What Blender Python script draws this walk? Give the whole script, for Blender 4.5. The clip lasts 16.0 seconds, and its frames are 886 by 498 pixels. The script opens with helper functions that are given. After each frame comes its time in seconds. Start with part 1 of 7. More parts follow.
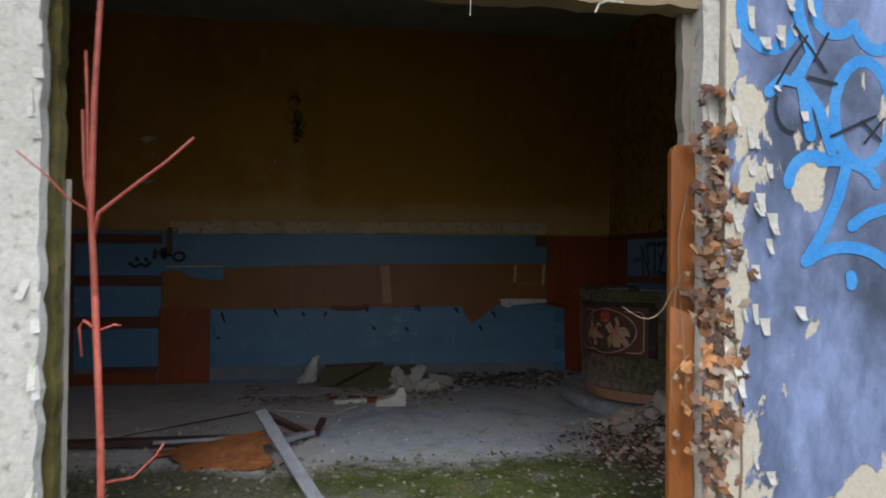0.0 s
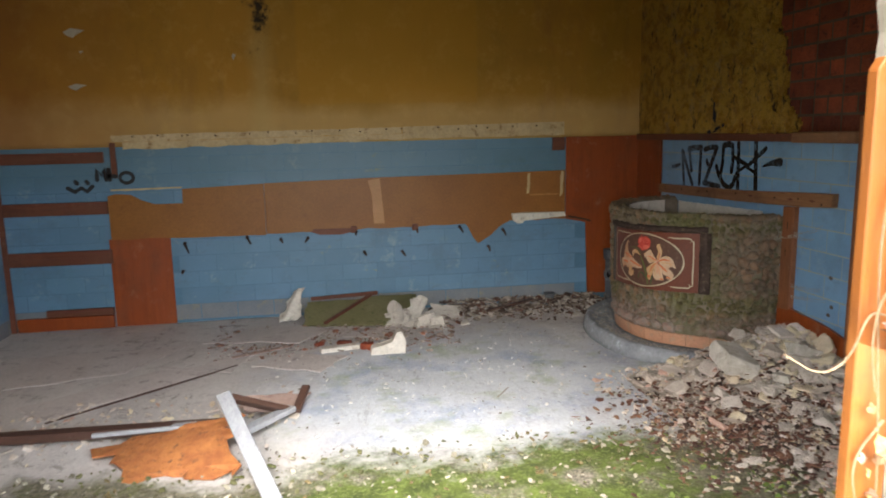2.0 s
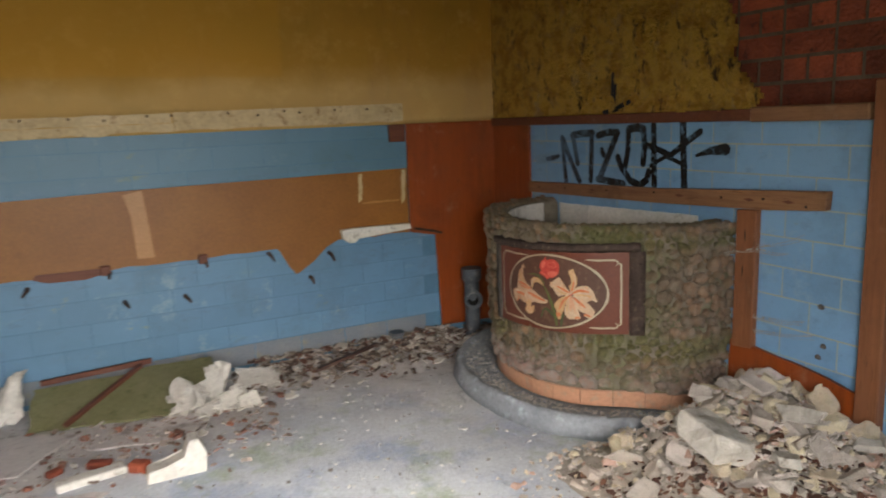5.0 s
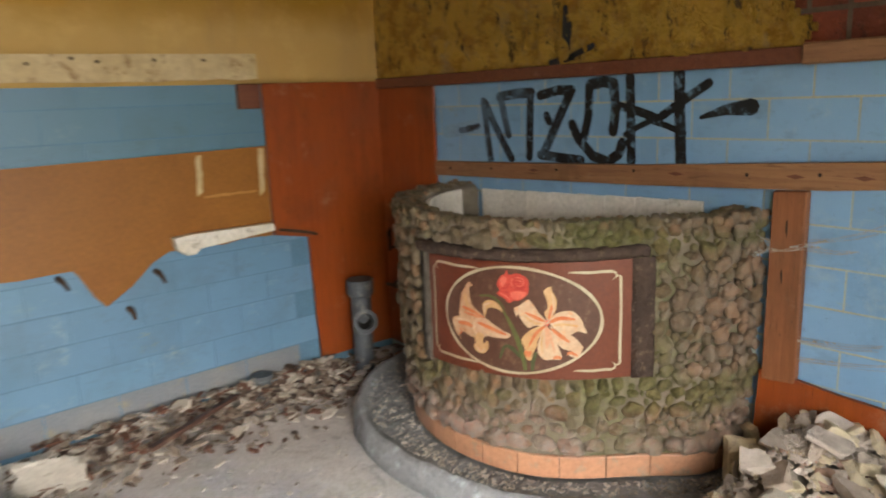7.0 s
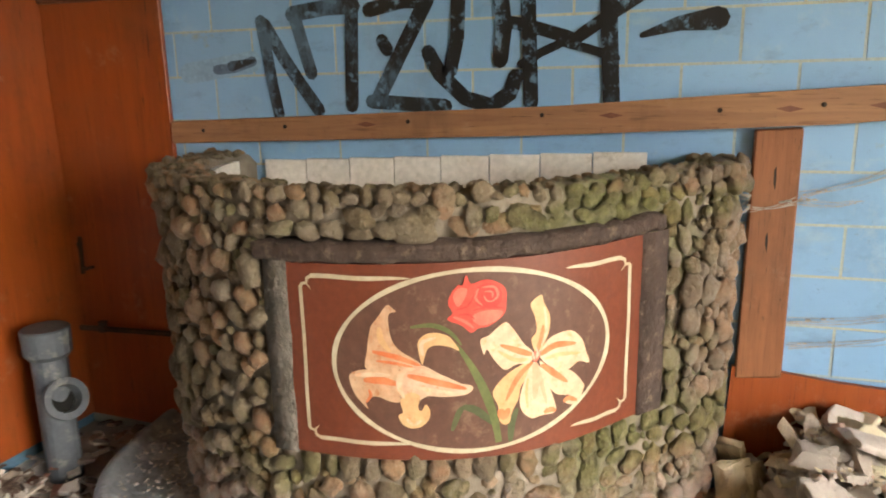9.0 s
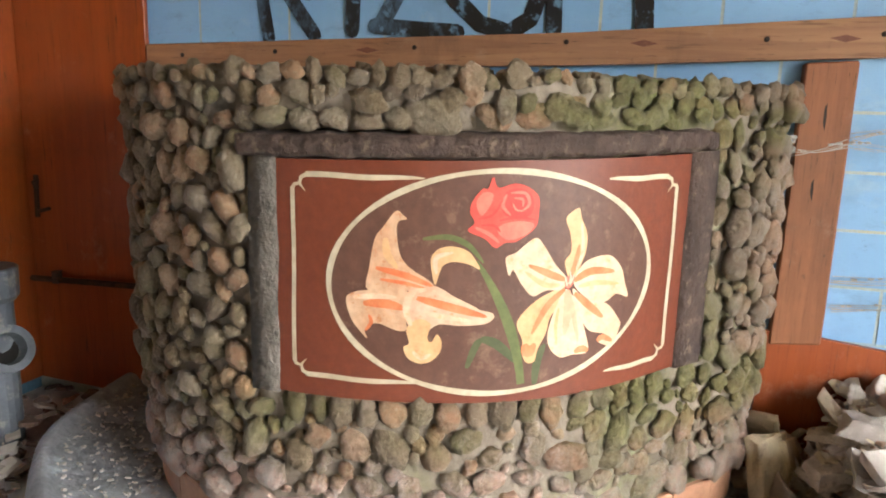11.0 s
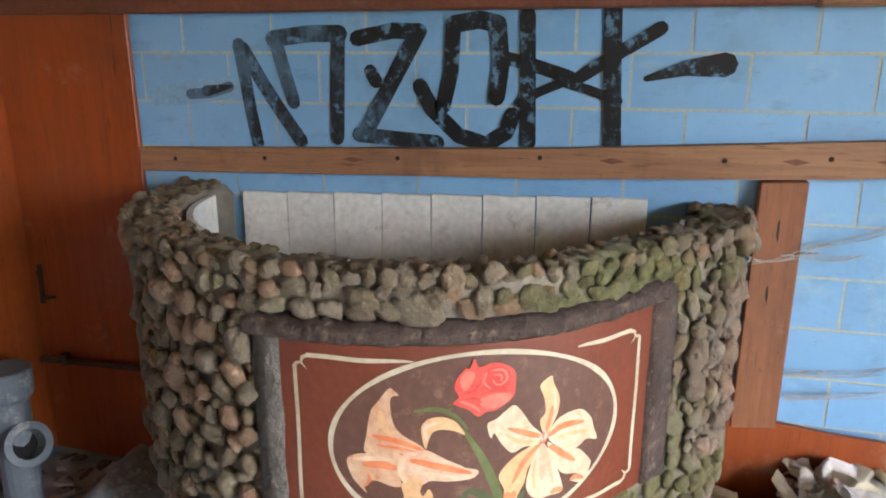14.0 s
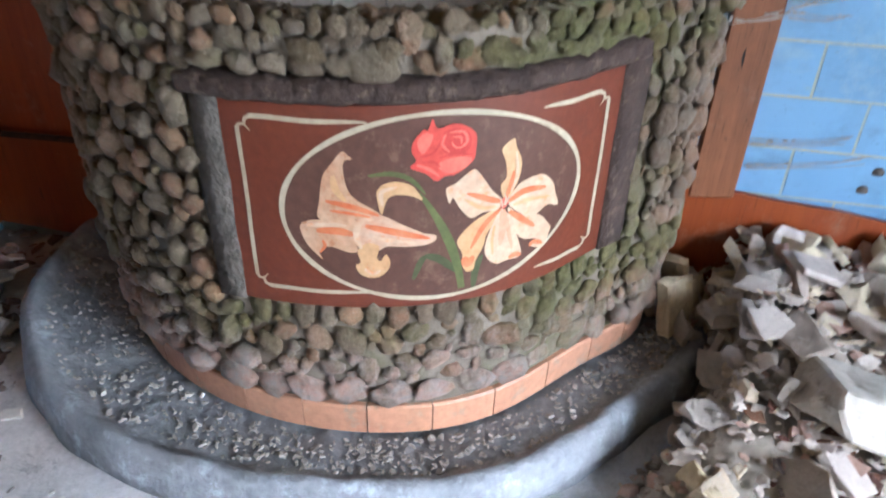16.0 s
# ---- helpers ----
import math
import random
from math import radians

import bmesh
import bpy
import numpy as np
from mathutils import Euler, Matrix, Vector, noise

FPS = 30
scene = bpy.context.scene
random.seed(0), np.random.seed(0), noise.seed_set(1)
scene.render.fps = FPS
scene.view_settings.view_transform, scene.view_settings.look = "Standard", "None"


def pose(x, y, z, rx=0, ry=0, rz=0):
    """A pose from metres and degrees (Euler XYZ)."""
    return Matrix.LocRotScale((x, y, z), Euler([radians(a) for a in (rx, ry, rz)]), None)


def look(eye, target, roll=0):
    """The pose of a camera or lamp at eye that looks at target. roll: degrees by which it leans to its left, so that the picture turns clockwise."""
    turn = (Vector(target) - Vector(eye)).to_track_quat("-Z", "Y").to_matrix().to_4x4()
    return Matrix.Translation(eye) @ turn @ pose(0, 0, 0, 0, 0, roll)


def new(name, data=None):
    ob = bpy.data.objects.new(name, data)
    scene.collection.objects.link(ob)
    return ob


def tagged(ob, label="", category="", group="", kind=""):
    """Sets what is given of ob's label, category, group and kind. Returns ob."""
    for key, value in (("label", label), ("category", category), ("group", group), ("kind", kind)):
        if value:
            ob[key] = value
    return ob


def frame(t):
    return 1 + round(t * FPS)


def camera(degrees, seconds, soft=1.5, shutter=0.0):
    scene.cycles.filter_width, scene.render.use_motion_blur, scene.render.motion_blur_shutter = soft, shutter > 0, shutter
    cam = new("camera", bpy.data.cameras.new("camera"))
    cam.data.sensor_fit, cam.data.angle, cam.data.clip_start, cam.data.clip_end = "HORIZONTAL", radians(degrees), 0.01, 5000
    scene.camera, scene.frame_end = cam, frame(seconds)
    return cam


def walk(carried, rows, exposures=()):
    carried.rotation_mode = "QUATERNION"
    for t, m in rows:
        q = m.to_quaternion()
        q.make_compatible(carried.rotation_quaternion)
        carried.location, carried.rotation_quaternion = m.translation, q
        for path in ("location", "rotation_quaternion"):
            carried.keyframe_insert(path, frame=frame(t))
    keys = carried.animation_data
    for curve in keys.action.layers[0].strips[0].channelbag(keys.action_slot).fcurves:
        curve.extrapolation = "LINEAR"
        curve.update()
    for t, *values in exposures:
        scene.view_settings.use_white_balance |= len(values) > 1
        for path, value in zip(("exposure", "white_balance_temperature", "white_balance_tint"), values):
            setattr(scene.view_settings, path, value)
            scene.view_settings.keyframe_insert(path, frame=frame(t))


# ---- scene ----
cam = camera(64.2, 16.0, soft=1.9, shutter=0.5)
PATH = [
    (0, (1.001, 0.219, 1.237), (1.303, 2.196, 1.254), 0.5),
    (0.5, (1.051, 0.53, 1.301), (1.35, 2.507, 1.269), -1.2),
    (1, (1.129, 0.831, 1.376), (1.299, 2.812, 1.157), -1.4),
    (1.5, (1.116, 1.075, 1.415), (1.329, 3.053, 1.216), -0.9),
    (2, (1.113, 1.292, 1.499), (1.423, 3.241, 1.174), -1.2),
    (2.5, (1.18, 1.615, 1.483), (1.507, 3.561, 1.159), -2.6),
    (3, (1.137, 1.922, 1.481), (1.542, 3.866, 1.242), -2.5),
    (3.5, (1.156, 2.219, 1.477), (1.65, 4.142, 1.231), -3.1),
    (4, (1.233, 2.488, 1.48), (1.69, 4.404, 1.132), -1.5),
    (4.5, (1.243, 2.657, 1.495), (1.757, 4.551, 1.109), -3.8),
    (4.7, (1.242, 2.776, 1.483), (1.964, 4.605, 1.117), -2.4),
    (6.8, (1.527, 3.993, 1.355), (2.715, 5.55, 0.946), -1.7),
    (7, (1.581, 4.139, 1.342), (2.857, 5.622, 0.926), -2.2),
    (7.5, (1.662, 4.497, 1.308), (3.202, 5.693, 0.864), -2.8),
    (8, (1.748, 4.819, 1.256), (3.457, 5.761, 0.818), -3.1),
    (8.5, (1.897, 5.094, 1.195), (3.67, 5.903, 0.747), -2.1),
    (9, (1.971, 5.331, 1.132), (3.834, 5.905, 0.688), -1.1),
    (9.5, (2.071, 5.421, 1.07), (3.97, 5.887, 0.648), 1.4),
    (10, (2.106, 5.433, 0.979), (4.005, 5.905, 0.564), 2.0),
    (10.2, (2.105, 5.432, 0.944), (4.0, 5.924, 0.535), 2.3),
    (12.3, (2.108, 5.48, 0.894), (4.006, 5.993, 0.527), 0.9),
    (12.5, (2.108, 5.474, 0.928), (4.004, 5.992, 0.557), 0.5),
    (13, (2.104, 5.455, 1.054), (4.004, 5.962, 0.685), 1.2),
    (13.5, (2.096, 5.449, 1.198), (3.989, 5.931, 0.768), 0.3),
    (14, (2.067, 5.442, 1.291), (3.943, 5.9, 0.771), 0.2),
    (14.5, (1.997, 5.404, 1.344), (3.853, 5.867, 0.759), 0.1),
    (15, (1.946, 5.386, 1.352), (3.762, 5.798, 0.624), 1.6),
    (15.5, (1.985, 5.395, 1.28), (3.745, 5.756, 0.4), 2.8),
    (16, (2.13, 5.449, 1.224), (3.793, 5.742, 0.152), 1.7),
]
EXPOSURES = [(0, 0.85, 5900, 10), (0.5, 1.68, 6400, 10), (1.0, 2.5, 6500, 10), (1.5, 3.3, 6700, 10), (2.0, 3.5, 6700, 10), (2.5, 3.72, 6600, 10), (4.7, 3.85, 6700, 10), (6.8, 4.45, 7100, 10),
             (8.0, 5.06, 7450, 10), (9.0, 5.34, 7350, 10), (10.2, 5.47, 6900, 10), (12.5, 5.47, 6000, 10), (13.2, 5.28, 6000, 10), (14, 5.33, 5900, 10), (15, 5.5, 5600, 10), (16, 5.14, 5300, 10)]
walk(cam, [(t, look(eye, target, roll)) for t, eye, target, roll in PATH], EXPOSURES)


# ---- light: an overcast sky, and what it sends through the doorway ----
world = bpy.data.worlds.new("overcast_sky")
scene.world = world
world.use_nodes = True
_nt = world.node_tree
_sky = _nt.nodes.new("ShaderNodeTexSky")
_sky.sky_type = "NISHITA"
_sky.sun_disc = False
_sky.sun_elevation = radians(38)
_sky.sun_rotation = radians(200)
_sky.dust_density = 6.0
_sky.ozone_density = 2.0
_mixw = _nt.nodes.new("ShaderNodeMixRGB")
_mixw.inputs[0].default_value = 0.8
_mixw.inputs[2].default_value = (6.0, 6.4, 7.0, 1)
_nt.links.new(_sky.outputs[0], _mixw.inputs[1])
_nt.links.new(_mixw.outputs[0], _nt.nodes["Background"].inputs[0])
_nt.nodes["Background"].inputs[1].default_value = 0.1

sun = new("sun", bpy.data.lights.new("sun", "SUN"))
sun.data.energy, sun.data.angle, sun.data.color = 0.6, radians(25), (1.0, 0.97, 0.93)
sun.matrix_world = look((0, -8, 9), (1.2, 2.5, 0))

door_light = new("door_daylight", bpy.data.lights.new("door_daylight", "AREA"))
door_light.data.shape, door_light.data.size, door_light.data.size_y = "RECTANGLE", 2.0, 1.5
door_light.data.energy, door_light.data.color, door_light.data.spread = 5.0, (0.93, 0.97, 1.0), radians(145)
door_light.matrix_world = look((1.25, 2.5, 1.35), (0.8, 3.8, 0.0))

# ---- helpers of this scene ----


def box(bm, x0, x1, y0, y1, z0, z1, m=None):
    vs = [bm.verts.new((x, y, z)) for x in (x0, x1) for y in (y0, y1) for z in (z0, z1)]
    if m is not None:
        for v in vs:
            v.co = m @ v.co
    for q in ((0, 1, 3, 2), (4, 6, 7, 5), (0, 4, 5, 1), (2, 3, 7, 6), (0, 2, 6, 4), (1, 5, 7, 3)):
        bm.faces.new([vs[i] for i in q])
    return vs


def mesh_of(bm, name, mat, smooth=False):
    bmesh.ops.recalc_face_normals(bm, faces=bm.faces[:])
    me = bpy.data.meshes.new(name)
    bm.to_mesh(me)
    bm.free()
    if mat:
        me.materials.append(mat)
    if smooth:
        for p in me.polygons:
            p.use_smooth = True
    return me


def solid(name, bm, mat, label="", category="", group="", kind="", smooth=False, bevel=0.0):
    """A top-level thing of one mesh, with its origin at the middle of its base."""
    if bevel:
        bmesh.ops.bevel(bm, geom=bm.edges[:], offset=bevel, segments=1, affect="EDGES")
    cs = [v.co for v in bm.verts]
    base = Vector(((min(c.x for c in cs) + max(c.x for c in cs)) / 2, (min(c.y for c in cs) + max(c.y for c in cs)) / 2, min(c.z for c in cs)))
    for v in bm.verts:
        v.co -= base
    ob = new(name, mesh_of(bm, name, mat, smooth))
    ob.location = base
    return tagged(ob, label, category, group, kind)


def thing(name, at, label, category, group="", kind=""):
    ob = new(name)
    ob.location = at
    ob.empty_display_size = 0.1
    return tagged(ob, label, category, group, kind)


def part(name, bm, mat, parent, label="", smooth=False, bevel=0.0, kind=""):
    """bm, in the world's metres, as one mesh under parent."""
    if bevel:
        bmesh.ops.bevel(bm, geom=bm.edges[:], offset=bevel, segments=1, affect="EDGES")
    top = parent.location.copy()
    if parent.parent:
        top += parent.parent.location
    for v in bm.verts:
        v.co -= top
    ob = new(name, mesh_of(bm, name, mat, smooth))
    ob.parent = parent
    return tagged(ob, label, kind=kind)


def prism(bm, pts, axis, a, b):
    """Extrudes the outline pts from a to b along axis ('x': pts are y, z; 'y': x, z; 'z': x, y)."""
    def place(p, d):
        return {"x": (d, p[0], p[1]), "y": (p[0], d, p[1]), "z": (p[0], p[1], d)}[axis]
    va = [bm.verts.new(place(p, a)) for p in pts]
    vb = [bm.verts.new(place(p, b)) for p in pts]
    bm.faces.new(va)
    bm.faces.new(vb[::-1])
    n = len(pts)
    for i in range(n):
        bm.faces.new((va[i], va[(i + 1) % n], vb[(i + 1) % n], vb[i]))


def ragged(a, b, n, amp, rng):
    """Points from a to b with a torn edge."""
    a, b = Vector(a), Vector(b)
    d = (b - a)
    side = Vector((-d.y, d.x)).normalized()
    return [tuple(a + d * (i / n) + side * (rng.uniform(-amp, amp) if 0 < i < n else 0)) for i in range(n + 1)]


def tube(bm, pts, radii, sides=7):
    rings = []
    for i, p in enumerate(pts):
        p = Vector(p)
        d = (Vector(pts[min(i + 1, len(pts) - 1)]) - Vector(pts[max(i - 1, 0)])).normalized()
        u = d.orthogonal().normalized()
        if rings:
            u = (last - d * last.dot(d)).normalized()
        last = u
        w = d.cross(u)
        r = radii[i] if isinstance(radii, (list, tuple)) else radii
        rings.append([bm.verts.new(p + (u * math.cos(k * 2 * math.pi / sides) + w * math.sin(k * 2 * math.pi / sides)) * r) for k in range(sides)])
    for r0, r1 in zip(rings, rings[1:]):
        for k in range(sides):
            bm.faces.new((r0[k], r0[(k + 1) % sides], r1[(k + 1) % sides], r1[k]))
    bm.faces.new(rings[0][::-1])
    bm.faces.new(rings[-1])


# ---- materials ----
def lin(h):
    h = h.lstrip("#")
    return tuple(((int(h[i:i + 2], 16) / 255 + 0.055) / 1.055) ** 2.4 if int(h[i:i + 2], 16) > 10 else int(h[i:i + 2], 16) / 255 / 12.92 for i in (0, 2, 4)) + (1,)


def col(c):
    return lin(c) if isinstance(c, str) else (*c, 1)


class Mat:
    """A small builder round one principled material in the world's coordinates."""

    def __init__(self, name, rough=0.8, metal=0.0, spec=0.4, object_space=False):
        self.m = bpy.data.materials.new(name)
        self.m.use_nodes = True
        self.t = self.m.node_tree
        self.b = self.t.nodes["Principled BSDF"]
        self.b.inputs["Roughness"].default_value = rough
        self.b.inputs["Metallic"].default_value = metal
        self.b.inputs["Specular IOR Level"].default_value = spec
        if object_space:
            self.pos = self.t.nodes.new("ShaderNodeTexCoord").outputs["Object"]
        else:
            self.pos = self.t.nodes.new("ShaderNodeNewGeometry").outputs["Position"]

    def node(self, kind, **kw):
        n = self.t.nodes.new(kind)
        for k, v in kw.items():
            n.inputs[k].default_value = v
        return n

    def link(self, a, b):
        self.t.links.new(a, b)

    def stretched(self, scale):
        n = self.t.nodes.new("ShaderNodeMapping")
        n.inputs["Scale"].default_value = scale
        self.link(self.pos, n.inputs["Vector"])
        return n.outputs[0]

    def noise(self, scale, detail=6, rough=0.6, stretch=None, distort=0.0):
        n = self.node("ShaderNodeTexNoise", Scale=scale, Detail=detail, Roughness=rough, Distortion=distort)
        self.link(self.stretched(stretch) if stretch else self.pos, n.inputs["Vector"])
        return n.outputs["Fac"]

    def voronoi(self, scale, feature="F1", stretch=None):
        n = self.node("ShaderNodeTexVoronoi", Scale=scale)
        n.feature = feature
        self.link(self.stretched(stretch) if stretch else self.pos, n.inputs["Vector"])
        return n.outputs["Distance"]

    def ramp(self, fac, lo, hi, a=0.0, b=1.0):
        n = self.node("ShaderNodeMapRange")
        n.inputs["From Min"].default_value, n.inputs["From Max"].default_value = lo, hi
        n.inputs["To Min"].default_value, n.inputs["To Max"].default_value = a, b
        self.link(fac, n.inputs["Value"])
        return n.outputs[0]

    def math(self, op, a, b=None):
        n = self.t.nodes.new("ShaderNodeMath")
        n.operation = op
        for i, v in enumerate((a, b)):
            if v is None:
                continue
            if isinstance(v, (int, float)):
                n.inputs[i].default_value = v
            else:
                self.link(v, n.inputs[i])
        return n.outputs[0]

    def mix(self, fac, a, b, blend="MIX"):
        n = self.t.nodes.new("ShaderNodeMixRGB")
        n.blend_type = blend
        for i, v in ((0, fac), (1, a), (2, b)):
            if isinstance(v, (int, float)):
                n.inputs[i].default_value = v if i == 0 else (v, v, v, 1)
            elif isinstance(v, (str, tuple)):
                n.inputs[i].default_value = col(v) if isinstance(v, str) else (*v[:3], 1)
            else:
                self.link(v, n.inputs[i])
        return n.outputs[0]

    def random(self):
        return self.t.nodes.new("ShaderNodeObjectInfo").outputs["Random"]

    def island(self):
        return self.t.nodes.new("ShaderNodeNewGeometry").outputs["Random Per Island"]

    def axis(self, i):
        n = self.t.nodes.new("ShaderNodeSeparateXYZ")
        self.link(self.pos, n.inputs[0])
        return n.outputs[i]

    def normal_axis(self, i):
        n = self.t.nodes.new("ShaderNodeSeparateXYZ")
        self.link(self.t.nodes.new("ShaderNodeNewGeometry").outputs["Normal"], n.inputs[0])
        return n.outputs[i]

    def worn(self, x, dirt="#3a3028", dust="#b9b0a2", amount=1.0, streak=(1, 1, 0.25)):
        """Grime in blotches, runs and specks, and a little pale dust."""
        x = self.mix(self.ramp(self.noise(2.1, 8, 0.72), 0.52, 0.72, 0, 0.42 * amount), x, dirt)
        x = self.mix(self.ramp(self.noise(7.0, 7, 0.75, streak), 0.56, 0.74, 0, 0.40 * amount), x, dirt)
        x = self.mix(self.ramp(self.noise(48, 6, 0.75), 0.64, 0.70, 0, 0.6 * amount), x, dirt)
        x = self.mix(self.ramp(self.noise(5.3, 8, 0.75), 0.58, 0.72, 0, 0.40 * amount), x, dust)
        return self.mix(self.ramp(self.noise(110, 5, 0.8), 0.66, 0.72, 0, 0.45 * amount), x, dust)

    def done(self, colour, bump=None, strength=0.3, dist=0.01, rough=None):
        if isinstance(colour, str):
            self.b.inputs["Base Color"].default_value = col(colour)
        else:
            self.link(colour, self.b.inputs["Base Color"])
        if rough is not None:
            self.link(rough, self.b.inputs["Roughness"])
        if bump is not None:
            n = self.node("ShaderNodeBump", Strength=strength, Distance=dist)
            self.link(bump, n.inputs["Height"])
            self.link(n.outputs[0], self.b.inputs["Normal"])
        return self.m


def plain(name, a, b, scale=6, rough=0.8, bump=0.3, dist=0.004, grain=90, c=None, stretch=None, metal=0.0, vary=0.0, isl=False, own=False, spec=0.4):
    """Two tones at a large scale, a finer grain, and a bump; vary: brightness from piece to piece."""
    k = Mat(name, rough, metal, spec, own)
    x = k.mix(k.ramp(k.noise(scale, 5, 0.65, stretch), 0.35, 0.68), a, b)
    if c:
        x = k.mix(k.ramp(k.noise(scale * 2.7, 6, 0.7, stretch), 0.56, 0.68, 0, 0.85), x, c)
    fine = k.noise(grain, 4, 0.6, stretch)
    x = k.mix(0.35, x, k.mix(k.ramp(fine, 0.3, 0.7), (0.55, 0.55, 0.55), (1.25, 1.25, 1.25)), "MULTIPLY")
    if vary:
        r = k.island() if isl else k.random()
        x = k.mix(1.0, x, k.mix(r, (1 - vary, 1 - vary, 1 - vary), (1 + vary, 1 + vary * 0.95, 1 + vary * 0.9)), "MULTIPLY")
    return k.done(x, fine, bump, dist)


def floor_material():
    k = Mat("dusty_concrete_floor", 0.85)
    x, y = k.axis(0), k.axis(1)
    n1, n2, n3 = k.noise(1.3, 6, 0.6), k.noise(7, 7, 0.7), k.noise(60, 5, 0.7)
    base = k.mix(k.ramp(n1, 0.35, 0.65), "#c2bab6", "#d0cac5")
    base = k.mix(k.ramp(n2, 0.52, 0.7, 0, 0.5), base, "#8c837f")
    base = k.mix(k.ramp(k.noise(4.0, 9, 0.8, distort=1.2), 0.57, 0.6, 0, 0.5), base, "#5f564c")
    # the swept pale patch in the middle of the room
    dx = k.math("DIVIDE", k.math("SUBTRACT", x, 2.05), 1.45)
    dy = k.math("DIVIDE", k.math("SUBTRACT", y, 5.35), 1.22)
    r = k.math("ADD", k.math("MULTIPLY", dx, dx), k.math("MULTIPLY", dy, dy))
    r = k.math("ADD", r, k.math("MULTIPLY", k.math("SUBTRACT", n1, 0.5), 1.6))
    r = k.math("ADD", r, k.math("MULTIPLY", k.math("SUBTRACT", n2, 0.5), 0.8))
    pale = k.mix(k.ramp(n2, 0.3, 0.7), "#c9cdd0", "#b9bdc4")
    pale = k.mix(k.ramp(k.noise(2.2, 7, 0.7), 0.50, 0.64, 0, 0.85), pale, "#9aa4bc")
    pale = k.mix(k.ramp(k.noise(3.1, 7, 0.7), 0.52, 0.66, 0, 0.75), pale, "#98a284")
    pale = k.mix(k.ramp(k.noise(6.5, 9, 0.8, (1.8, 0.6, 1)), 0.56, 0.62, 0, 0.55), pale, "#8f9096")
    pale = k.mix(k.ramp(k.noise(26, 7, 0.8), 0.6, 0.68, 0, 0.6), pale, "#827d78")
    base = k.mix(k.ramp(r, 0.35, 1.25, 1, 0), base, pale)
    # moss and soil washed in at the doorway
    edge = k.math("ADD", y, k.math("MULTIPLY", k.math("SUBTRACT", n1, 0.5), 0.9))
    edge = k.math("ADD", edge, k.math("MULTIPLY", k.math("SUBTRACT", n2, 0.5), 0.7))
    moss = k.mix(k.ramp(n2, 0.38, 0.6), "#39421a", "#5d6a2b")
    moss = k.mix(k.ramp(n3, 0.5, 0.7, 0, 0.7), moss, "#7f8a52")
    soil = k.mix(k.ramp(n3, 0.35, 0.65), "#4b4338", "#8f887a")
    moss = k.mix(k.ramp(k.noise(2.4, 5, 0.65), 0.5, 0.62), moss, soil)
    dry = k.math("ADD", k.ramp(k.math("ABSOLUTE", k.math("SUBTRACT", x, 1.75)), 0.55, 1.3, 0.0, 1.0), k.math("MULTIPLY", k.math("SUBTRACT", k.noise(3.3, 7, 0.7), 0.5), 1.8))
    gravel = k.mix(k.ramp(k.noise(38, 7, 0.8), 0.42, 0.6), "#4a4434", "#857d6c")
    gravel = k.mix(k.ramp(k.noise(5.5, 7, 0.75), 0.5, 0.6, 0, 0.6), gravel, "#565a2c")
    gravel = k.mix(k.ramp(k.noise(21, 6, 0.8), 0.62, 0.66, 0, 0.8), gravel, "#b9b3a6")
    moss = k.mix(k.ramp(dry, 0.3, 0.62, 0, 0.92), moss, gravel)
    base = k.mix(k.ramp(edge, 4.25, 4.5, 1, 0), base, moss)
    base = k.mix(0.5, base, k.mix(k.ramp(n3, 0.3, 0.7), (0.6, 0.6, 0.6), (1.2, 1.2, 1.2)), "MULTIPLY")
    return k.done(base, k.math("ADD", n3, k.math("MULTIPLY", n2, 2.0)), 0.5, 0.008)


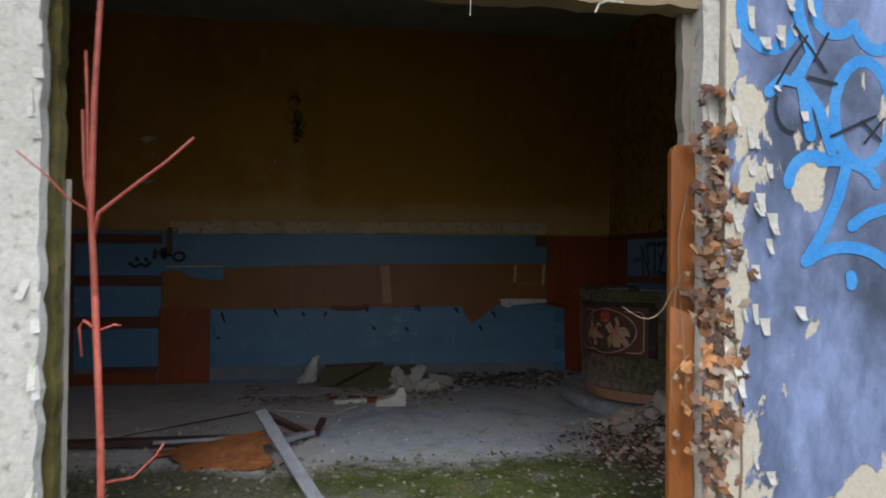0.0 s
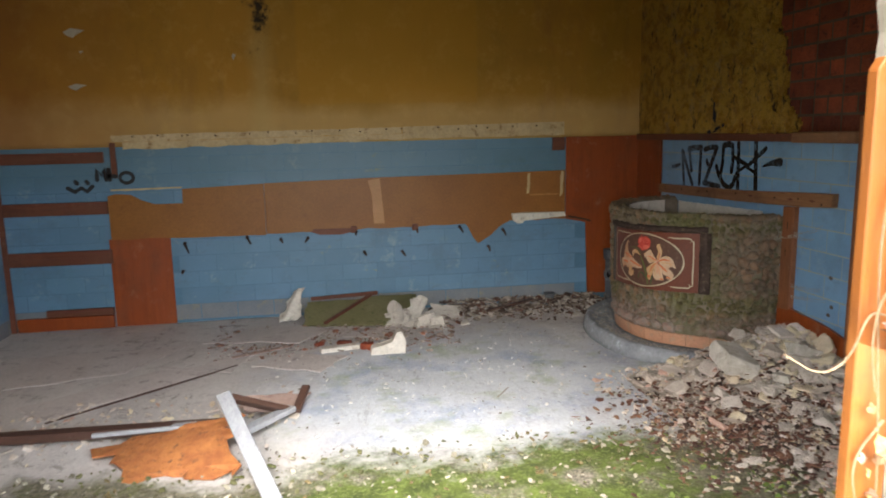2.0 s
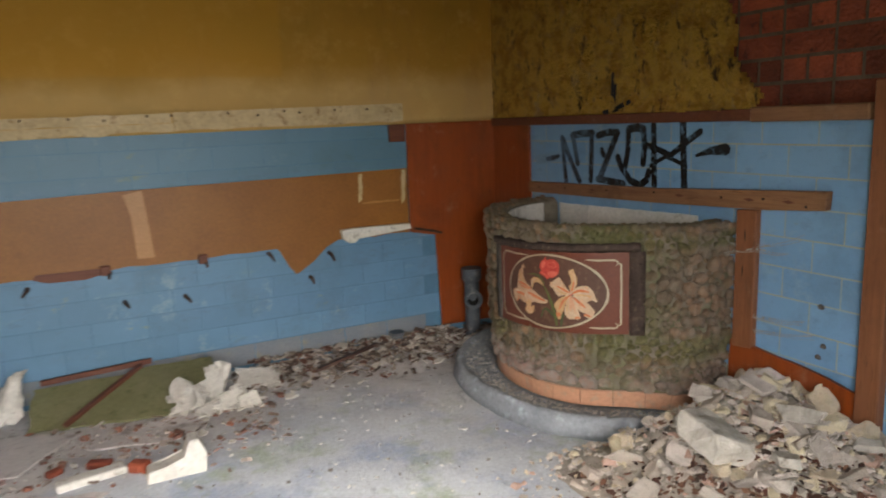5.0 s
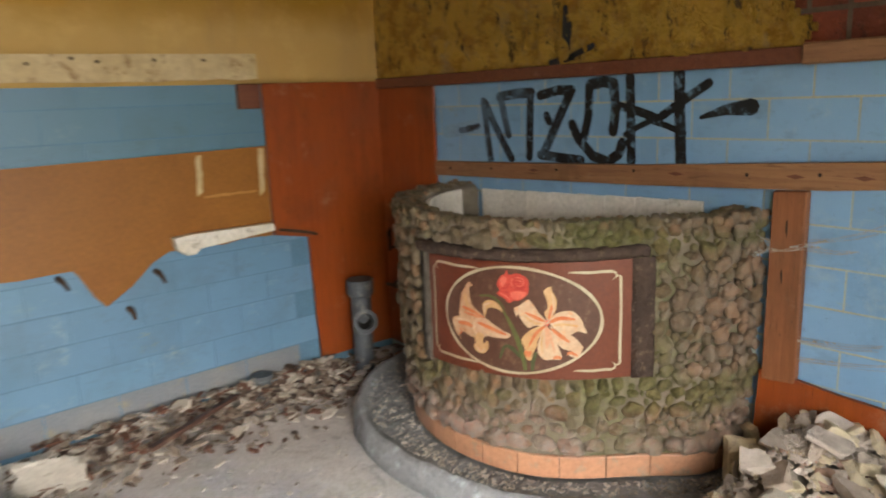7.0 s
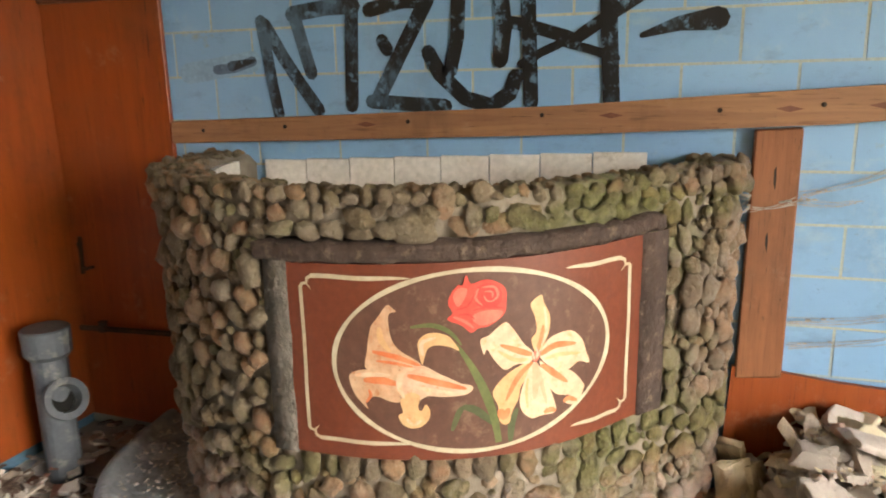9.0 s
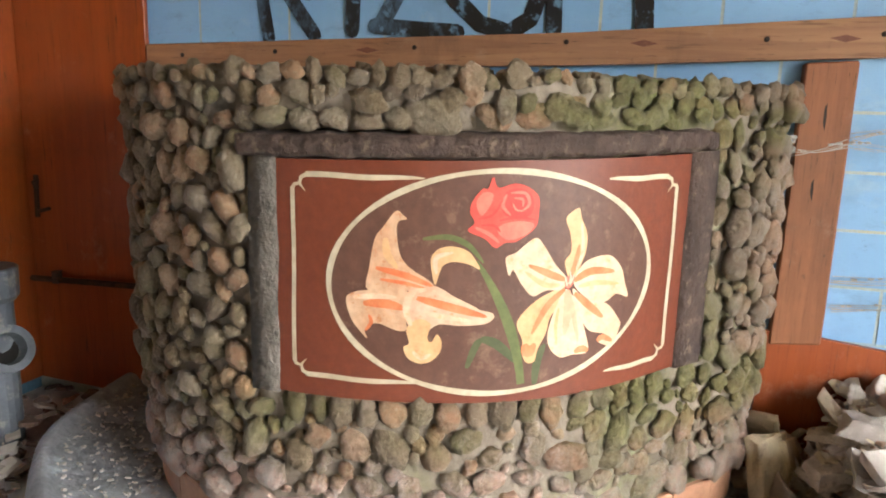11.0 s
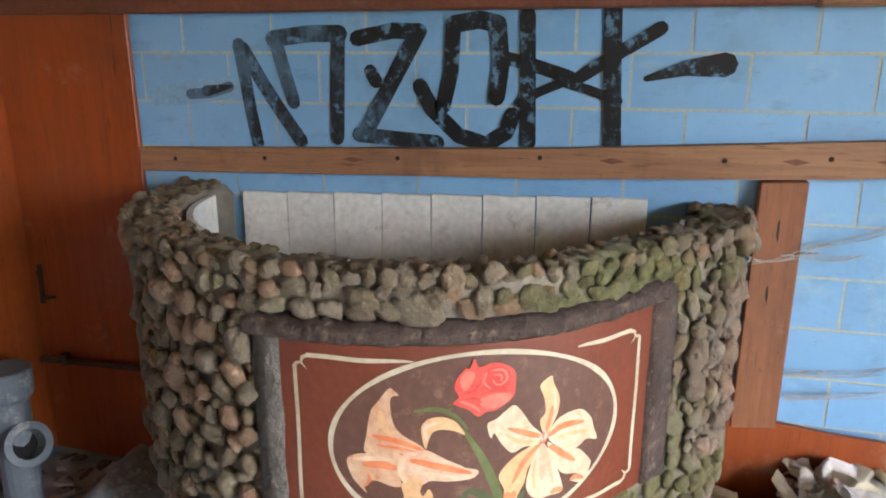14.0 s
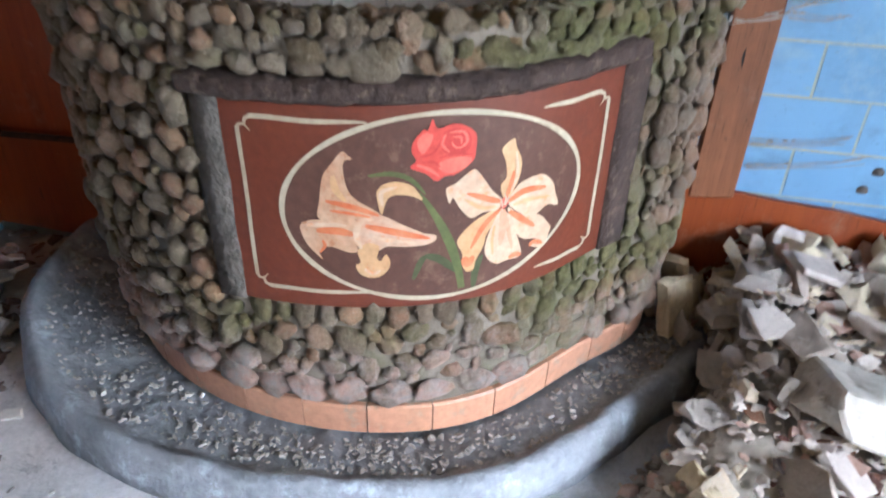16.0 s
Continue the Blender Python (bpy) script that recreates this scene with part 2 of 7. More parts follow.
def ochre_plaster(name, rough_one=False):
    k = Mat(name, 0.75)
    n1, n2, n3 = k.noise(0.9, 5, 0.6), k.noise(5, 7, 0.7), k.noise(70, 5, 0.7)
    x = k.mix(k.ramp(n1, 0.35, 0.68), "#aa7a24", "#977020")
    x = k.mix(k.ramp(n2, 0.52, 0.7, 0, 0.5), x, "#c29a52")
    x = k.mix(k.ramp(k.noise(1.6, 6, 0.7, (1, 1, 0.35)), 0.55, 0.72, 0, 0.7), x, "#8a5c2a")
    x = k.mix(k.ramp(k.noise(26, 6, 0.7), 0.68, 0.74, 0, 0.7), x, "#4b3820")
    x = k.worn(x, "#4a3012", "#b59a52", 0.5, (1, 1, 0.18))
    x = k.mix(k.ramp(k.noise(4.3, 9, 0.8), 0.66, 0.69, 0, 0.8), x, "#57401f")
    if rough_one:
        x = k.mix(0.55, x, "#c8922e")
        x = k.mix(k.ramp(k.noise(4.5, 9, 0.82, (1, 1, 0.9)), 0.5, 0.62, 0, 0.6), x, "#c4a768")
        x = k.mix(k.ramp(k.noise(12, 9, 0.85), 0.62, 0.70, 0, 0.6), x, "#6b4c1e")
        # lit tops and shaded pits of the relief, put into the colour
        x = k.mix(k.ramp(k.noise(9, 8, 0.8, (1, 1, 1.3)), 0.44, 0.52, 0, 0.85), x, "#dcae48")
        x = k.mix(k.ramp(k.noise(16, 7, 0.8, (1, 1.3, 1)), 0.63, 0.68, 0, 0.85), x, "#4a3211")
        x = k.mix(k.ramp(k.noise(13, 6, 0.75, (1, 1.5, 0.55)), 0.57, 0.62, 0, 0.9), x, "#38250f")
        x = k.mix(k.ramp(k.noise(4, 6, 0.7), 0.6, 0.72, 0, 0.6), x, "#a89a80")
    else:
        # pale damp band above the dado, and an old leak running down
        z, xx = k.axis(2), k.axis(0)
        low = k.math("ADD", z, k.math("MULTIPLY", k.math("SUBTRACT", n1, 0.5), 0.5))
        x = k.mix(k.ramp(low, 1.66, 1.84, 0.4, 0), x, "#c9ae7c")
        # where a board once hung the paint kept its colour; towards the doorway it turns red-brown
        wob = k.math("MULTIPLY", k.math("SUBTRACT", n2, 0.5), 0.06)
        inside = k.math("MULTIPLY", k.ramp(k.math("ABSOLUTE", k.math("SUBTRACT", k.math("ADD", xx, wob), 1.64)), 0.72, 0.75, 1, 0), k.ramp(k.math("ADD", z, wob), 1.735, 1.76))
        x = k.mix(k.math("MULTIPLY", inside, 0.55), x, "#ad7d1c")
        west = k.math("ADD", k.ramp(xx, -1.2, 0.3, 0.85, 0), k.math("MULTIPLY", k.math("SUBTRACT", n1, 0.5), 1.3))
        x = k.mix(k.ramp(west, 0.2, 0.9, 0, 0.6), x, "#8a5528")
        x = k.mix(k.ramp(k.noise(9, 8, 0.8, (1, 1, 3.0)), 0.66, 0.71, 0, 0.85), x, "#3d2a12")
        w = k.math("ABSOLUTE", k.math("SUBTRACT", k.math("ADD", xx, k.math("MULTIPLY", n2, 0.12)), 0.68))
        run = k.math("MULTIPLY", k.ramp(w, 0.02, 0.13, 0.32, 0), k.ramp(z, 2.2, 2.6, 1, 0))
        x = k.mix(run, x, "#b7a06a")
        dz = k.math("MULTIPLY", k.math("SUBTRACT", z, 2.52), 0.32)
        rr = k.math("ADD", k.math("MULTIPLY", w, w), k.math("MULTIPLY", dz, dz))
        rr = k.math("ADD", k.math("SQRT", rr), k.math("MULTIPLY", k.math("SUBTRACT", k.noise(8, 9, 0.8), 0.5), 0.6))
        x = k.mix(k.ramp(rr, 0.01, 0.085, 0.97, 0), x, "#1a130b")
    return k.done(x, k.math("ADD", k.math("MULTIPLY", n2, 1.5), n3), 1.0 if rough_one else 0.25, 0.06 if rough_one else 0.006)


def blue_paint(name, a, b, low):
    """Chipped oil paint on brick; low: the paint of the skirting."""
    k = Mat(name, 0.5, spec=0.5)
    n1, n2, n3 = k.noise(1.7, 5, 0.6), k.noise(9, 7, 0.7), k.noise(120, 4, 0.6)
    x = k.mix(k.ramp(n1, 0.35, 0.65), a, b)
    x = k.mix(1.0, x, k.mix(k.random(), (0.92, 0.93, 0.94), (1.06, 1.06, 1.06)), "MULTIPLY")
    x = k.mix(k.ramp(k.noise(2.2, 7, 0.7, (1, 1, 2.2)), 0.6, 0.72, 0, 0.55), x, low)
    x = k.mix(k.ramp(k.noise(5, 7, 0.75, (1, 1, 1.6)), 0.66, 0.72, 0, 0.8), x, "#8d9a86")
    x = k.mix(k.ramp(k.noise(19, 6, 0.7), 0.73, 0.76), x, "#4a4034")
    x = k.mix(k.ramp(k.noise(2.9, 8, 0.75, (1, 1, 1.5)), 0.63, 0.7, 0, 0.7), x, "#85875c")
    x = k.worn(x, '#47504c', '#a9b3ac', 0.95 if name == 'blue_brick_paint' else 0.8, (1, 1, 2.4))
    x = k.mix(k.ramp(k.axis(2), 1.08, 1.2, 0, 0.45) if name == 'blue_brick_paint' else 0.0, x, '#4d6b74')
    return k.done(x, k.math("ADD", n2, k.math("MULTIPLY", n3, 0.4)), 0.25, 0.006)


def wood(name, a, b, along, rough=0.55, knots="#5a3016", spec=0.4, scale=1.0, grime=0.75):
    s = {"x": (0.9, 16, 16), "y": (16, 0.9, 16), "z": (16, 16, 0.9)}[along]
    k = Mat(name, rough, spec=spec)
    g = k.noise(3 * scale, 6, 0.65, s, 0.6)
    x = k.mix(k.ramp(g, 0.3, 0.7), a, b)
    x = k.mix(k.ramp(k.noise(9 * scale, 5, 0.6, s), 0.58, 0.72, 0, 0.6), x, knots)
    x = k.mix(k.ramp(k.noise(3, 6, 0.7), 0.5, 0.75, 0, 0.5), x, k.mix(0.5, a, "#6b5240"))
    x = k.mix(k.ramp(k.noise(14 * scale, 6, 0.7, s), 0.62, 0.68, 0, 0.75), x, "#24150d")
    x = k.worn(x, "#2c1c13", "#a08a76", grime)
    return k.done(x, g, 0.25, 0.004)


FLOOR = floor_material()
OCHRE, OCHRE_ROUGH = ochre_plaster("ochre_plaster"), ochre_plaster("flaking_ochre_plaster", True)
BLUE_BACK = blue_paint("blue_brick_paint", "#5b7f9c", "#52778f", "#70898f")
BLUE_SIDE = blue_paint("pale_blue_brick_paint", "#789dbd", "#6c94b7", "#92a7ac")
GREY_SKIRT = plain("grey_skirting_paint", "#6d737b", "#7d7f80", 4, 0.7, c="#8a8268")
MORTAR_CREAM = plain("cream_joint", "#a8a58f", "#8fa0a3", 5, 0.9)
MORTAR_BLUE = plain("blue_painted_joint", "#4f7088", "#557a92", 8, 0.8)
RED_BRICK = plain("red_brick", "#6b3222", "#844028", 9, 0.9, 0.9, 0.012, 60, c="#3f211a", vary=0.5)
DARK_MORTAR = plain("dark_mortar", "#4a3c31", "#5d5044", 14, 0.95, 0.6)
PANEL = wood("varnished_fibreboard", "#7d3611", "#8b4214", "z", 0.45, "#6a2c0d", scale=0.6, grime=1.0)
HARDBOARD = plain("tan_hardboard", "#7d4d18", "#8a5920", 1.6, 0.5, 0.15, 0.002, 60, c="#784818")
HARDBOARD_PALE = plain("hardboard_sheen_and_scrap", "#9d6c3a", "#a87746", 2.5, 0.42, 0.15, 0.002, 60)
RAIL = wood("brown_rail_wood", "#5a3020", "#6b3d28", "x", 0.6, "#3f2015")
BEAM = wood("weathered_batten_wood", "#79533a", "#8f6848", "y", 0.65, "#4a2a18")
POST = wood("weathered_upright_wood", "#75462a", "#885636", "z", 0.65, "#3f2212")
LATH = plain("cream_lath_paint", "#b39d76", "#c0ab86", 5, 0.7, 0.4, 0.004, 50, c="#7d5c34")
CEILING = plain("grey_limewash", "#8d8578", "#a09a8c", 2, 0.9, 0.4, c="#6f675b")
PLASTER = plain("old_plaster", "#b9b2a3", "#a9a294", 3, 0.9, 0.4, c="#8f8778")

BACK, RIGHT, LEFT, HEIGHT = 7.21, 3.82, -1.42, 3.48

# ---- the shell of the room ----
def build_floor():
    bm = bmesh.new()
    nx, ny = 90, 90
    x0, x1, y0, y1 = LEFT, RIGHT + 0.03, 2.40, BACK + 0.03
    grid = []
    for i in range(nx + 1):
        row = []
        for j in range(ny + 1):
            x, y = x0 + (x1 - x0) * i / nx, y0 + (y1 - y0) * j / ny
            h = 0.012 * noise.fractal((x * 1.7, y * 1.7, 3.0), 1.0, 2.0, 5)
            h += max(0, min(1, (4.5 - y) / 0.5)) * 0.02 * (0.6 + noise.fractal((x * 5, y * 5, 9.0), 1.0, 2.0, 4))
            row.append(bm.verts.new((x, y, h * (0 if i in (0, nx) or j in (0, ny) else 1))))
        grid.append(row)
    for i in range(nx):
        for j in range(ny):
            bm.faces.new((grid[i][j], grid[i + 1][j], grid[i + 1][j + 1], grid[i][j + 1]))
    ob = new("floor", mesh_of(bm, "floor", FLOOR, True))
    tagged(ob, "grey concrete floor with white dust and green moss by the door", "floor", kind="structure")
    bm = bmesh.new()
    box(bm, -9, LEFT - 0.001, 4.0, 18, -0.15, -0.003)
    tagged(solid("floor_other_room", bm, FLOOR, "grey concrete floor of the next room", "floor", kind="structure"))


def wall(name, bm, mat, label):
    ob = new(name, mesh_of(bm, name, mat))
    return tagged(ob, label, "wall", kind="structure")


def build_shell():
    bm = bmesh.new()
    box(bm, LEFT - 0.37, RIGHT + 0.4, BACK + 0.002, BACK + 0.4, -0.3, HEIGHT)
    back = wall("wall_north", bm, MORTAR_BLUE, "back wall, blue painted brick below flaking ochre plaster")
    bm = bmesh.new()
    box(bm, RIGHT + 0.0018, RIGHT + 0.4, 2.62, BACK + 0.002, -0.3, HEIGHT)
    right = wall("wall_east", bm, MORTAR_CREAM, "side wall, blue painted brick below flaking ochre plaster")
    # the wall on the left, with the door to the next room
    bm = bmesh.new()
    box(bm, LEFT - 0.23, LEFT, 6.765, BACK + 0.002, -0.3, HEIGHT)
    box(bm, LEFT - 0.23, LEFT, 5.75, 6.765, 1.915, HEIGHT)
    box(bm, LEFT - 0.23, LEFT, 2.62, 5.75, -0.3, HEIGHT)
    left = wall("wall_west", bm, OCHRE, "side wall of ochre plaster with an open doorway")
    # the front wall round the doorway
    bm = bmesh.new()
    box(bm, 2.305, RIGHT + 0.4, 2.45, 2.62, -0.3, HEIGHT)
    box(bm, 0.02, 2.305, 2.45, 2.62, 2.19, HEIGHT)
    box(bm, LEFT - 0.37, 0.02, 2.45, 2.62, -0.3, HEIGHT)
    front = wall("wall_south", bm, PLASTER, "front wall of old plaster round the doorway")
    bm = bmesh.new()
    box(bm, LEFT - 0.37, RIGHT + 0.4, 2.45, BACK + 0.4, HEIGHT, HEIGHT + 0.2)
    tagged(solid("ceiling", bm, CEILING, "stained grey limewashed ceiling", "ceiling", kind="structure"))
    return back, right, left, front


build_floor()
WALL_N, WALL_E, WALL_W, WALL_S = build_shell()


def upper_plaster_back():
    bm = bmesh.new()
    nx, nz = 60, 40
    g = [[bm.verts.new((LEFT + (RIGHT - LEFT) * i / nx, BACK - 0.004 - 0.006 * noise.fractal((i * 0.25, j * 0.25, 1), 1, 2, 4), 1.44 + (HEIGHT - 1.44) * j / nz)) for j in range(nz + 1)] for i in range(nx + 1)]
    for i in range(nx):
        for j in range(nz):
            bm.faces.new((g[i][j], g[i + 1][j], g[i + 1][j + 1], g[i][j + 1]))
    low = [bm.verts.new((v[0].co.x, BACK + 0.006, 1.44)) for v in g]
    for i in range(nx):
        bm.faces.new((g[i][0], low[i], low[i + 1], g[i + 1][0]))
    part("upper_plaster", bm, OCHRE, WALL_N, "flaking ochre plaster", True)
    for x, z, w, h in ((-0.74, 2.30, 0.15, 0.07), (-0.75, 1.90, 0.13, 0.05), (-0.70, 2.16, 0.03, 0.02), (0.42, 2.12, 0.03, 0.05)):
        bm = bmesh.new()
        prism(bm, [(x - w / 2, z + h * 0.1), (x - w * 0.1, z + h / 2), (x + w / 2, z + h * 0.3), (x + w * 0.15, z - h * 0.1), (x - w * 0.1, z - h / 2), (x - w * 0.4, z - h * 0.2)], "y", BACK - 0.017, BACK - 0.004)
        part("plaster_scar", bm, PLASTER, WALL_N, "pale scar where the ochre has come off")


def upper_plaster_right():
    """Rough plaster that ends in a torn edge, with bare brick beyond."""
    bm = bmesh.new()
    ny, nz = 150, 90
    y0, y1, z0, z1 = 4.55, BACK, 1.45, HEIGHT

    def covered(y, z):
        edge = 5.22 + 0.10 * noise.fractal((z * 2.6, 4.0, 0.0), 1, 2, 4) + max(0, 0.2 - abs(z - 1.5)) * -1.0
        if z > 2.3:
            edge += (z - 2.3) * 0.12
        return y > edge

    vs, cells = {}, set()
    for i in range(ny):
        for j in range(nz):
            if covered(y0 + (y1 - y0) * (i + 0.5) / ny, z0 + (z1 - z0) * (j + 0.5) / nz):
                cells.add((i, j))

    def vert(i, j, back=False):
        key = (i, j, back)
        if key not in vs:
            y, z = y0 + (y1 - y0) * i / ny, z0 + (z1 - z0) * j / nz
            fade = min(1, max(0, (7.0 - y) / 0.8))
            h = fade * (0.045 * abs(noise.fractal((y * 9, z * 8, 2.0), 0.7, 2.1, 6)) + (0.014 if noise.fractal((y * 6, z * 6, 7.0), 0.8, 2.1, 4) > 0.12 else 0.0)) + 0.006 * noise.noise((y * 2, z * 2, 0))
            vs[key] = bm.verts.new((RIGHT + 0.004 if back else RIGHT - 0.006 - h, y, z))
        return vs[key]

    for i, j in cells:
        bm.faces.new((vert(i, j), vert(i + 1, j), vert(i + 1, j + 1), vert(i, j + 1)))
        for (a, b), (di, dj) in ((((0, 0), (0, 1)), (-1, 0)), (((1, 0), (1, 1)), (1, 0)), (((0, 0), (1, 0)), (0, -1)), (((0, 1), (1, 1)), (0, 1))):
            if (i + di, j + dj) not in cells:
                try:
                    bm.faces.new((vert(i + a[0], j + a[1]), vert(i + b[0], j + b[1]), vert(i + b[0], j + b[1], True), vert(i + a[0], j + a[1], True)))
                except ValueError:
                    pass
    part("upper_plaster", bm, OCHRE_ROUGH, WALL_E, "rough flaking ochre plaster with a torn edge", True)
    bm = bmesh.new()
    box(bm, RIGHT - 0.001, RIGHT + 0.0012, 2.63, 5.6, 1.44, HEIGHT)
    part("mortar_bed", bm, DARK_MORTAR, WALL_E, "dark mortar behind the bare brick")


upper_plaster_back()
upper_plaster_right()

# ---- dado timber and boards on the back wall ----
def board_y(name, x0, x1, z0, z1, thick, mat, label, cat, group="", proud=0.0):
    bm = bmesh.new()
    box(bm, x0, x1, BACK - thick - proud, BACK - proud, z0, z1)
    return solid(name, bm, mat, label, cat, group, bevel=min(0.003, thick / 4))


def back_wall_timber():
    r = random.Random(3)
    for z0, z1 in ((1.32, 1.405), (0.92, 1.02), (0.525, 0.635)):
        board_y("wall_rail", LEFT + 0.002, -0.615, z0, z1, 0.03, RAIL, "dark red-brown wooden rail nailed to the blue wall", "rail", "rails beside the doorway")
    board_y("skirting_board", LEFT + 0.05, -0.645, 0.0, 0.105, 0.034, PANEL, "orange-brown varnished skirting board on the floor", "skirting board")
    board_y("wall_rail", -1.15, -0.645, 0.107, 0.165, 0.028, RAIL, "dark red-brown low rail above the skirting", "rail", "rails beside the doorway")
    bm = bmesh.new()
    box(bm, LEFT + 0.002, LEFT + 0.045, BACK - 0.04, BACK - 0.032, 0.0, 1.40)
    solid("corner_batten", bm, RAIL, "dark upright batten in the corner by the doorway", "batten")
    board_y("wall_panel", -0.635, -0.168, 0.0, 0.715, 0.012, PANEL, "orange varnished fibreboard panel standing against the blue wall", "panel", "fibreboard panels")
    # the two lengths of hardboard with a torn lower edge
    bm = bmesh.new()
    pts = [(-0.61, 0.712), (-0.61, 1.06), (-0.55, 1.075), (-0.44, 1.066), (-0.36, 1.02), (-0.26, 0.985), (-0.05, 0.985), (-0.045, 1.10), (0.5885, 1.122), (0.587, 0.70)]
    pts += ragged((0.587, 0.70), (-0.61, 0.712), 9, 0.006, r)[1:-1]
    prism(bm, pts, "y", BACK - 0.024, BACK - 0.014)
    solid("hardboard_sheet", bm, HARDBOARD, "tan hardboard sheet with a broken corner, fixed along the wall", "board", "hardboard sheets")
    bm = bmesh.new()
    pts = [(0.59, 0.712), (0.592, 1.124), (1.5, 1.143), (2.4, 1.15), (3.135, 1.158), (3.135, 0.735)]
    pts += ragged((3.135, 0.735), (2.64, 0.74), 6, 0.008, r)[1:]
    pts += [(2.56, 0.70), (2.47, 0.62), (2.36, 0.552), (2.32, 0.60), (2.27, 0.70)]
    pts += ragged((2.25, 0.725), (0.59, 0.712), 18, 0.007, r)[:-1]
    prism(bm, pts, "y", BACK - 0.026, BACK - 0.015)
    solid("hardboard_sheet", bm, HARDBOARD, "long tan hardboard sheet with a torn pointed lower edge", "board", "hardboard sheets")
    # the sheen on the hardboard, put in as a thin paler patch
    bm = bmesh.new()
    prism(bm, [(1.47, 0.76), (1.46, 1.0), (1.43, 1.12), (1.53, 1.138), (1.56, 0.76)], "y", BACK - 0.0272, BACK - 0.0262)
    solid("hardboard_scar", bm, HARDBOARD_PALE, "pale sheen on the tan hardboard, laid on as a thin patch", "board")
    for x, z0, z1 in ((2.79, 0.96, 1.14), (3.085, 0.93, 1.15)):
        bm = bmesh.new()
        prism(bm, ragged((x, z0), (x + 0.012, z1), 8, 0.004, r) + ragged((x + 0.035, z1), (x + 0.025, z0 + 0.02), 8, 0.004, r), "y", BACK - 0.0275, BACK - 0.0262)
        solid("paper_scrap", bm, LATH, "pale scrap of torn paper stuck to the hardboard", "paper", "scraps on the hardboard")
    bm = bmesh.new()
    prism(bm, ragged((2.82, 0.948), (3.07, 0.952), 9, 0.003, r) + ragged((3.07, 0.962), (2.82, 0.96), 9, 0.003, r), "y", BACK - 0.0276, BACK - 0.0263)
    solid("paper_scrap", bm, HARDBOARD_PALE, "pale scrap of torn paper stuck to the hardboard", "paper", "scraps on the hardboard")
    bm = bmesh.new()
    prism(bm, ragged((-0.58, 1.098), (-0.05, 1.105), 9, 0.003, r) + [(-0.05, 1.118), (-0.58, 1.112)], "y", BACK - 0.03, BACK - 0.012)
    solid("thin_strip", bm, LATH, "thin pale wooden strip above the broken hardboard corner", "strip")
    # lath along the top of the dado
    lath = thing("dado_lath", (1.3, BACK - 0.03, 1.42), "cream painted lath with nail holes along the dado", "lath")
    bm = bmesh.new()
    prism(bm, ragged((-0.54, 1.478), (1.72, 1.50), 40, 0.004, r) + ragged((1.72, 1.552), (-0.54, 1.53), 40, 0.004, r), "y", BACK - 0.045, BACK - 0.02)
    part("upper_strip", bm, LATH, lath)
    bm = bmesh.new()
    prism(bm, ragged((-0.46, 1.42), (1.73, 1.45), 30, 0.008, r) + [(1.73, 1.497), (-0.46, 1.475)], "y", BACK - 0.034, BACK - 0.018)
    part("lower_strip", bm, LATH, lath, "cream strip with flaking paint")
    bm = bmesh.new()
    prism(bm, ragged((1.735, 1.452), (3.12, 1.462), 16, 0.006, r) + [(3.12, 1.572), (1.735, 1.555)], "y", BACK - 0.04, BACK - 0.018)
    part("end_strip", bm, LATH, lath)
    bm = bmesh.new()
    for i in range(19):
        x = -0.45 + i * 0.185 + r.uniform(-0.08, 0.08)
        z = 1.505 + (x + 0.5) * 0.009 + r.uniform(-0.01, 0.012)
        box(bm, x, x + 0.012, BACK - 0.048, BACK - 0.03, z, z + 0.012)
    part("nail_holes", bm, plain("rusty_nail", "#2c1a10", "#3c2616", 20), lath, "rusty nails", kind="stuff")
    bm = bmesh.new()
    box(bm, -0.56, -0.52, BACK - 0.036, BACK - 0.012, 1.20, 1.475)
    solid("short_batten", bm, RAIL, "short dark upright batten under the lath", "batten", bevel=0.003)
    bm = bmesh.new()
    box(bm, 3.02, 3.128, BACK - 0.04, BACK - 0.012, 1.33, 1.44)
    solid("corner_block", bm, RAIL, "short dark wooden block at the end of the lath", "block", bevel=0.004)
    # the fibreboard that wraps the corner
    bm = bmesh.new()
    prism(bm, [(3.14, 0.735), (3.14, 1.442), (RIGHT - 0.014, 1.442), (RIGHT - 0.014, 0.05), (3.345, 0.06), (3.325, 0.70)], "y", BACK - 0.034, BACK - 0.02)
    solid("wall_panel", bm, PANEL, "dark orange fibreboard panel in the room's corner", "panel", "fibreboard panels", bevel=0.002)
    bm = bmesh.new()
    prism(bm, [(6.735, 0.03), (6.742, 1.44), (BACK - 0.036, 1.442), (BACK - 0.036, 0.05)], "x", RIGHT - 0.028, RIGHT - 0.012)
    solid("wall_panel", bm, PANEL, "orange varnished fibreboard panel beside the stone basin", "panel", "fibreboard panels", bevel=0.002)


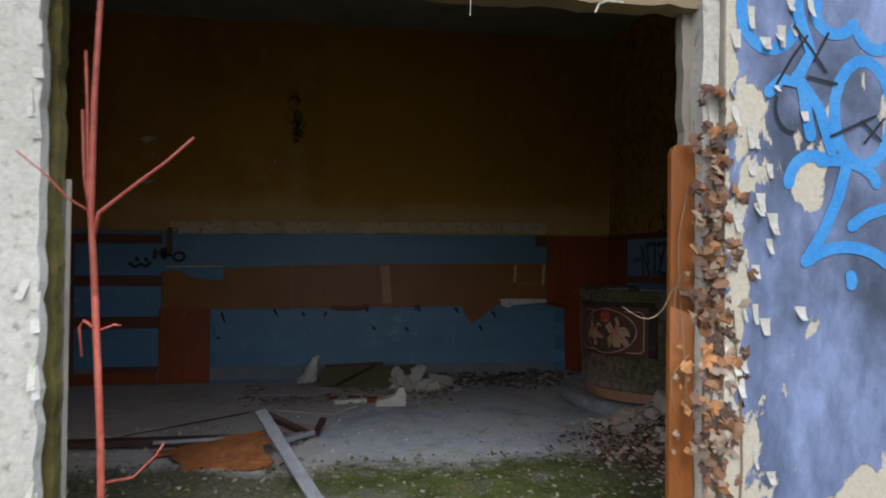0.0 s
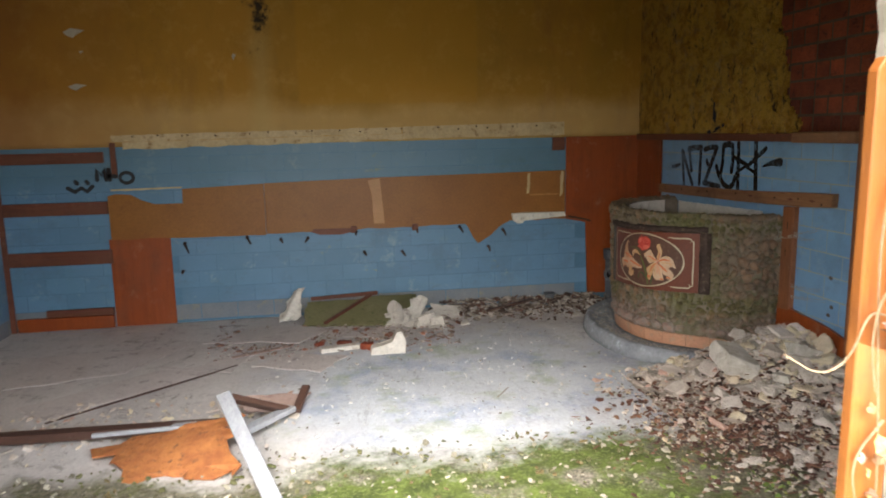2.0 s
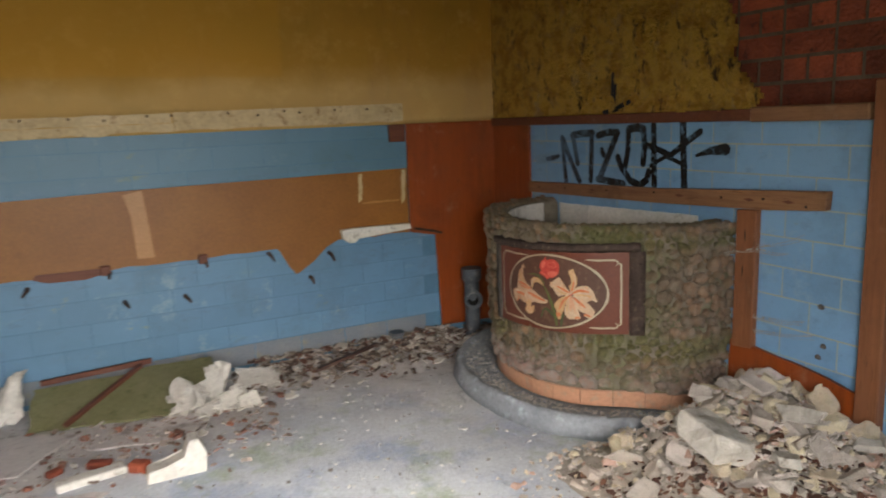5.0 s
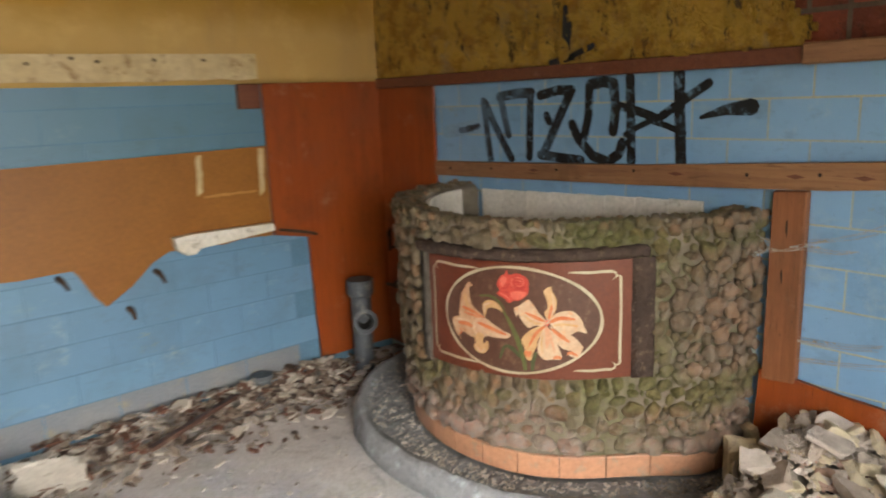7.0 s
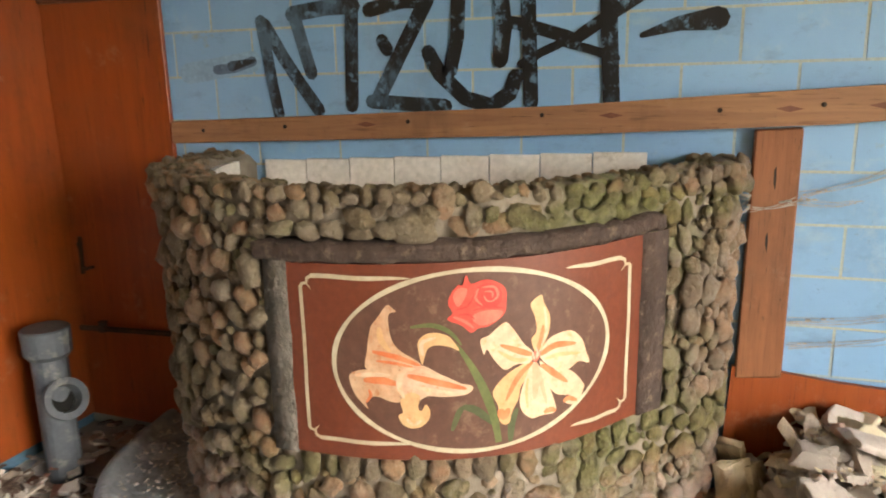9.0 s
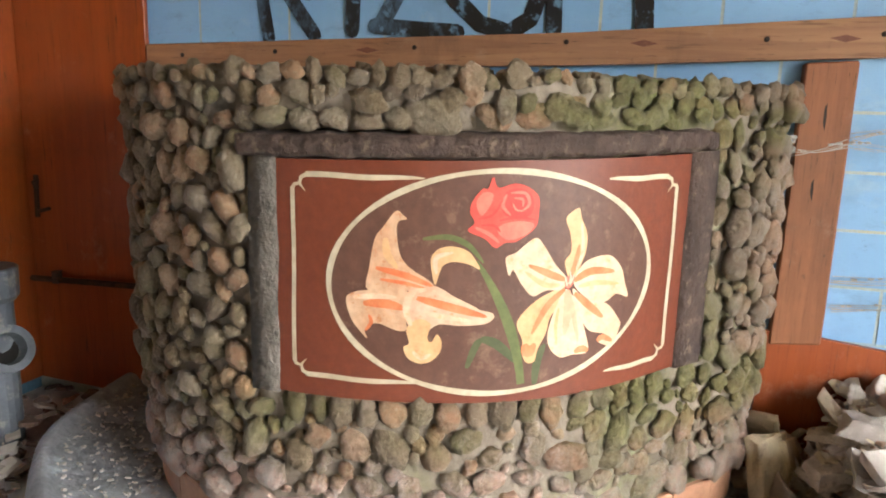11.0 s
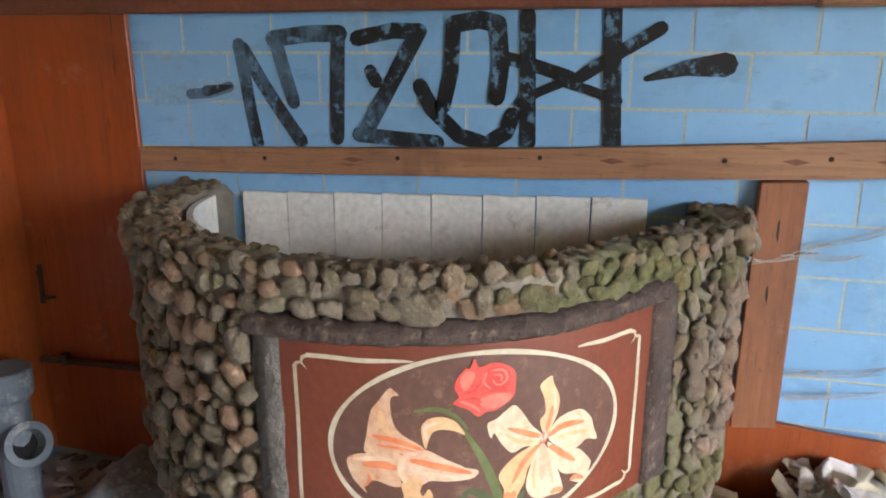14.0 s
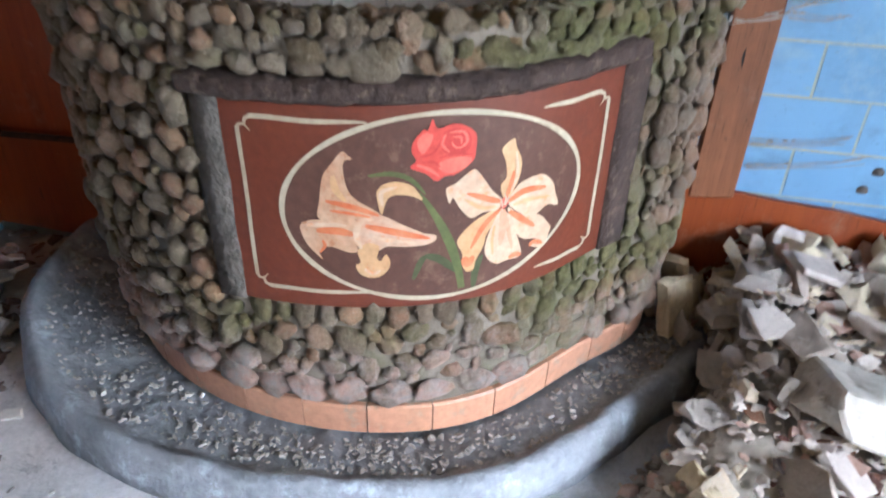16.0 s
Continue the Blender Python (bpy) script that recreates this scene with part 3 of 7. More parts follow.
def right_wall_timber():
    r = random.Random(5)
    bm = bmesh.new()
    box(bm, RIGHT - 0.045, RIGHT, 5.02, BACK - 0.04, 1.404, 1.455)
    solid("top_batten", bm, RAIL, "dark brown wooden batten along the top of the dado", "batten", "battens on the side wall", bevel=0.004)
    bm = bmesh.new()
    box(bm, RIGHT - 0.06, RIGHT, 4.54, 5.05, 1.400, 1.462, Matrix.Translation((0, 0, 0)))
    solid("top_batten", bm, BEAM, "pale broken wooden batten end on the dado", "batten", "battens on the side wall", bevel=0.006)
    bm = bmesh.new()
    pts = [(4.70, 1.055), (4.695, 1.13), (4.9, 1.12), (5.6, 1.082), (6.733, 1.05), (6.733, 0.985), (5.6, 1.01), (4.95, 1.035)]
    prism(bm, pts, "x", RIGHT - 0.04, RIGHT)
    mid = solid("middle_batten", bm, BEAM, "weathered brown wooden batten across the blue wall", "batten", "battens on the side wall", bevel=0.004)
    iron = plain("batten_nail", "#241a14", "#35271d", 20, 0.7, metal=0.3)
    for y in (6.62, 6.35, 5.98, 5.62, 5.20, 4.98, 4.78):
        z = 1.017 + (6.73 - y) * 0.03 + r.uniform(-0.012, 0.012)
        bm = bmesh.new()
        tube(bm, [(RIGHT - 0.03, y, z), (RIGHT - 0.041, y, z), (RIGHT - 0.044, y, z)], [0.006, 0.006, 0.003], 7)
        part("nail", bm, iron, mid, "rusty nail head")
    for y in (6.1, 5.45, 5.05, 4.86):
        z = 1.02 + (6.73 - y) * 0.03
        bm = bmesh.new()
        prism(bm, [(y - 0.03, z), (y, z + 0.008), (y + 0.03, z + 0.001), (y, z - 0.007)], "x", RIGHT - 0.0412, RIGHT - 0.0395)
        part("knot", bm, RAIL, mid, "dark knot in the wood")
    bm = bmesh.new()
    prism(bm, [(5.015, 0.41), (5.015, 1.028), (5.118, 1.022), (5.122, 0.40)], "x", RIGHT - 0.035, RIGHT)
    post = solid("short_post", bm, POST, "weathered brown upright below the batten, beside the basin", "post", bevel=0.004)
    for y, z0, z1 in ((5.068, 0.88, 0.94), (5.075, 0.73, 0.78)):
        bm = bmesh.new()
        prism(bm, [(y - 0.002, z0), (y - 0.003, (z0 + z1) / 2), (y - 0.001, z1), (y + 0.003, z1 - 0.01), (y + 0.003, z0 + 0.02)], "x", RIGHT - 0.0358, RIGHT - 0.034)
        part("slot", bm, iron, post, "dark nail slot in the wood")
    bm = bmesh.new()
    box(bm, RIGHT - 0.05, RIGHT, 4.44, 4.53, 0.0, 1.54)
    solid("upright_batten", bm, POST, "reddish brown upright batten at the end of the blue wall", "batten", "battens on the side wall", bevel=0.004)
    bm = bmesh.new()
    prism(bm, [(4.535, 0.0), (4.535, 0.36)] + ragged((4.535, 0.375), (5.13, 0.43), 5, 0.006, r)[1:] + [(5.15, 0.0)], "x", RIGHT - 0.03, RIGHT - 0.014)
    solid("wall_panel", bm, PANEL, "orange fibreboard offcut standing behind the rubble", "panel", "fibreboard panels")


back_wall_timber()
right_wall_timber()

# ---- the stone basin ----
CX, CY, OVAL = 3.72, 5.893, 1.1


def cyl(angle, r, z):
    """A point round the basin; 0 degrees looks into the room, positive towards the back wall. Past 90 degrees the sides run straight to the wall.
    The round is hand-built: flatter on the shoulder towards the doorway."""
    flat = 0.015 + 0.065 * math.exp(-((angle + 55) / 18) ** 2)
    t = min(1.0, max(0.0, (-45 - angle) / 40))
    wide = -0.04 * t * t * (3 - 2 * t)
    if abs(angle) > 90:
        return Vector((CX + flat + (abs(angle) - 90) * 0.012, CY + math.copysign(r * OVAL, angle) + wide, z))
    a = radians(angle)
    return Vector((CX + flat - r * math.cos(a), CY + r * OVAL * math.sin(a) + wide, z))


def outward(angle):
    if abs(angle) > 90:
        return Vector((0, math.copysign(1, angle), 0))
    a = radians(angle)
    return Vector((-math.cos(a) * OVAL, math.sin(a), 0)).normalized()


def lathe(bm, profile, a0, a1, n, wobble=0.0, grow=0.0):
    """Turns the closed profile of (r, z) round the basin's axis."""
    rings = []
    for i in range(n + 1):
        a = a0 + (a1 - a0) * i / n
        rings.append([bm.verts.new(cyl(a, r + grow * (r > 0.5) * max(0, math.sin(radians(a))) + wobble * noise.noise((a * 0.13, r * 9, z * 9)), z + wobble * noise.noise((a * 0.17, r * 7, 5)) * (z > 0.02))) for r, z in profile])
    m = len(profile)
    for p, q in zip(rings, rings[1:]):
        for k in range(m):
            bm.faces.new((p[k], p[(k + 1) % m], q[(k + 1) % m], q[k]))
    bm.faces.new(rings[0])
    bm.faces.new(rings[-1][::-1])


def palette(k, fac, colours):
    n = k.t.nodes.new("ShaderNodeValToRGB")
    n.color_ramp.interpolation = "CONSTANT"
    e = n.color_ramp.elements
    while len(e) < len(colours):
        e.new(0.5)
    for i, c in enumerate(colours):
        e[i].position = i / len(colours)
        e[i].color = col(c)
    k.link(fac, n.inputs[0])
    return n.outputs[0]


def stone_material(name, colours, rough=0.75, island=False, moss=False, dust=0.0):
    k = Mat(name, rough, spec=0.35)
    x = palette(k, k.island() if island else k.random(), colours)
    x = k.mix(k.ramp(k.noise(35, 6, 0.7), 0.35, 0.7, 0, 0.5), x, k.mix(0.45, x, "#3d362c"))
    x = k.mix(k.ramp(k.noise(90, 5, 0.7), 0.55, 0.75, 0, 0.5), x, "#b7ac99")
    if moss:
        y, z = k.axis(1), k.axis(2)
        x = k.mix(k.ramp(k.noise(11, 7, 0.75), 0.48, 0.62, 0, 0.55), x, k.mix(k.ramp(k.noise(120, 5, 0.7), 0.35, 0.65), "#574a36", "#7d6e58"))
        x = k.mix(k.ramp(k.noise(19, 9, 0.8), 0.44, 0.6, 0, 0.6), x, k.mix(k.ramp(k.noise(150, 5, 0.7), 0.35, 0.65), "#685a42", "#897a62"))
        x = k.mix(k.ramp(k.noise(7, 8, 0.8), 0.60, 0.68, 0, 0.5), x, "#958a7c")
        # lime washed over the lowest courses, and pinkish clean stones by the doorway side
        lime = k.math("ADD", k.noise(9, 7, 0.75), k.ramp(z, 0.22, 0.42, 0.16, -0.12))
        x = k.mix(k.ramp(lime, 0.5, 0.66, 0, 0.7), x, k.mix(k.ramp(k.noise(26, 5, 0.7), 0.4, 0.62), "#a39a94", "#b08d80"))
        x = k.mix(k.ramp(y, 5.3, 5.2, 0, 0.45), x, k.mix(k.ramp(k.noise(17, 5, 0.6), 0.4, 0.6), "#94745f", "#8d8075"))
        zone = k.math("ADD", k.ramp(k.math("ABSOLUTE", k.math("SUBTRACT", y, 5.36)), 0.06, 0.30, 0.12, -0.04), k.noise(3.2, 4, 0.6))
        course = k.math("MAXIMUM", k.ramp(k.math("ABSOLUTE", k.math("SUBTRACT", z, 0.895)), 0.02, 0.045, 0.12, -0.02), k.ramp(k.math("ABSOLUTE", k.math("SUBTRACT", z, 0.40)), 0.03, 0.09, 0.15, -0.02))
        zone = k.math("ADD", zone, k.math("MULTIPLY", course, k.ramp(y, 6.05, 5.95)))
        x = k.mix(k.ramp(zone, 0.54, 0.72, 0, 0.68), x, k.mix(k.ramp(k.noise(45, 5, 0.7), 0.35, 0.65), "#44451c", "#6f6f3e"))
    if dust:
        x = k.mix(k.ramp(k.normal_axis(2), 0.1, 0.9, 0, dust), x, "#b5aa99")
    return k.done(x, k.math("ADD", k.noise(70, 6, 0.7), k.math("MULTIPLY", k.noise(22, 6, 0.7), 1.5 if moss else 0.0)), 0.9 if moss else 0.4, 0.018 if moss else 0.004)


def basin_mortar():
    k = Mat("mossy_basin_mortar", 0.95)
    n1, n2, n3 = k.noise(4, 5, 0.6), k.noise(14, 6, 0.7), k.noise(75, 5, 0.7)
    x = k.mix(k.ramp(n2, 0.3, 0.7), "#6a6052", "#897e70")
    zone = k.math("ADD", k.ramp(k.math("ABSOLUTE", k.math("SUBTRACT", k.axis(1), 5.38)), 0.08, 0.45, 0.14, -0.04), n1)
    x = k.mix(k.ramp(zone, 0.58, 0.74, 0, 0.7), x, k.mix(k.ramp(n3, 0.35, 0.65), "#45491f", "#757a45"))
    return k.done(x, k.math("ADD", n2, n3), 0.7, 0.01)


MORTAR_GREY = basin_mortar()
CONCRETE = plain("grey_painted_concrete", "#7f8287", "#94979b", 5, 0.85, 0.8, 0.010, 40, c="#b0b7c0")
PEBBLE_COL = ["#6b5b49", "#7d6c58", "#5e5040", "#947860", "#685840", "#8a684e", "#766956", "#605838", "#987658", "#857868"]
PEBBLE = stone_material("river_pebble", PEBBLE_COL, 0.65, moss=True)
PEACH = plain("peach_glazed_tile", "#b5886b", "#a87a60", 5, 0.45, 0.4, 0.003, 60, c="#8f8676", vary=0.12)
WHITE_TILE = plain("white_glazed_tile", "#d6d0c8", "#c9c2b8", 4, 0.3, 0.1, 0.002, 60, c="#a79d8f", vary=0.06)
DARK_FRAME = plain("sooty_mortar_and_shade", "#352822", "#4a3a31", 14, 0.85, 0.9, 0.014, 45, c="#66574a")
DARK_GREY = plain("sooty_grey_mortar", "#4c463f", "#605951", 18, 0.95, 1.0, 0.016, 40, c="#37302a")
PAINT_BROWN = plain("red_brown_sign_paint", "#5c2813", "#652f19", 4, 0.5, 0.2, 0.003, 70, c="#5a2c1e")
PAINT_OVAL = plain("worn_brown_sign_paint", "#4e3023", "#583a2c", 9, 0.55, 0.25, 0.003, 60, c="#6d5240")
PAINT_LINE = plain("cream_line_paint", "#b3a88f", "#a2967d", 12, 0.6, 0.1, 0.001, 80)
PAINT_PETAL = plain("cream_petal_paint", "#b58c70", "#bfa58c", 22, 0.6, 0.1, 0.001, 90, c="#b9764e")
PAINT_GOLD = plain("golden_petal_paint", "#ae8464", "#ba9a7c", 24, 0.6, 0.1, 0.001, 90, c="#a5673c")
PAINT_STREAK = plain("orange_petal_paint", "#bb5f34", "#c47c52", 24, 0.6, 0.1, 0.001, 90)
PAINT_ROSE = plain("coral_rose_paint", "#b53a30", "#c24a3c", 26, 0.6, 0.1, 0.001, 90)
PAINT_ROSE_PALE = plain("pale_coral_paint", "#cf6a56", "#c95d4c", 26, 0.6, 0.1, 0.001, 90)
PAINT_CREAM = plain("pale_cream_petal_paint", "#b99a7e", "#c4aa8e", 16, 0.6, 0.1, 0.001, 90, c="#c88a5c")
PAINT_PALE_GOLD = plain("pale_golden_petal_paint", "#b88f62", "#c09d74", 16, 0.6, 0.1, 0.001, 90, c="#c07c4c")
PAINT_PALE_STREAK = plain("soft_pink_petal_paint", "#c49a7c", "#c48b6c", 30, 0.6, 0.1, 0.001, 90)
PAINT_ROSE_DEEP = plain("deep_coral_paint", "#a8302a", "#b23a30", 26, 0.6, 0.1, 0.001, 90)
PAINT_GREEN = plain("olive_leaf_paint", "#4c542a", "#5e6636", 20, 0.6, 0.1, 0.001, 90)
PAINT_DARK_GREEN = plain("dark_leaf_paint", "#3f4526", "#4c5230", 20, 0.6, 0.1, 0.001, 90)

RIM = 0.955
basin = thing("stone_basin", (CX - 0.3, CY, 0.0), "half-round basin faced with mossy pebbles and a painted flower panel", "basin")
bm = bmesh.new()
foot, lip = [(0.53, 0.05), (0.585, 0.05), (0.602, 0.20)], [(0.634, 0.93), (0.632, RIM), (0.60, RIM + 0.006), (0.55, RIM - 0.004), (0.53, RIM - 0.03)]
side = foot + [(0.616, 0.40), (0.618, 0.86)] + lip
lathe(bm, side, -98, -55.6, 40, 0.008)
lathe(bm, foot + [(0.619, 0.40), (0.622, 0.442), (0.610, 0.452), (0.610, 0.872), (0.626, 0.882)] + lip, -55.6, 12.0, 60, 0.008)
lathe(bm, side, 12.0, 98, 60, 0.008)
part("body", bm, MORTAR_GREY, basin, "grey mossy mortar shell of the basin", True)
bm = bmesh.new()
lathe(bm, [(0.01, 0.55), (0.54, 0.55), (0.54, 0.57), (0.01, 0.57)], -98, 98, 40)
part("basin_floor", bm, MORTAR_GREY, basin)
bm = bmesh.new()
lathe(bm, [(0.03, -0.01), (0.785, -0.01), (0.778, 0.05), (0.766, 0.092), (0.750, 0.106), (0.734, 0.102), (0.722, 0.090), (0.70, 0.082), (0.03, 0.078)], -94, 97, 110, 0.009, 0.12)
part("kerb", bm, CONCRETE, basin, "grey painted concrete kerb round the basin's foot", True)


def band_tile(a0, a1):
    bm = bmesh.new()
    lathe(bm, [(0.585, 0.09), (0.605, 0.092), (0.608, 0.095), (0.610, 0.166), (0.607, 0.171), (0.585, 0.171)], a0, a1, 5)
    return bm


a = -92.0
while a < 92:
    w = 11.7
    part("band_tile", band_tile(a + 0.12, min(a + w, 94) - 0.12), PEACH, basin, smooth=False)
    a += w
# white tiles on the wall inside the basin, and the lining at its ends
y = 5.36
while y < 6.42:
    bm = bmesh.new()
    box(bm, RIGHT - 0.016, RIGHT - 0.004, y, y + 0.132, 0.60, 0.935 + (6.4 - y) * 0.03)
    part("wall_tile", bm, WHITE_TILE, basin, bevel=0.0015)
    y += 0.135
for a0, a1 in ((36, 52), (53, 68), (69, 86), (-86, -70), (-69, -53)):
    bm = bmesh.new()
    lathe(bm, [(0.512, 0.60), (0.526, 0.60), (0.526, RIM - 0.012), (0.512, RIM - 0.012)], a0, a1, 5)
    part("lining_tile", bm, WHITE_TILE, basin)

# ---- the painted panel ----
RP = 0.634


def tilt(a):
    return -(a + 21) * 0.00035


panel_bm = bmesh.new()
n = 48
rings = []
for i in range(n + 1):
    a = 7.9 - 58.2 * i / n
    rings.append([panel_bm.verts.new(cyl(a, r, z + tilt(a))) for r, z in ((0.58, 0.449), (RP, 0.449), (RP, 0.832), (0.58, 0.832))])
for p, q in zip(rings, rings[1:]):
    for k in range(4):
        panel_bm.faces.new((p[k], p[(k + 1) % 4], q[(k + 1) % 4], q[k]))
panel_bm.faces.new(rings[0])
panel_bm.faces.new(rings[-1][::-1])
painting = part("painted_panel", panel_bm, PAINT_BROWN, basin, "red-brown panel painted with lilies and a rose")
DEG = 0.0115


def on_panel(s, z, lift):
    """s: metres along the panel from the angle -21, towards the back wall; z: height."""
    a = -21 + s / DEG
    return cyl(a, RP + lift, z + tilt(a))


def strip(name, pts, widths, mat, lift, label=""):
    """A brush stroke along pts (s, z)."""
    bm = bmesh.new()
    rows = []
    for i, p in enumerate(pts):
        p = Vector(p)
        d = Vector(pts[min(i + 1, len(pts) - 1)]) - Vector(pts[max(i - 1, 0)])
        side = Vector((-d.y, d.x)).normalized()
        w = widths[i] if isinstance(widths, (list, tuple)) else widths
        rows.append([bm.verts.new(on_panel(*(p + side * (w * k / 2)), lift)) for k in (-1, 0, 1)])
    for p, q in zip(rows, rows[1:]):
        bm.faces.new((p[0], q[0], q[1], p[1]))
        bm.faces.new((p[1], q[1], q[2], p[2]))
    return part(name, bm, mat, painting, label)


def curve(p0, p1, p2, n=10):
    p0, p1, p2 = Vector(p0), Vector(p1), Vector(p2)
    return [tuple(p0 * (1 - t) ** 2 + p1 * 2 * t * (1 - t) + p2 * t * t) for t in (i / n for i in range(n + 1))]


def smooth_loop(pts, k=4):
    """A closed curve through the hand-drawn points."""
    out, n = [], len(pts)
    for i in range(n):
        p = [Vector(pts[(i + d) % n]) for d in (-1, 0, 1, 2)]
        for q in range(k):
            t = q / k
            out.append(0.5 * (2 * p[1] + (p[2] - p[0]) * t + (2 * p[0] - 5 * p[1] + 4 * p[2] - p[3]) * t * t + (3 * p[1] - p[0] - 3 * p[2] + p[3]) * t ** 3))
    return out


def blot(name, pts, mat, lift, label=""):
    """A patch of paint with a brushed outline of (s, z)."""
    bm = bmesh.new()
    rim = [bm.verts.new(on_panel(p.x, p.y, lift)) for p in smooth_loop(pts)]
    edges = [bm.edges.new((rim[i], rim[(i + 1) % len(rim)])) for i in range(len(rim))]
    bmesh.ops.triangle_fill(bm, use_beauty=True, use_dissolve=False, edges=edges)
    return part(name, bm, mat, painting, label)


def brush(name, pts, width, mat, lift, label=""):
    """A stroke that swells and thins along a bent line of three or four points."""
    line = []
    for i in range(len(pts) - 1):
        p = [Vector(pts[max(0, min(len(pts) - 1, i + d))]) for d in (-1, 0, 1, 2)]
        for q in range(6):
            t = q / 6
            line.append(tuple(0.5 * (2 * p[1] + (p[2] - p[0]) * t + (2 * p[0] - 5 * p[1] + 4 * p[2] - p[3]) * t * t + (3 * p[1] - p[0] - 3 * p[2] + p[3]) * t ** 3)))
    line.append(pts[-1])
    n = len(line) - 1
    return strip(name, line, [max(0.0008, width * math.sin(math.pi * (0.08 + 0.9 * i / n)) ** 0.6) for i in range(n + 1)], mat, lift, label)


# the oval ground and the cream lines round it
oc, oa, ob_ = (-0.007, 0.641), 0.252, 0.176
bm = bmesh.new()
centre = bm.verts.new(on_panel(*oc, 0.0008))
ovals = [[bm.verts.new(on_panel(oc[0] + oa * q / 7 * math.cos(i * math.pi / 24), oc[1] + ob_ * q / 7 * math.sin(i * math.pi / 24), 0.0008)) for i in range(48)] for q in range(1, 8)]
for i in range(48):
    j = (i + 1) % 48
    bm.faces.new((centre, ovals[0][i], ovals[0][j]))
    for p, q in zip(ovals, ovals[1:]):
        bm.faces.new((p[i], q[i], q[j], p[j]))
part("oval_ground", bm, PAINT_OVAL, painting)
strip("oval_line", [(oc[0] + oa * math.cos(t), oc[1] + ob_ * math.sin(t)) for t in (i * 2 * math.pi / 72 for i in range(73))], [0.0085 + 0.0015 * math.sin(i * 0.7) for i in range(73)], PAINT_LINE, 0.0014)
L, R = 0.303, -0.307


def edge_z(sx, up):
    return 0.803 + 0.02 * sx if up > 0 else 0.481 + 0.01 * sx


for sx, run in ((L, 1), (R, -1)):
    lo, hi = edge_z(sx, -1), edge_z(sx, 1)
    strip("border_line", [(sx + 0.0008 * math.sin(k * 1.3), lo + 0.02 + (hi - lo - 0.04) * k / 6) for k in range(7)], 0.0072, PAINT_LINE, 0.0014)
    for up in (1, -1):
        ln = 0.2 if run > 0 else (0.137 if up > 0 else 0.122)
        zz = edge_z(sx, up)
        strip("border_line", [(sx - run * (0.022 + (ln - 0.022) * k / 10), edge_z(sx - run * ln * k / 10, up) + 0.001 * math.sin(k * 0.9)) for k in range(11)], [0.0085] * 7 + [0.0078, 0.0065, 0.005, 0.002], PAINT_LINE, 0.0016)
        # the corners turn inwards in a small notch
        strip("border_corner", [(sx, zz - up * 0.022), (sx - run * 0.003, zz - up * 0.016), (sx - run * 0.012, zz - up * 0.014), (sx - run * 0.014, zz - up * 0.005), (sx - run * 0.024, zz)], [0.0065, 0.006, 0.0055, 0.006, 0.007], PAINT_LINE, 0.0018)
        strip("border_flick", [(sx - run * 0.010, zz - up * 0.013), (sx - run * 0.021, zz - up * 0.026)], [0.005, 0.001], PAINT_LINE, 0.0019)

# stems and leaves
brush("leaf_blade", [(0.104, 0.714), (0.067, 0.717), (0.038, 0.704), (0.016, 0.677)], 0.009, PAINT_GREEN, 0.0015)
brush("leaf_blade", [(0.035, 0.508), (0.022, 0.545), (0.012, 0.556)], 0.011, PAINT_DARK_GREEN, 0.0014)
brush("leaf_blade", [(0.016, 0.556), (-0.009, 0.546), (-0.043, 0.512)], 0.015, PAINT_DARK_GREEN, 0.0015)
brush("leaf_blade", [(-0.069, 0.475), (-0.072, 0.514), (-0.082, 0.542)], 0.013, PAINT_DARK_GREEN, 0.0014)
strip("stem", curve((-0.048, 0.478), (-0.036, 0.585), (0.026, 0.68), 12), [0.012, 0.012, 0.013, 0.014, 0.015, 0.016, 0.016, 0.015, 0.014, 0.012, 0.010, 0.008, 0.004], PAINT_GREEN, 0.0018)

# the lily seen from the side
blot("petal", [(0.144, 0.756), (0.134, 0.751), (0.128, 0.744), (0.139, 0.741), (0.142, 0.726), (0.137, 0.691), (0.122, 0.669), (0.087, 0.643), (0.115, 0.634), (0.182, 0.630), (0.182, 0.668), (0.174, 0.713), (0.163, 0.730)], PAINT_GOLD, 0.0020)
blot("petal", [(0.217, 0.617), (0.201, 0.629), (0.174, 0.632), (0.123, 0.631), (0.127, 0.593), (0.125, 0.570), (0.142, 0.569), (0.164, 0.578), (0.177, 0.577), (0.188, 0.567), (0.184, 0.553), (0.198, 0.568), (0.210, 0.586)], PAINT_GOLD, 0.0024)
blot("petal", [(0.125, 0.629), (0.103, 0.642), (0.081, 0.640), (0.054, 0.623), (0.025, 0.605), (0.001, 0.598), (-0.002, 0.589), (0.012, 0.580), (0.049, 0.578), (0.078, 0.580), (0.098, 0.566), (0.115, 0.569)], PAINT_PETAL, 0.0028)
blot("petal", [(0.125, 0.573), (0.121, 0.549), (0.129, 0.542), (0.123, 0.525), (0.106, 0.516), (0.088, 0.520), (0.075, 0.535), (0.073, 0.552), (0.080, 0.564), (0.088, 0.551), (0.094, 0.559), (0.090, 0.581), (0.108, 0.588)], PAINT_PALE_GOLD, 0.0032)
blot("petal", [(0.085, 0.642), (0.091, 0.669), (0.091, 0.687), (0.079, 0.700), (0.059, 0.703), (0.038, 0.695), (0.026, 0.679), (0.021, 0.667), (0.037, 0.675), (0.059, 0.679), (0.073, 0.674), (0.079, 0.661)], PAINT_PALE_GOLD, 0.0022)
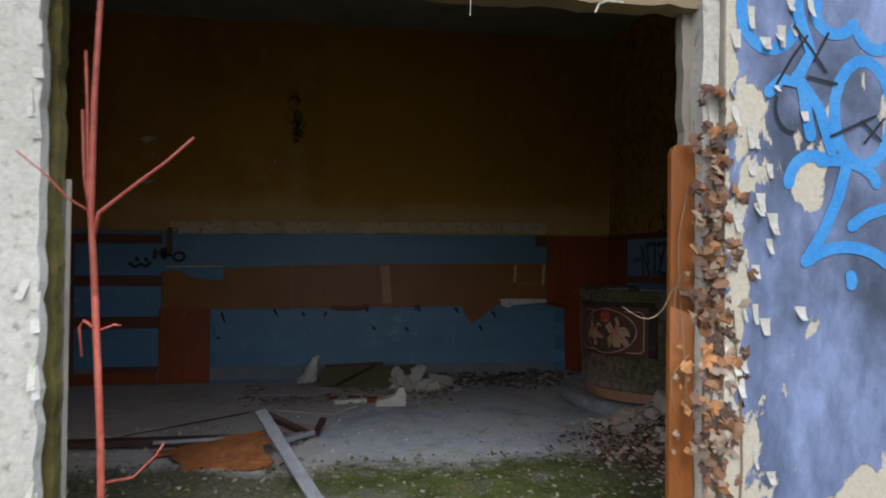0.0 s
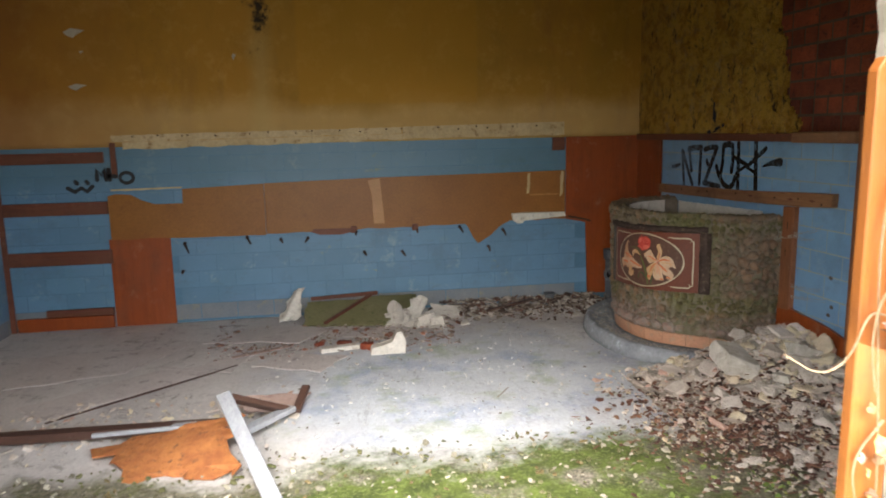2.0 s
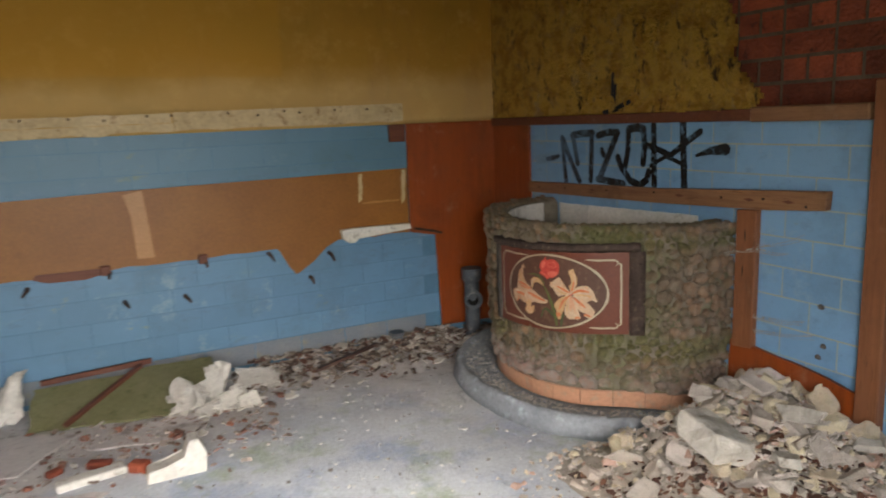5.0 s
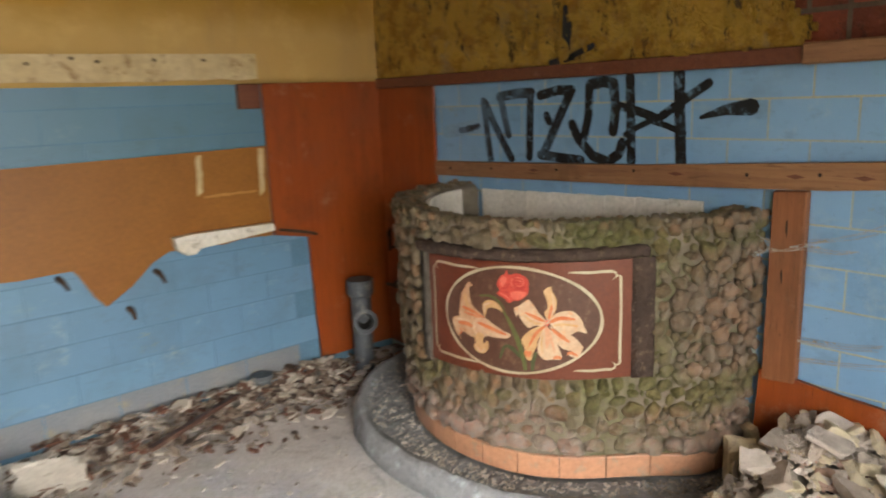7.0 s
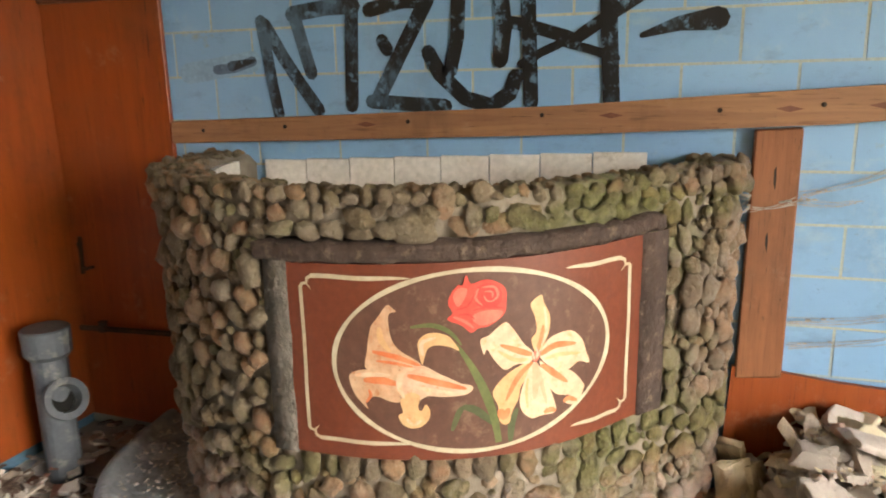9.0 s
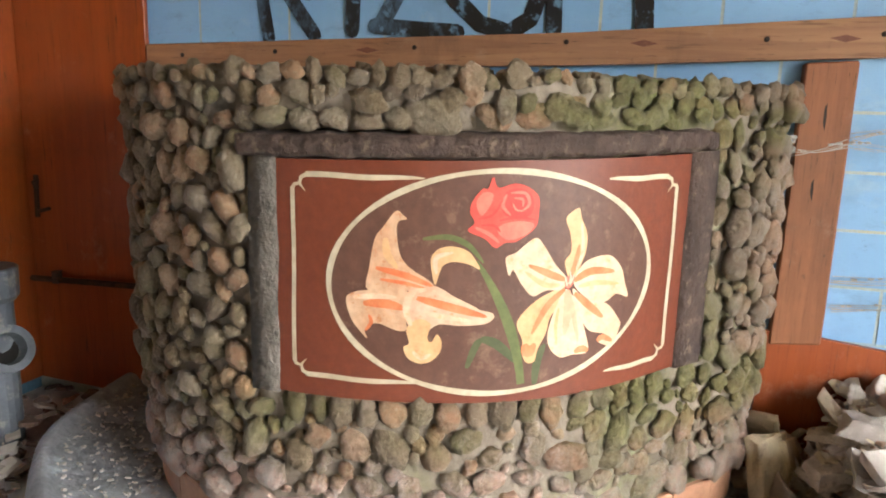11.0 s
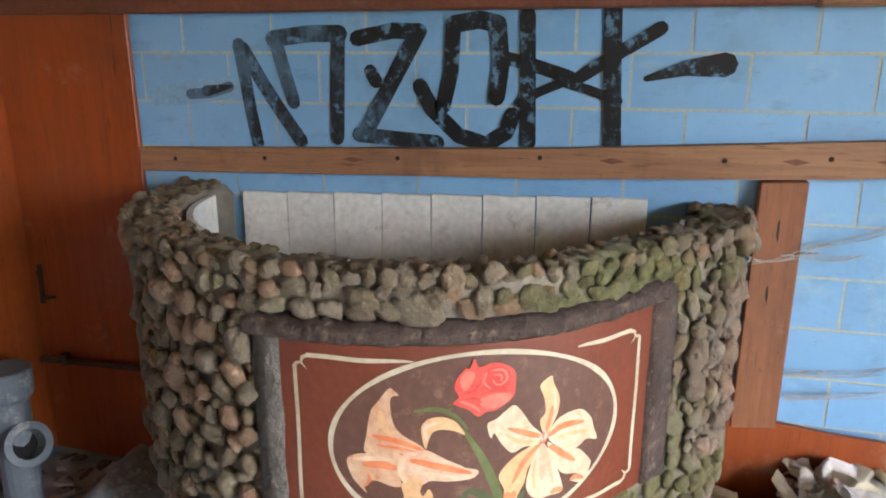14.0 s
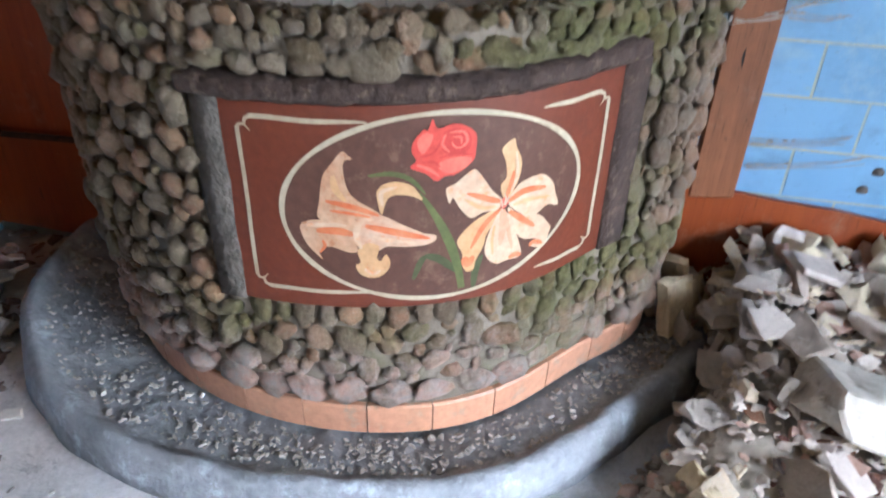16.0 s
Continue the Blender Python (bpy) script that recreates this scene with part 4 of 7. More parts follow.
for pts, w, mat_ in (([(0.172, 0.668), (0.128, 0.657), (0.088, 0.641)], 0.007, PAINT_STREAK), ([(0.165, 0.650), (0.130, 0.645), (0.100, 0.638)], 0.004, PAINT_STREAK), ([(0.158, 0.715), (0.155, 0.69), (0.14, 0.668)], 0.008, PAINT_PALE_GOLD),
                     ([(0.111, 0.622), (0.062, 0.608), (0.008, 0.592)], 0.009, PAINT_STREAK), ([(0.100, 0.600), (0.07, 0.592), (0.03, 0.586)], 0.006, PAINT_CREAM), ([(0.088, 0.634), (0.06, 0.622), (0.02, 0.603)], 0.005, PAINT_CREAM),
                     ([(0.190, 0.611), (0.155, 0.611), (0.128, 0.604)], 0.010, PAINT_STREAK), ([(0.205, 0.62), (0.17, 0.623), (0.14, 0.622)], 0.006, PAINT_CREAM), ([(0.115, 0.535), (0.102, 0.525), (0.088, 0.532)], 0.005, PAINT_CREAM),
                     ([(0.083, 0.66), (0.084, 0.685), (0.06, 0.694)], 0.005, PAINT_CREAM), ([(0.181, 0.592), (0.178, 0.58), (0.187, 0.566)], 0.004, PAINT_STREAK)):
    brush("petal_streak", pts, w * 1.45, mat_, 0.0036)
brush("petal_fold", [(0.119, 0.577), (0.126, 0.605), (0.118, 0.629), (0.096, 0.636)], 0.011, PAINT_CREAM, 0.0040)

# the open lily
blot("petal", [(-0.124, 0.757), (-0.128, 0.742), (-0.139, 0.716), (-0.139, 0.689), (-0.132, 0.667), (-0.122, 0.647), (-0.113, 0.649), (-0.106, 0.674), (-0.115, 0.689), (-0.112, 0.717), (-0.104, 0.740), (-0.111, 0.751)], PAINT_PALE_GOLD, 0.0021)
blot("petal", [(-0.104, 0.631), (-0.099, 0.605), (-0.087, 0.583), (-0.083, 0.561), (-0.071, 0.534), (-0.067, 0.515), (-0.054, 0.514), (-0.046, 0.534), (-0.047, 0.551), (-0.037, 0.577), (-0.047, 0.597), (-0.070, 0.618)], PAINT_PALE_GOLD, 0.0024)
blot("petal", [(-0.121, 0.629), (-0.146, 0.608), (-0.181, 0.597), (-0.206, 0.566), (-0.209, 0.553), (-0.198, 0.526), (-0.183, 0.526), (-0.168, 0.538), (-0.182, 0.545), (-0.153, 0.556), (-0.136, 0.584)], PAINT_CREAM, 0.0022)
blot("petal", [(-0.060, 0.714), (-0.073, 0.700), (-0.092, 0.669), (-0.111, 0.646), (-0.103, 0.629), (-0.079, 0.630), (-0.059, 0.622), (-0.041, 0.642), (-0.028, 0.665), (-0.022, 0.656), (-0.016, 0.684), (-0.031, 0.692), (-0.044, 0.704)], PAINT_CREAM, 0.0026)
blot("petal", [(-0.122, 0.643), (-0.133, 0.665), (-0.151, 0.676), (-0.181, 0.677), (-0.203, 0.654), (-0.211, 0.629), (-0.219, 0.603), (-0.197, 0.611), (-0.179, 0.601), (-0.159, 0.601), (-0.129, 0.626)], PAINT_CREAM, 0.0028)
blot("petal", [(-0.109, 0.630), (-0.123, 0.616), (-0.134, 0.594), (-0.146, 0.556), (-0.153, 0.521), (-0.127, 0.519), (-0.108, 0.517), (-0.091, 0.532), (-0.085, 0.556), (-0.091, 0.587), (-0.100, 0.611)], PAINT_CREAM, 0.0030)
for pts, w, mat_ in (([(-0.115, 0.650), (-0.122, 0.668), (-0.127, 0.70)], 0.006, PAINT_STREAK), ([(-0.124, 0.66), (-0.133, 0.69), (-0.128, 0.735)], 0.004, PAINT_CREAM), ([(-0.107, 0.645), (-0.085, 0.655), (-0.05, 0.672)], 0.008, PAINT_STREAK),
                     ([(-0.100, 0.637), (-0.075, 0.64), (-0.045, 0.662)], 0.006, PAINT_PALE_GOLD), ([(-0.122, 0.642), (-0.15, 0.655), (-0.19, 0.650)], 0.009, PAINT_STREAK), ([(-0.13, 0.632), (-0.16, 0.635), (-0.20, 0.628)], 0.006, PAINT_PALE_GOLD),
                     ([(-0.108, 0.630), (-0.082, 0.605), (-0.06, 0.56)], 0.007, PAINT_STREAK), ([(-0.112, 0.628), (-0.115, 0.60), (-0.112, 0.555)], 0.010, PAINT_PALE_STREAK), ([(-0.124, 0.622), (-0.15, 0.598), (-0.175, 0.575)], 0.008, PAINT_STREAK),
                     ([(-0.12, 0.61), (-0.126, 0.58), (-0.135, 0.54)], 0.005, PAINT_PALE_STREAK), ([(-0.100, 0.60), (-0.097, 0.57), (-0.10, 0.54)], 0.004, PAINT_PALE_GOLD), ([(-0.05, 0.545), (-0.056, 0.53), (-0.066, 0.545)], 0.011, PAINT_STREAK),
                     ([(-0.168, 0.536), (-0.178, 0.541), (-0.195, 0.531)], 0.007, PAINT_STREAK), ([(-0.13, 0.523), (-0.142, 0.527), (-0.153, 0.522)], 0.008, PAINT_STREAK)):
    brush("petal_streak", pts, w * 1.45, mat_, 0.0036)
blot("lily_heart", [(-0.118, 0.653), (-0.122, 0.642), (-0.114, 0.630), (-0.107, 0.637), (-0.109, 0.648)], PAINT_ROSE_PALE, 0.0040)
for pts in ([(-0.113, 0.637), (-0.116, 0.648), (-0.113, 0.66)], [(-0.115, 0.636), (-0.119, 0.646), (-0.121, 0.652)], [(-0.111, 0.634), (-0.109, 0.643), (-0.107, 0.651)]):
    brush("stamen", pts, 0.0028, PAINT_LINE, 0.0044)

# the rose
blot("rose_petal", [(0.007, 0.808), (-0.001, 0.792), (-0.024, 0.798), (-0.044, 0.792), (-0.060, 0.777), (-0.061, 0.751), (-0.057, 0.730), (-0.031, 0.710), (-0.014, 0.708), (0.000, 0.700), (0.015, 0.714), (0.040, 0.727), (0.031, 0.739), (0.038, 0.755), (0.035, 0.772), (0.021, 0.791), (0.014, 0.790)], PAINT_ROSE, 0.0030)
blot("rose_petal", [(-0.006, 0.735), (-0.03, 0.741), (-0.055, 0.736), (-0.045, 0.720), (-0.02, 0.712), (-0.004, 0.722)], PAINT_ROSE_PALE, 0.0034)
blot("rose_petal", [(0.030, 0.770), (0.020, 0.785), (0.006, 0.782), (0.010, 0.765), (0.022, 0.750)], PAINT_ROSE_PALE, 0.0034)
blot("rose_petal", [(-0.012, 0.785), (-0.035, 0.790), (-0.052, 0.775), (-0.050, 0.752), (-0.030, 0.744), (-0.008, 0.755)], PAINT_ROSE_DEEP, 0.0035)
for pts, w, mat_ in (([(-0.013, 0.782), (-0.008, 0.765), (-0.020, 0.750)], 0.005, PAINT_ROSE_PALE), ([(-0.019, 0.784), (-0.040, 0.783), (-0.046, 0.766), (-0.034, 0.755)], 0.005, PAINT_ROSE_PALE), ([(-0.024, 0.776), (-0.036, 0.774), (-0.037, 0.763)], 0.004, PAINT_ROSE_PALE),
                     ([(-0.022, 0.768), (-0.028, 0.758), (-0.038, 0.757)], 0.003, PAINT_ROSE_PALE), ([(0.026, 0.745), (0.005, 0.752), (-0.008, 0.775)], 0.004, PAINT_ROSE_DEEP), ([(-0.004, 0.742), (-0.03, 0.747), (-0.056, 0.742)], 0.004, PAINT_ROSE_DEEP),
                     ([(0.03, 0.732), (0.01, 0.722), (-0.005, 0.708)], 0.006, PAINT_ROSE_PALE), ([(0.022, 0.735), (0.004, 0.735), (-0.006, 0.725)], 0.004, PAINT_ROSE_DEEP)):
    brush("rose_fold", pts, w, mat_, 0.0040)

# the sooty lintel and the mortar surround of the panel
bm = bmesh.new()
rings = []
for i in range(121):
    a = 13.6 - 67.6 * i / 120
    w = 0.004 * noise.noise((a * 0.3, 0, 0)) + 0.002 * noise.noise((a * 0.9, 3, 0))
    rings.append([bm.verts.new(cyl(a, r + (r > 0.61) * 0.004 * noise.noise((a * 0.9, z * 60, 1)), z + tilt(a) + w)) for r, z in ((0.60, 0.834), (0.642, 0.836), (0.649, 0.845), (0.648, 0.868), (0.60, 0.878))])
for p, q in zip(rings, rings[1:]):
    for k in range(5):
        bm.faces.new((p[k], p[(k + 1) % 5], q[(k + 1) % 5], q[k]))
bm.faces.new(rings[0])
bm.faces.new(rings[-1][::-1])
part("panel_lintel", bm, DARK_FRAME, basin, "sooty brown lintel over the painted panel", True)
# the doorway-side strip is dark brown to stand for soft shading
for a0, a1, mat_ in ((7.8, 12.2, DARK_GREY), (-50.4, -55.8, DARK_FRAME)):
    bm = bmesh.new()
    rings = []
    for i in range(9):
        z = 0.445 + 0.39 * i / 8
        rings.append([bm.verts.new(cyl(a + 0.5 * noise.noise((z * 20, a, 0)), r, z + tilt(a))) for a, r in ((a0, 0.60), (a0, 0.637), (a1, 0.639), (a1, 0.60))])
    for p, q in zip(rings, rings[1:]):
        for k in range(4):
            bm.faces.new((p[k], p[(k + 1) % 4], q[(k + 1) % 4], q[k]))
    part("panel_surround", bm, mat_, basin, smooth=True)


# ---- pebbles on the basin ----
def pebble_mesh(seed, sx, sy, sz):
    bm = bmesh.new()
    bmesh.ops.create_icosphere(bm, subdivisions=2, radius=1.0)
    for v in bm.verts:
        d = v.co.normalized()
        k = 1 + 0.36 * noise.noise(d * 1.5 + Vector((seed * 7.1, 0, 0))) + 0.24 * noise.noise(d * 3.2 + Vector((0, seed * 3.3, 0))) + 0.10 * noise.noise(d * 8 + Vector((seed, 0, 3)))
        v.co = Vector((d.x * sx, d.y * sy, d.z * sz)) * k
    return mesh_of(bm, "pebble", PEBBLE, True)


PEBBLES = [pebble_mesh(i, 1.0, 0.74 + 0.035 * (i % 8), 0.62 + 0.05 * (i % 4)) for i in range(12)]


def in_panel(a, z, size):
    pad = size / DEG * 0.75
    zz = z - tilt(a)
    return -55.8 - pad < a < 12.2 + pad and 0.449 - size * 0.8 < zz < 0.874 + size * 0.9


def lay_pebbles():
    r = random.Random(21)
    spots = []

    def free(a, z, s, pack):
        for b, y_, q in spots:
            da = (a - b) * DEG
            if abs(da) < 0.09 and da * da + (z - y_) ** 2 < ((s + q) * pack) ** 2:
                return False
        return True

    def put(a, z, s, long_up=None, lift=0.0):
        spots.append((a, z, s))
        laid.append((a, z, s, long_up, lift))

    laid = []
    # the small stones set along the rim
    a = -96.0
    while a < 97:
        s = r.choice((0.011, 0.014, 0.017, 0.020)) * r.uniform(0.9, 1.15)
        put(a, RIM - 0.004 + r.uniform(-0.008, 0.006), s, None, 0.008)
        a += s * 1.8 / DEG
    a = -95.0
    while a < 97:
        s = r.choice((0.013, 0.017, 0.021, 0.025)) * r.uniform(0.9, 1.15)
        put(a, RIM - 0.034 + r.uniform(-0.008, 0.008), s, None, 0.006)
        a += s * 1.9 / DEG
    # the larger green stones over the lintel and the upright ones under the panel
    a = 16.0
    while a > -54:
        s = r.uniform(0.020, 0.029) if not -15 < a < -10.5 else 0.044
        put(a, 0.893 + tilt(a) + r.uniform(-0.004, 0.006) + (0.006 if s > 0.04 else 0), s, False, 0.014)
        a -= s * 1.95 / DEG
    a = 6.0
    while a > -50:
        s = r.uniform(0.023, 0.030)
        put(a, 0.425 + tilt(a) + r.uniform(-0.006, 0.006), s, True, 0.010)
        a -= s * 1.55 / DEG
    # broad flat stones above the tile band
    a = -94.0
    while a < 95:
        s = r.uniform(0.036, 0.052)
        put(a, 0.205 + r.uniform(-0.006, 0.010), s, False, 0.0)
        a += s * 1.9 / DEG
    for size0, size1, tries, pack in ((0.028, 0.038, 420, 0.84), (0.021, 0.029, 3000, 0.82), (0.014, 0.020, 6500, 0.82), (0.009, 0.013, 6000, 0.84)):
        for _ in range(tries):
            a, z, s = r.uniform(-97, 97), r.uniform(0.20, 0.93), r.uniform(size0, size1)
            if in_panel(a, z, s) or not free(a, z, s, pack):
                continue
            put(a, z, s, None, 0.005)
    # loose stones bedded on top of the rim
    crest = []
    for _ in range(420):
        a = r.uniform(-97, 97)
        wide = 0.5 + 0.5 * min(1, abs(a + 15) / 60)
        crest.append((a, r.uniform(0.615 - 0.075 * wide, 0.63), r.uniform(0.007, 0.016)))
    rest = bmesh.new()
    for a, rr, s in crest:
        m = Matrix.Translation(cyl(a, rr, RIM + 0.002)) @ Euler((r.uniform(-.5, .5), r.uniform(-.5, .5), r.uniform(0, 6.3))).to_matrix().to_4x4() @ Matrix.Diagonal((s * 1.1, s, s * 0.9, 1))
        k = len(rest.verts)
        rest.from_mesh(PEBBLES[r.randrange(12)])
        rest.verts.ensure_lookup_table()
        for v in rest.verts[k:]:
            v.co = m @ v.co
    count = 0
    laid.sort(key=lambda p: abs(p[0] + 15) + (0 if p[2] > 0.02 else 60))
    for a, z, s, up, lift in laid:
        n = outward(a)
        left = a > 8
        r0 = 0.602 + 0.022 * min(1.0, max(0.0, (z - 0.2) / 0.25)) + (0.014 if z > 0.9 else 0) + lift * 0.4 + (0.012 * r.random() if left else 0.010 * r.random() if a < -62 else 0)
        p = cyl(a, r0, z)
        t = Vector((-n.y, n.x, 0))
        turn = {True: math.pi / 2, False: 0.0, None: r.uniform(0, math.pi)}[up] + r.uniform(-0.3, 0.3)
        ax = t * math.cos(turn) + Vector((0, 0, 1)) * math.sin(turn)
        az = (n + Vector((0, 0, r.uniform(-0.25, 0.25))) + t * r.uniform(-0.25, 0.25)).normalized()
        ay = az.cross(ax).normalized()
        ax = ay.cross(az)
        m = Matrix((ax, ay, az)).transposed().to_4x4()
        m.translation = p
        m = m @ Matrix.Diagonal((s * 1.08, s * (1.0 if up is None else 0.95), s * (0.92 if left or a < -62 else 0.45 if s > 0.034 and z < 0.3 else 0.66), 1))
        me = PEBBLES[r.randrange(12)]
        if count < 300:
            ob = new("pebble", me)
            ob.parent = basin
            ob.matrix_basis = Matrix.Translation(-basin.location) @ m
            count += 1
        else:
            k = len(rest.verts)
            rest.from_mesh(me)
            rest.verts.ensure_lookup_table()
            for v in rest.verts[k:]:
                v.co = m @ v.co
    part("pebble_facing", rest, PEBBLE_REST, basin, "many small river pebbles set in mortar", True, kind="stuff")


PEBBLE_REST = stone_material("small_river_pebble", PEBBLE_COL, 0.65, True, True)
lay_pebbles()

# ---- the doorway to the next room, and that room ----
WHITE_FLAKE = plain("flaking_white_paint", "#c9c3b6", "#d6d1c6", 7, 0.7, 0.5, 0.005, 60, c="#8b8173")
ROOM_WALL = plain("dim_ochre_wall", "#9a7a48", "#8b6c40", 2, 0.85, 0.4, c="#6e5433")
FLAKE_OVER_BLUE = plain("white_paint_over_blue", "#c4beb2", "#d0cabf", 5, 0.7, 0.6, 0.006, 40, c="#6f8ea6", stretch=(1, 1, 0.4))
GLASS = Mat("window_glass", 0.02)
GLASS.b.inputs["Transmission Weight"].default_value = 1.0
GLASS.b.inputs["IOR"].default_value = 1.05
GLASS = GLASS.done("#f4f7f7")


def west_doorway():
    d = thing("door_1", (LEFT - 0.18, 6.720, 0.0), "open doorway with flaking white casing and no door leaf", "doorway", kind="structure")
    bm = bmesh.new()
    box(bm, LEFT - 0.225, LEFT - 0.05, 6.720, 6.763, 0.0, 1.87)
    part("door_jamb", bm, WHITE_FLAKE, d, "flaking white door jamb", bevel=0.004)
    bm = bmesh.new()
    box(bm, LEFT - 0.045, LEFT + 0.012, 6.685, 6.772, 0.0, 1.90)
    part("door_casing", bm, FLAKE_OVER_BLUE, d, "white casing flaking to blue", bevel=0.005)
    for y0, y1, out in ((6.687, 6.702, 0.026), (6.756, 6.770, 0.022)):
        bm = bmesh.new()
        box(bm, LEFT + 0.0125, LEFT + out, y0, y1, 0.0, 1.898)
        part("casing_bead", bm, FLAKE_OVER_BLUE, d, bevel=0.003)
    for x0, x1 in ((LEFT - 0.165, LEFT - 0.145), (LEFT - 0.085, LEFT - 0.065)):
        bm = bmesh.new()
        box(bm, x0, x1, 6.705, 6.719, 0.0, 1.868)
        part("jamb_bead", bm, WHITE_FLAKE, d, bevel=0.003)
    bm = bmesh.new()
    box(bm, LEFT - 0.125, LEFT - 0.105, 6.695, 6.717, 0.0, 1.87)
    part("door_stop", bm, WHITE_FLAKE, d, bevel=0.003)
    bm = bmesh.new()
    box(bm, LEFT - 0.225, LEFT + 0.01, 5.75, 6.760, 1.872, 1.912)
    part("door_head", bm, WHITE_FLAKE, d, bevel=0.004)
    bm = bmesh.new()
    box(bm, LEFT - 0.225, LEFT + 0.012, 5.752, 5.80, 0.0, 1.87)
    part("door_jamb", bm, WHITE_FLAKE, d, bevel=0.004)
    bm = bmesh.new()
    box(bm, LEFT - 0.24, LEFT - 0.17, 6.645, 6.715, 0.0, 1.13)
    solid("door_board", bm, PANEL, "orange fibreboard strip standing against the white jamb", "board", bevel=0.003)
    bm = bmesh.new()
    box(bm, LEFT, LEFT + 0.006, 6.776, BACK - 0.045, 0.12, 1.40)
    part("blue_dado", bm, BLUE_BACK, WALL_W, "blue painted dado beside the doorway")
    bm = bmesh.new()
    box(bm, LEFT, LEFT + 0.007, 6.776, BACK - 0.045, 0.0, 0.118)
    part("grey_skirt", bm, GREY_SKIRT, WALL_W)


def next_room():
    x0, x1, y0, y1 = -9.0, LEFT - 0.23, 4.0, 15.2
    wx0, wx1, wz0, wz1 = -7.3, -5.62, 0.72, 1.92
    bm = bmesh.new()
    box(bm, x0, wx0, y1, y1 + 0.3, -0.2, HEIGHT)
    box(bm, wx1, x1 + 0.3, y1, y1 + 0.3, -0.2, HEIGHT)
    box(bm, wx0, wx1, y1, y1 + 0.3, -0.2, wz0)
    box(bm, wx0, wx1, y1, y1 + 0.3, wz1, HEIGHT)
    wall("wall_far_north", bm, ROOM_WALL, "dim ochre far wall of the next room with a window")
    # three unseen walls and a ceiling, added to close the room
    bm = bmesh.new()
    box(bm, x0 - 0.3, x0, y0, y1 + 0.3, -0.2, HEIGHT)
    wall("wall_far_west", bm, ROOM_WALL, "unseen ochre side wall closing the next room")
    bm = bmesh.new()
    box(bm, x0, x1 - 0.002, y0 - 0.3, y0, -0.2, HEIGHT)
    wall("wall_far_south", bm, ROOM_WALL, "unseen ochre wall closing the next room")
    bm = bmesh.new()
    box(bm, x1, x1 + 0.3, BACK + 0.402, y1, -0.2, HEIGHT)
    wall("wall_far_east", bm, ROOM_WALL, "unseen ochre side wall closing the next room")
    bm = bmesh.new()
    box(bm, x0 - 0.3, x1, y0 - 0.3, y1 + 0.3, HEIGHT, HEIGHT + 0.2)
    box(bm, x1, x1 + 0.3, BACK + 0.402, y1 + 0.3, HEIGHT, HEIGHT + 0.2)
    solid("ceiling_next_room", bm, CEILING, "unseen grey ceiling closing the next room", "ceiling", kind="structure")
    w = thing("window_1", ((wx0 + wx1) / 2, y1, wz0), "bare window with white glazing bars in the next room", "window", kind="structure")
    bars = [("window_frame", wx0, wx1, wz0, wz0 + 0.07), ("window_frame", wx0, wx1, wz1 - 0.07, wz1)]
    for k in range(4):
        x = wx0 + (wx1 - wx0) * k / 3
        bars.append(("glazing_bar", max(wx0, x - 0.035), min(wx1, x + 0.035), wz0 + 0.07, wz1 - 0.07))
    for k in range(3):
        xa, xb = wx0 + (wx1 - wx0) * k / 3 + 0.036, wx0 + (wx1 - wx0) * (k + 1) / 3 - 0.036
        bars.append(("glazing_bar", xa, xb, wz1 - 0.42, wz1 - 0.37))
    for nm, a, b, c, e in bars:
        bm = bmesh.new()
        box(bm, a, b, y1 + 0.05, y1 + 0.11, c, e)
        part(nm, bm, WHITE_FLAKE, w)
    for k in range(3):
        for c, e in ((wz0 + 0.07, wz1 - 0.42), (wz1 - 0.37, wz1 - 0.07)):
            xa, xb = wx0 + (wx1 - wx0) * k / 3 + 0.036, wx0 + (wx1 - wx0) * (k + 1) / 3 - 0.036
            bm = bmesh.new()
            box(bm, xa, xb, y1 + 0.078, y1 + 0.082, c, e)
            part("pane", bm, GLASS, w).visible_shadow = False
    r = random.Random(11)
    bm = bmesh.new()
    for _ in range(170):
        x, y = r.uniform(-6.5, -2.0), r.uniform(6.4, 14.5)
        m = Matrix.Translation((x, y, 0.004)) @ Euler((r.uniform(-.2, .2), r.uniform(-.2, .2), r.uniform(0, 6.3))).to_matrix().to_4x4()
        s = r.uniform(0.03, 0.13)
        box(bm, -s, s, -s * r.uniform(0.2, 0.7), s * 0.4, 0, r.uniform(0.01, 0.05), m)
    tagged(new("floor_litter", mesh_of(bm, "floor_litter", stone_material("litter_chip", ["#7a7063", "#5d5145", "#8f8576", "#6b4f38"], 0.9, True))), "scattered boards and plaster bits on the next room's floor", "litter", kind="stuff")


west_doorway()
next_room()

# ---- outside: ground, front of the house, doorway ----
GROUND = plain("leafy_ground", "#4b4632", "#5c5a3c", 1.5, 0.95, 0.6, 0.02, 30, c="#3c4423")


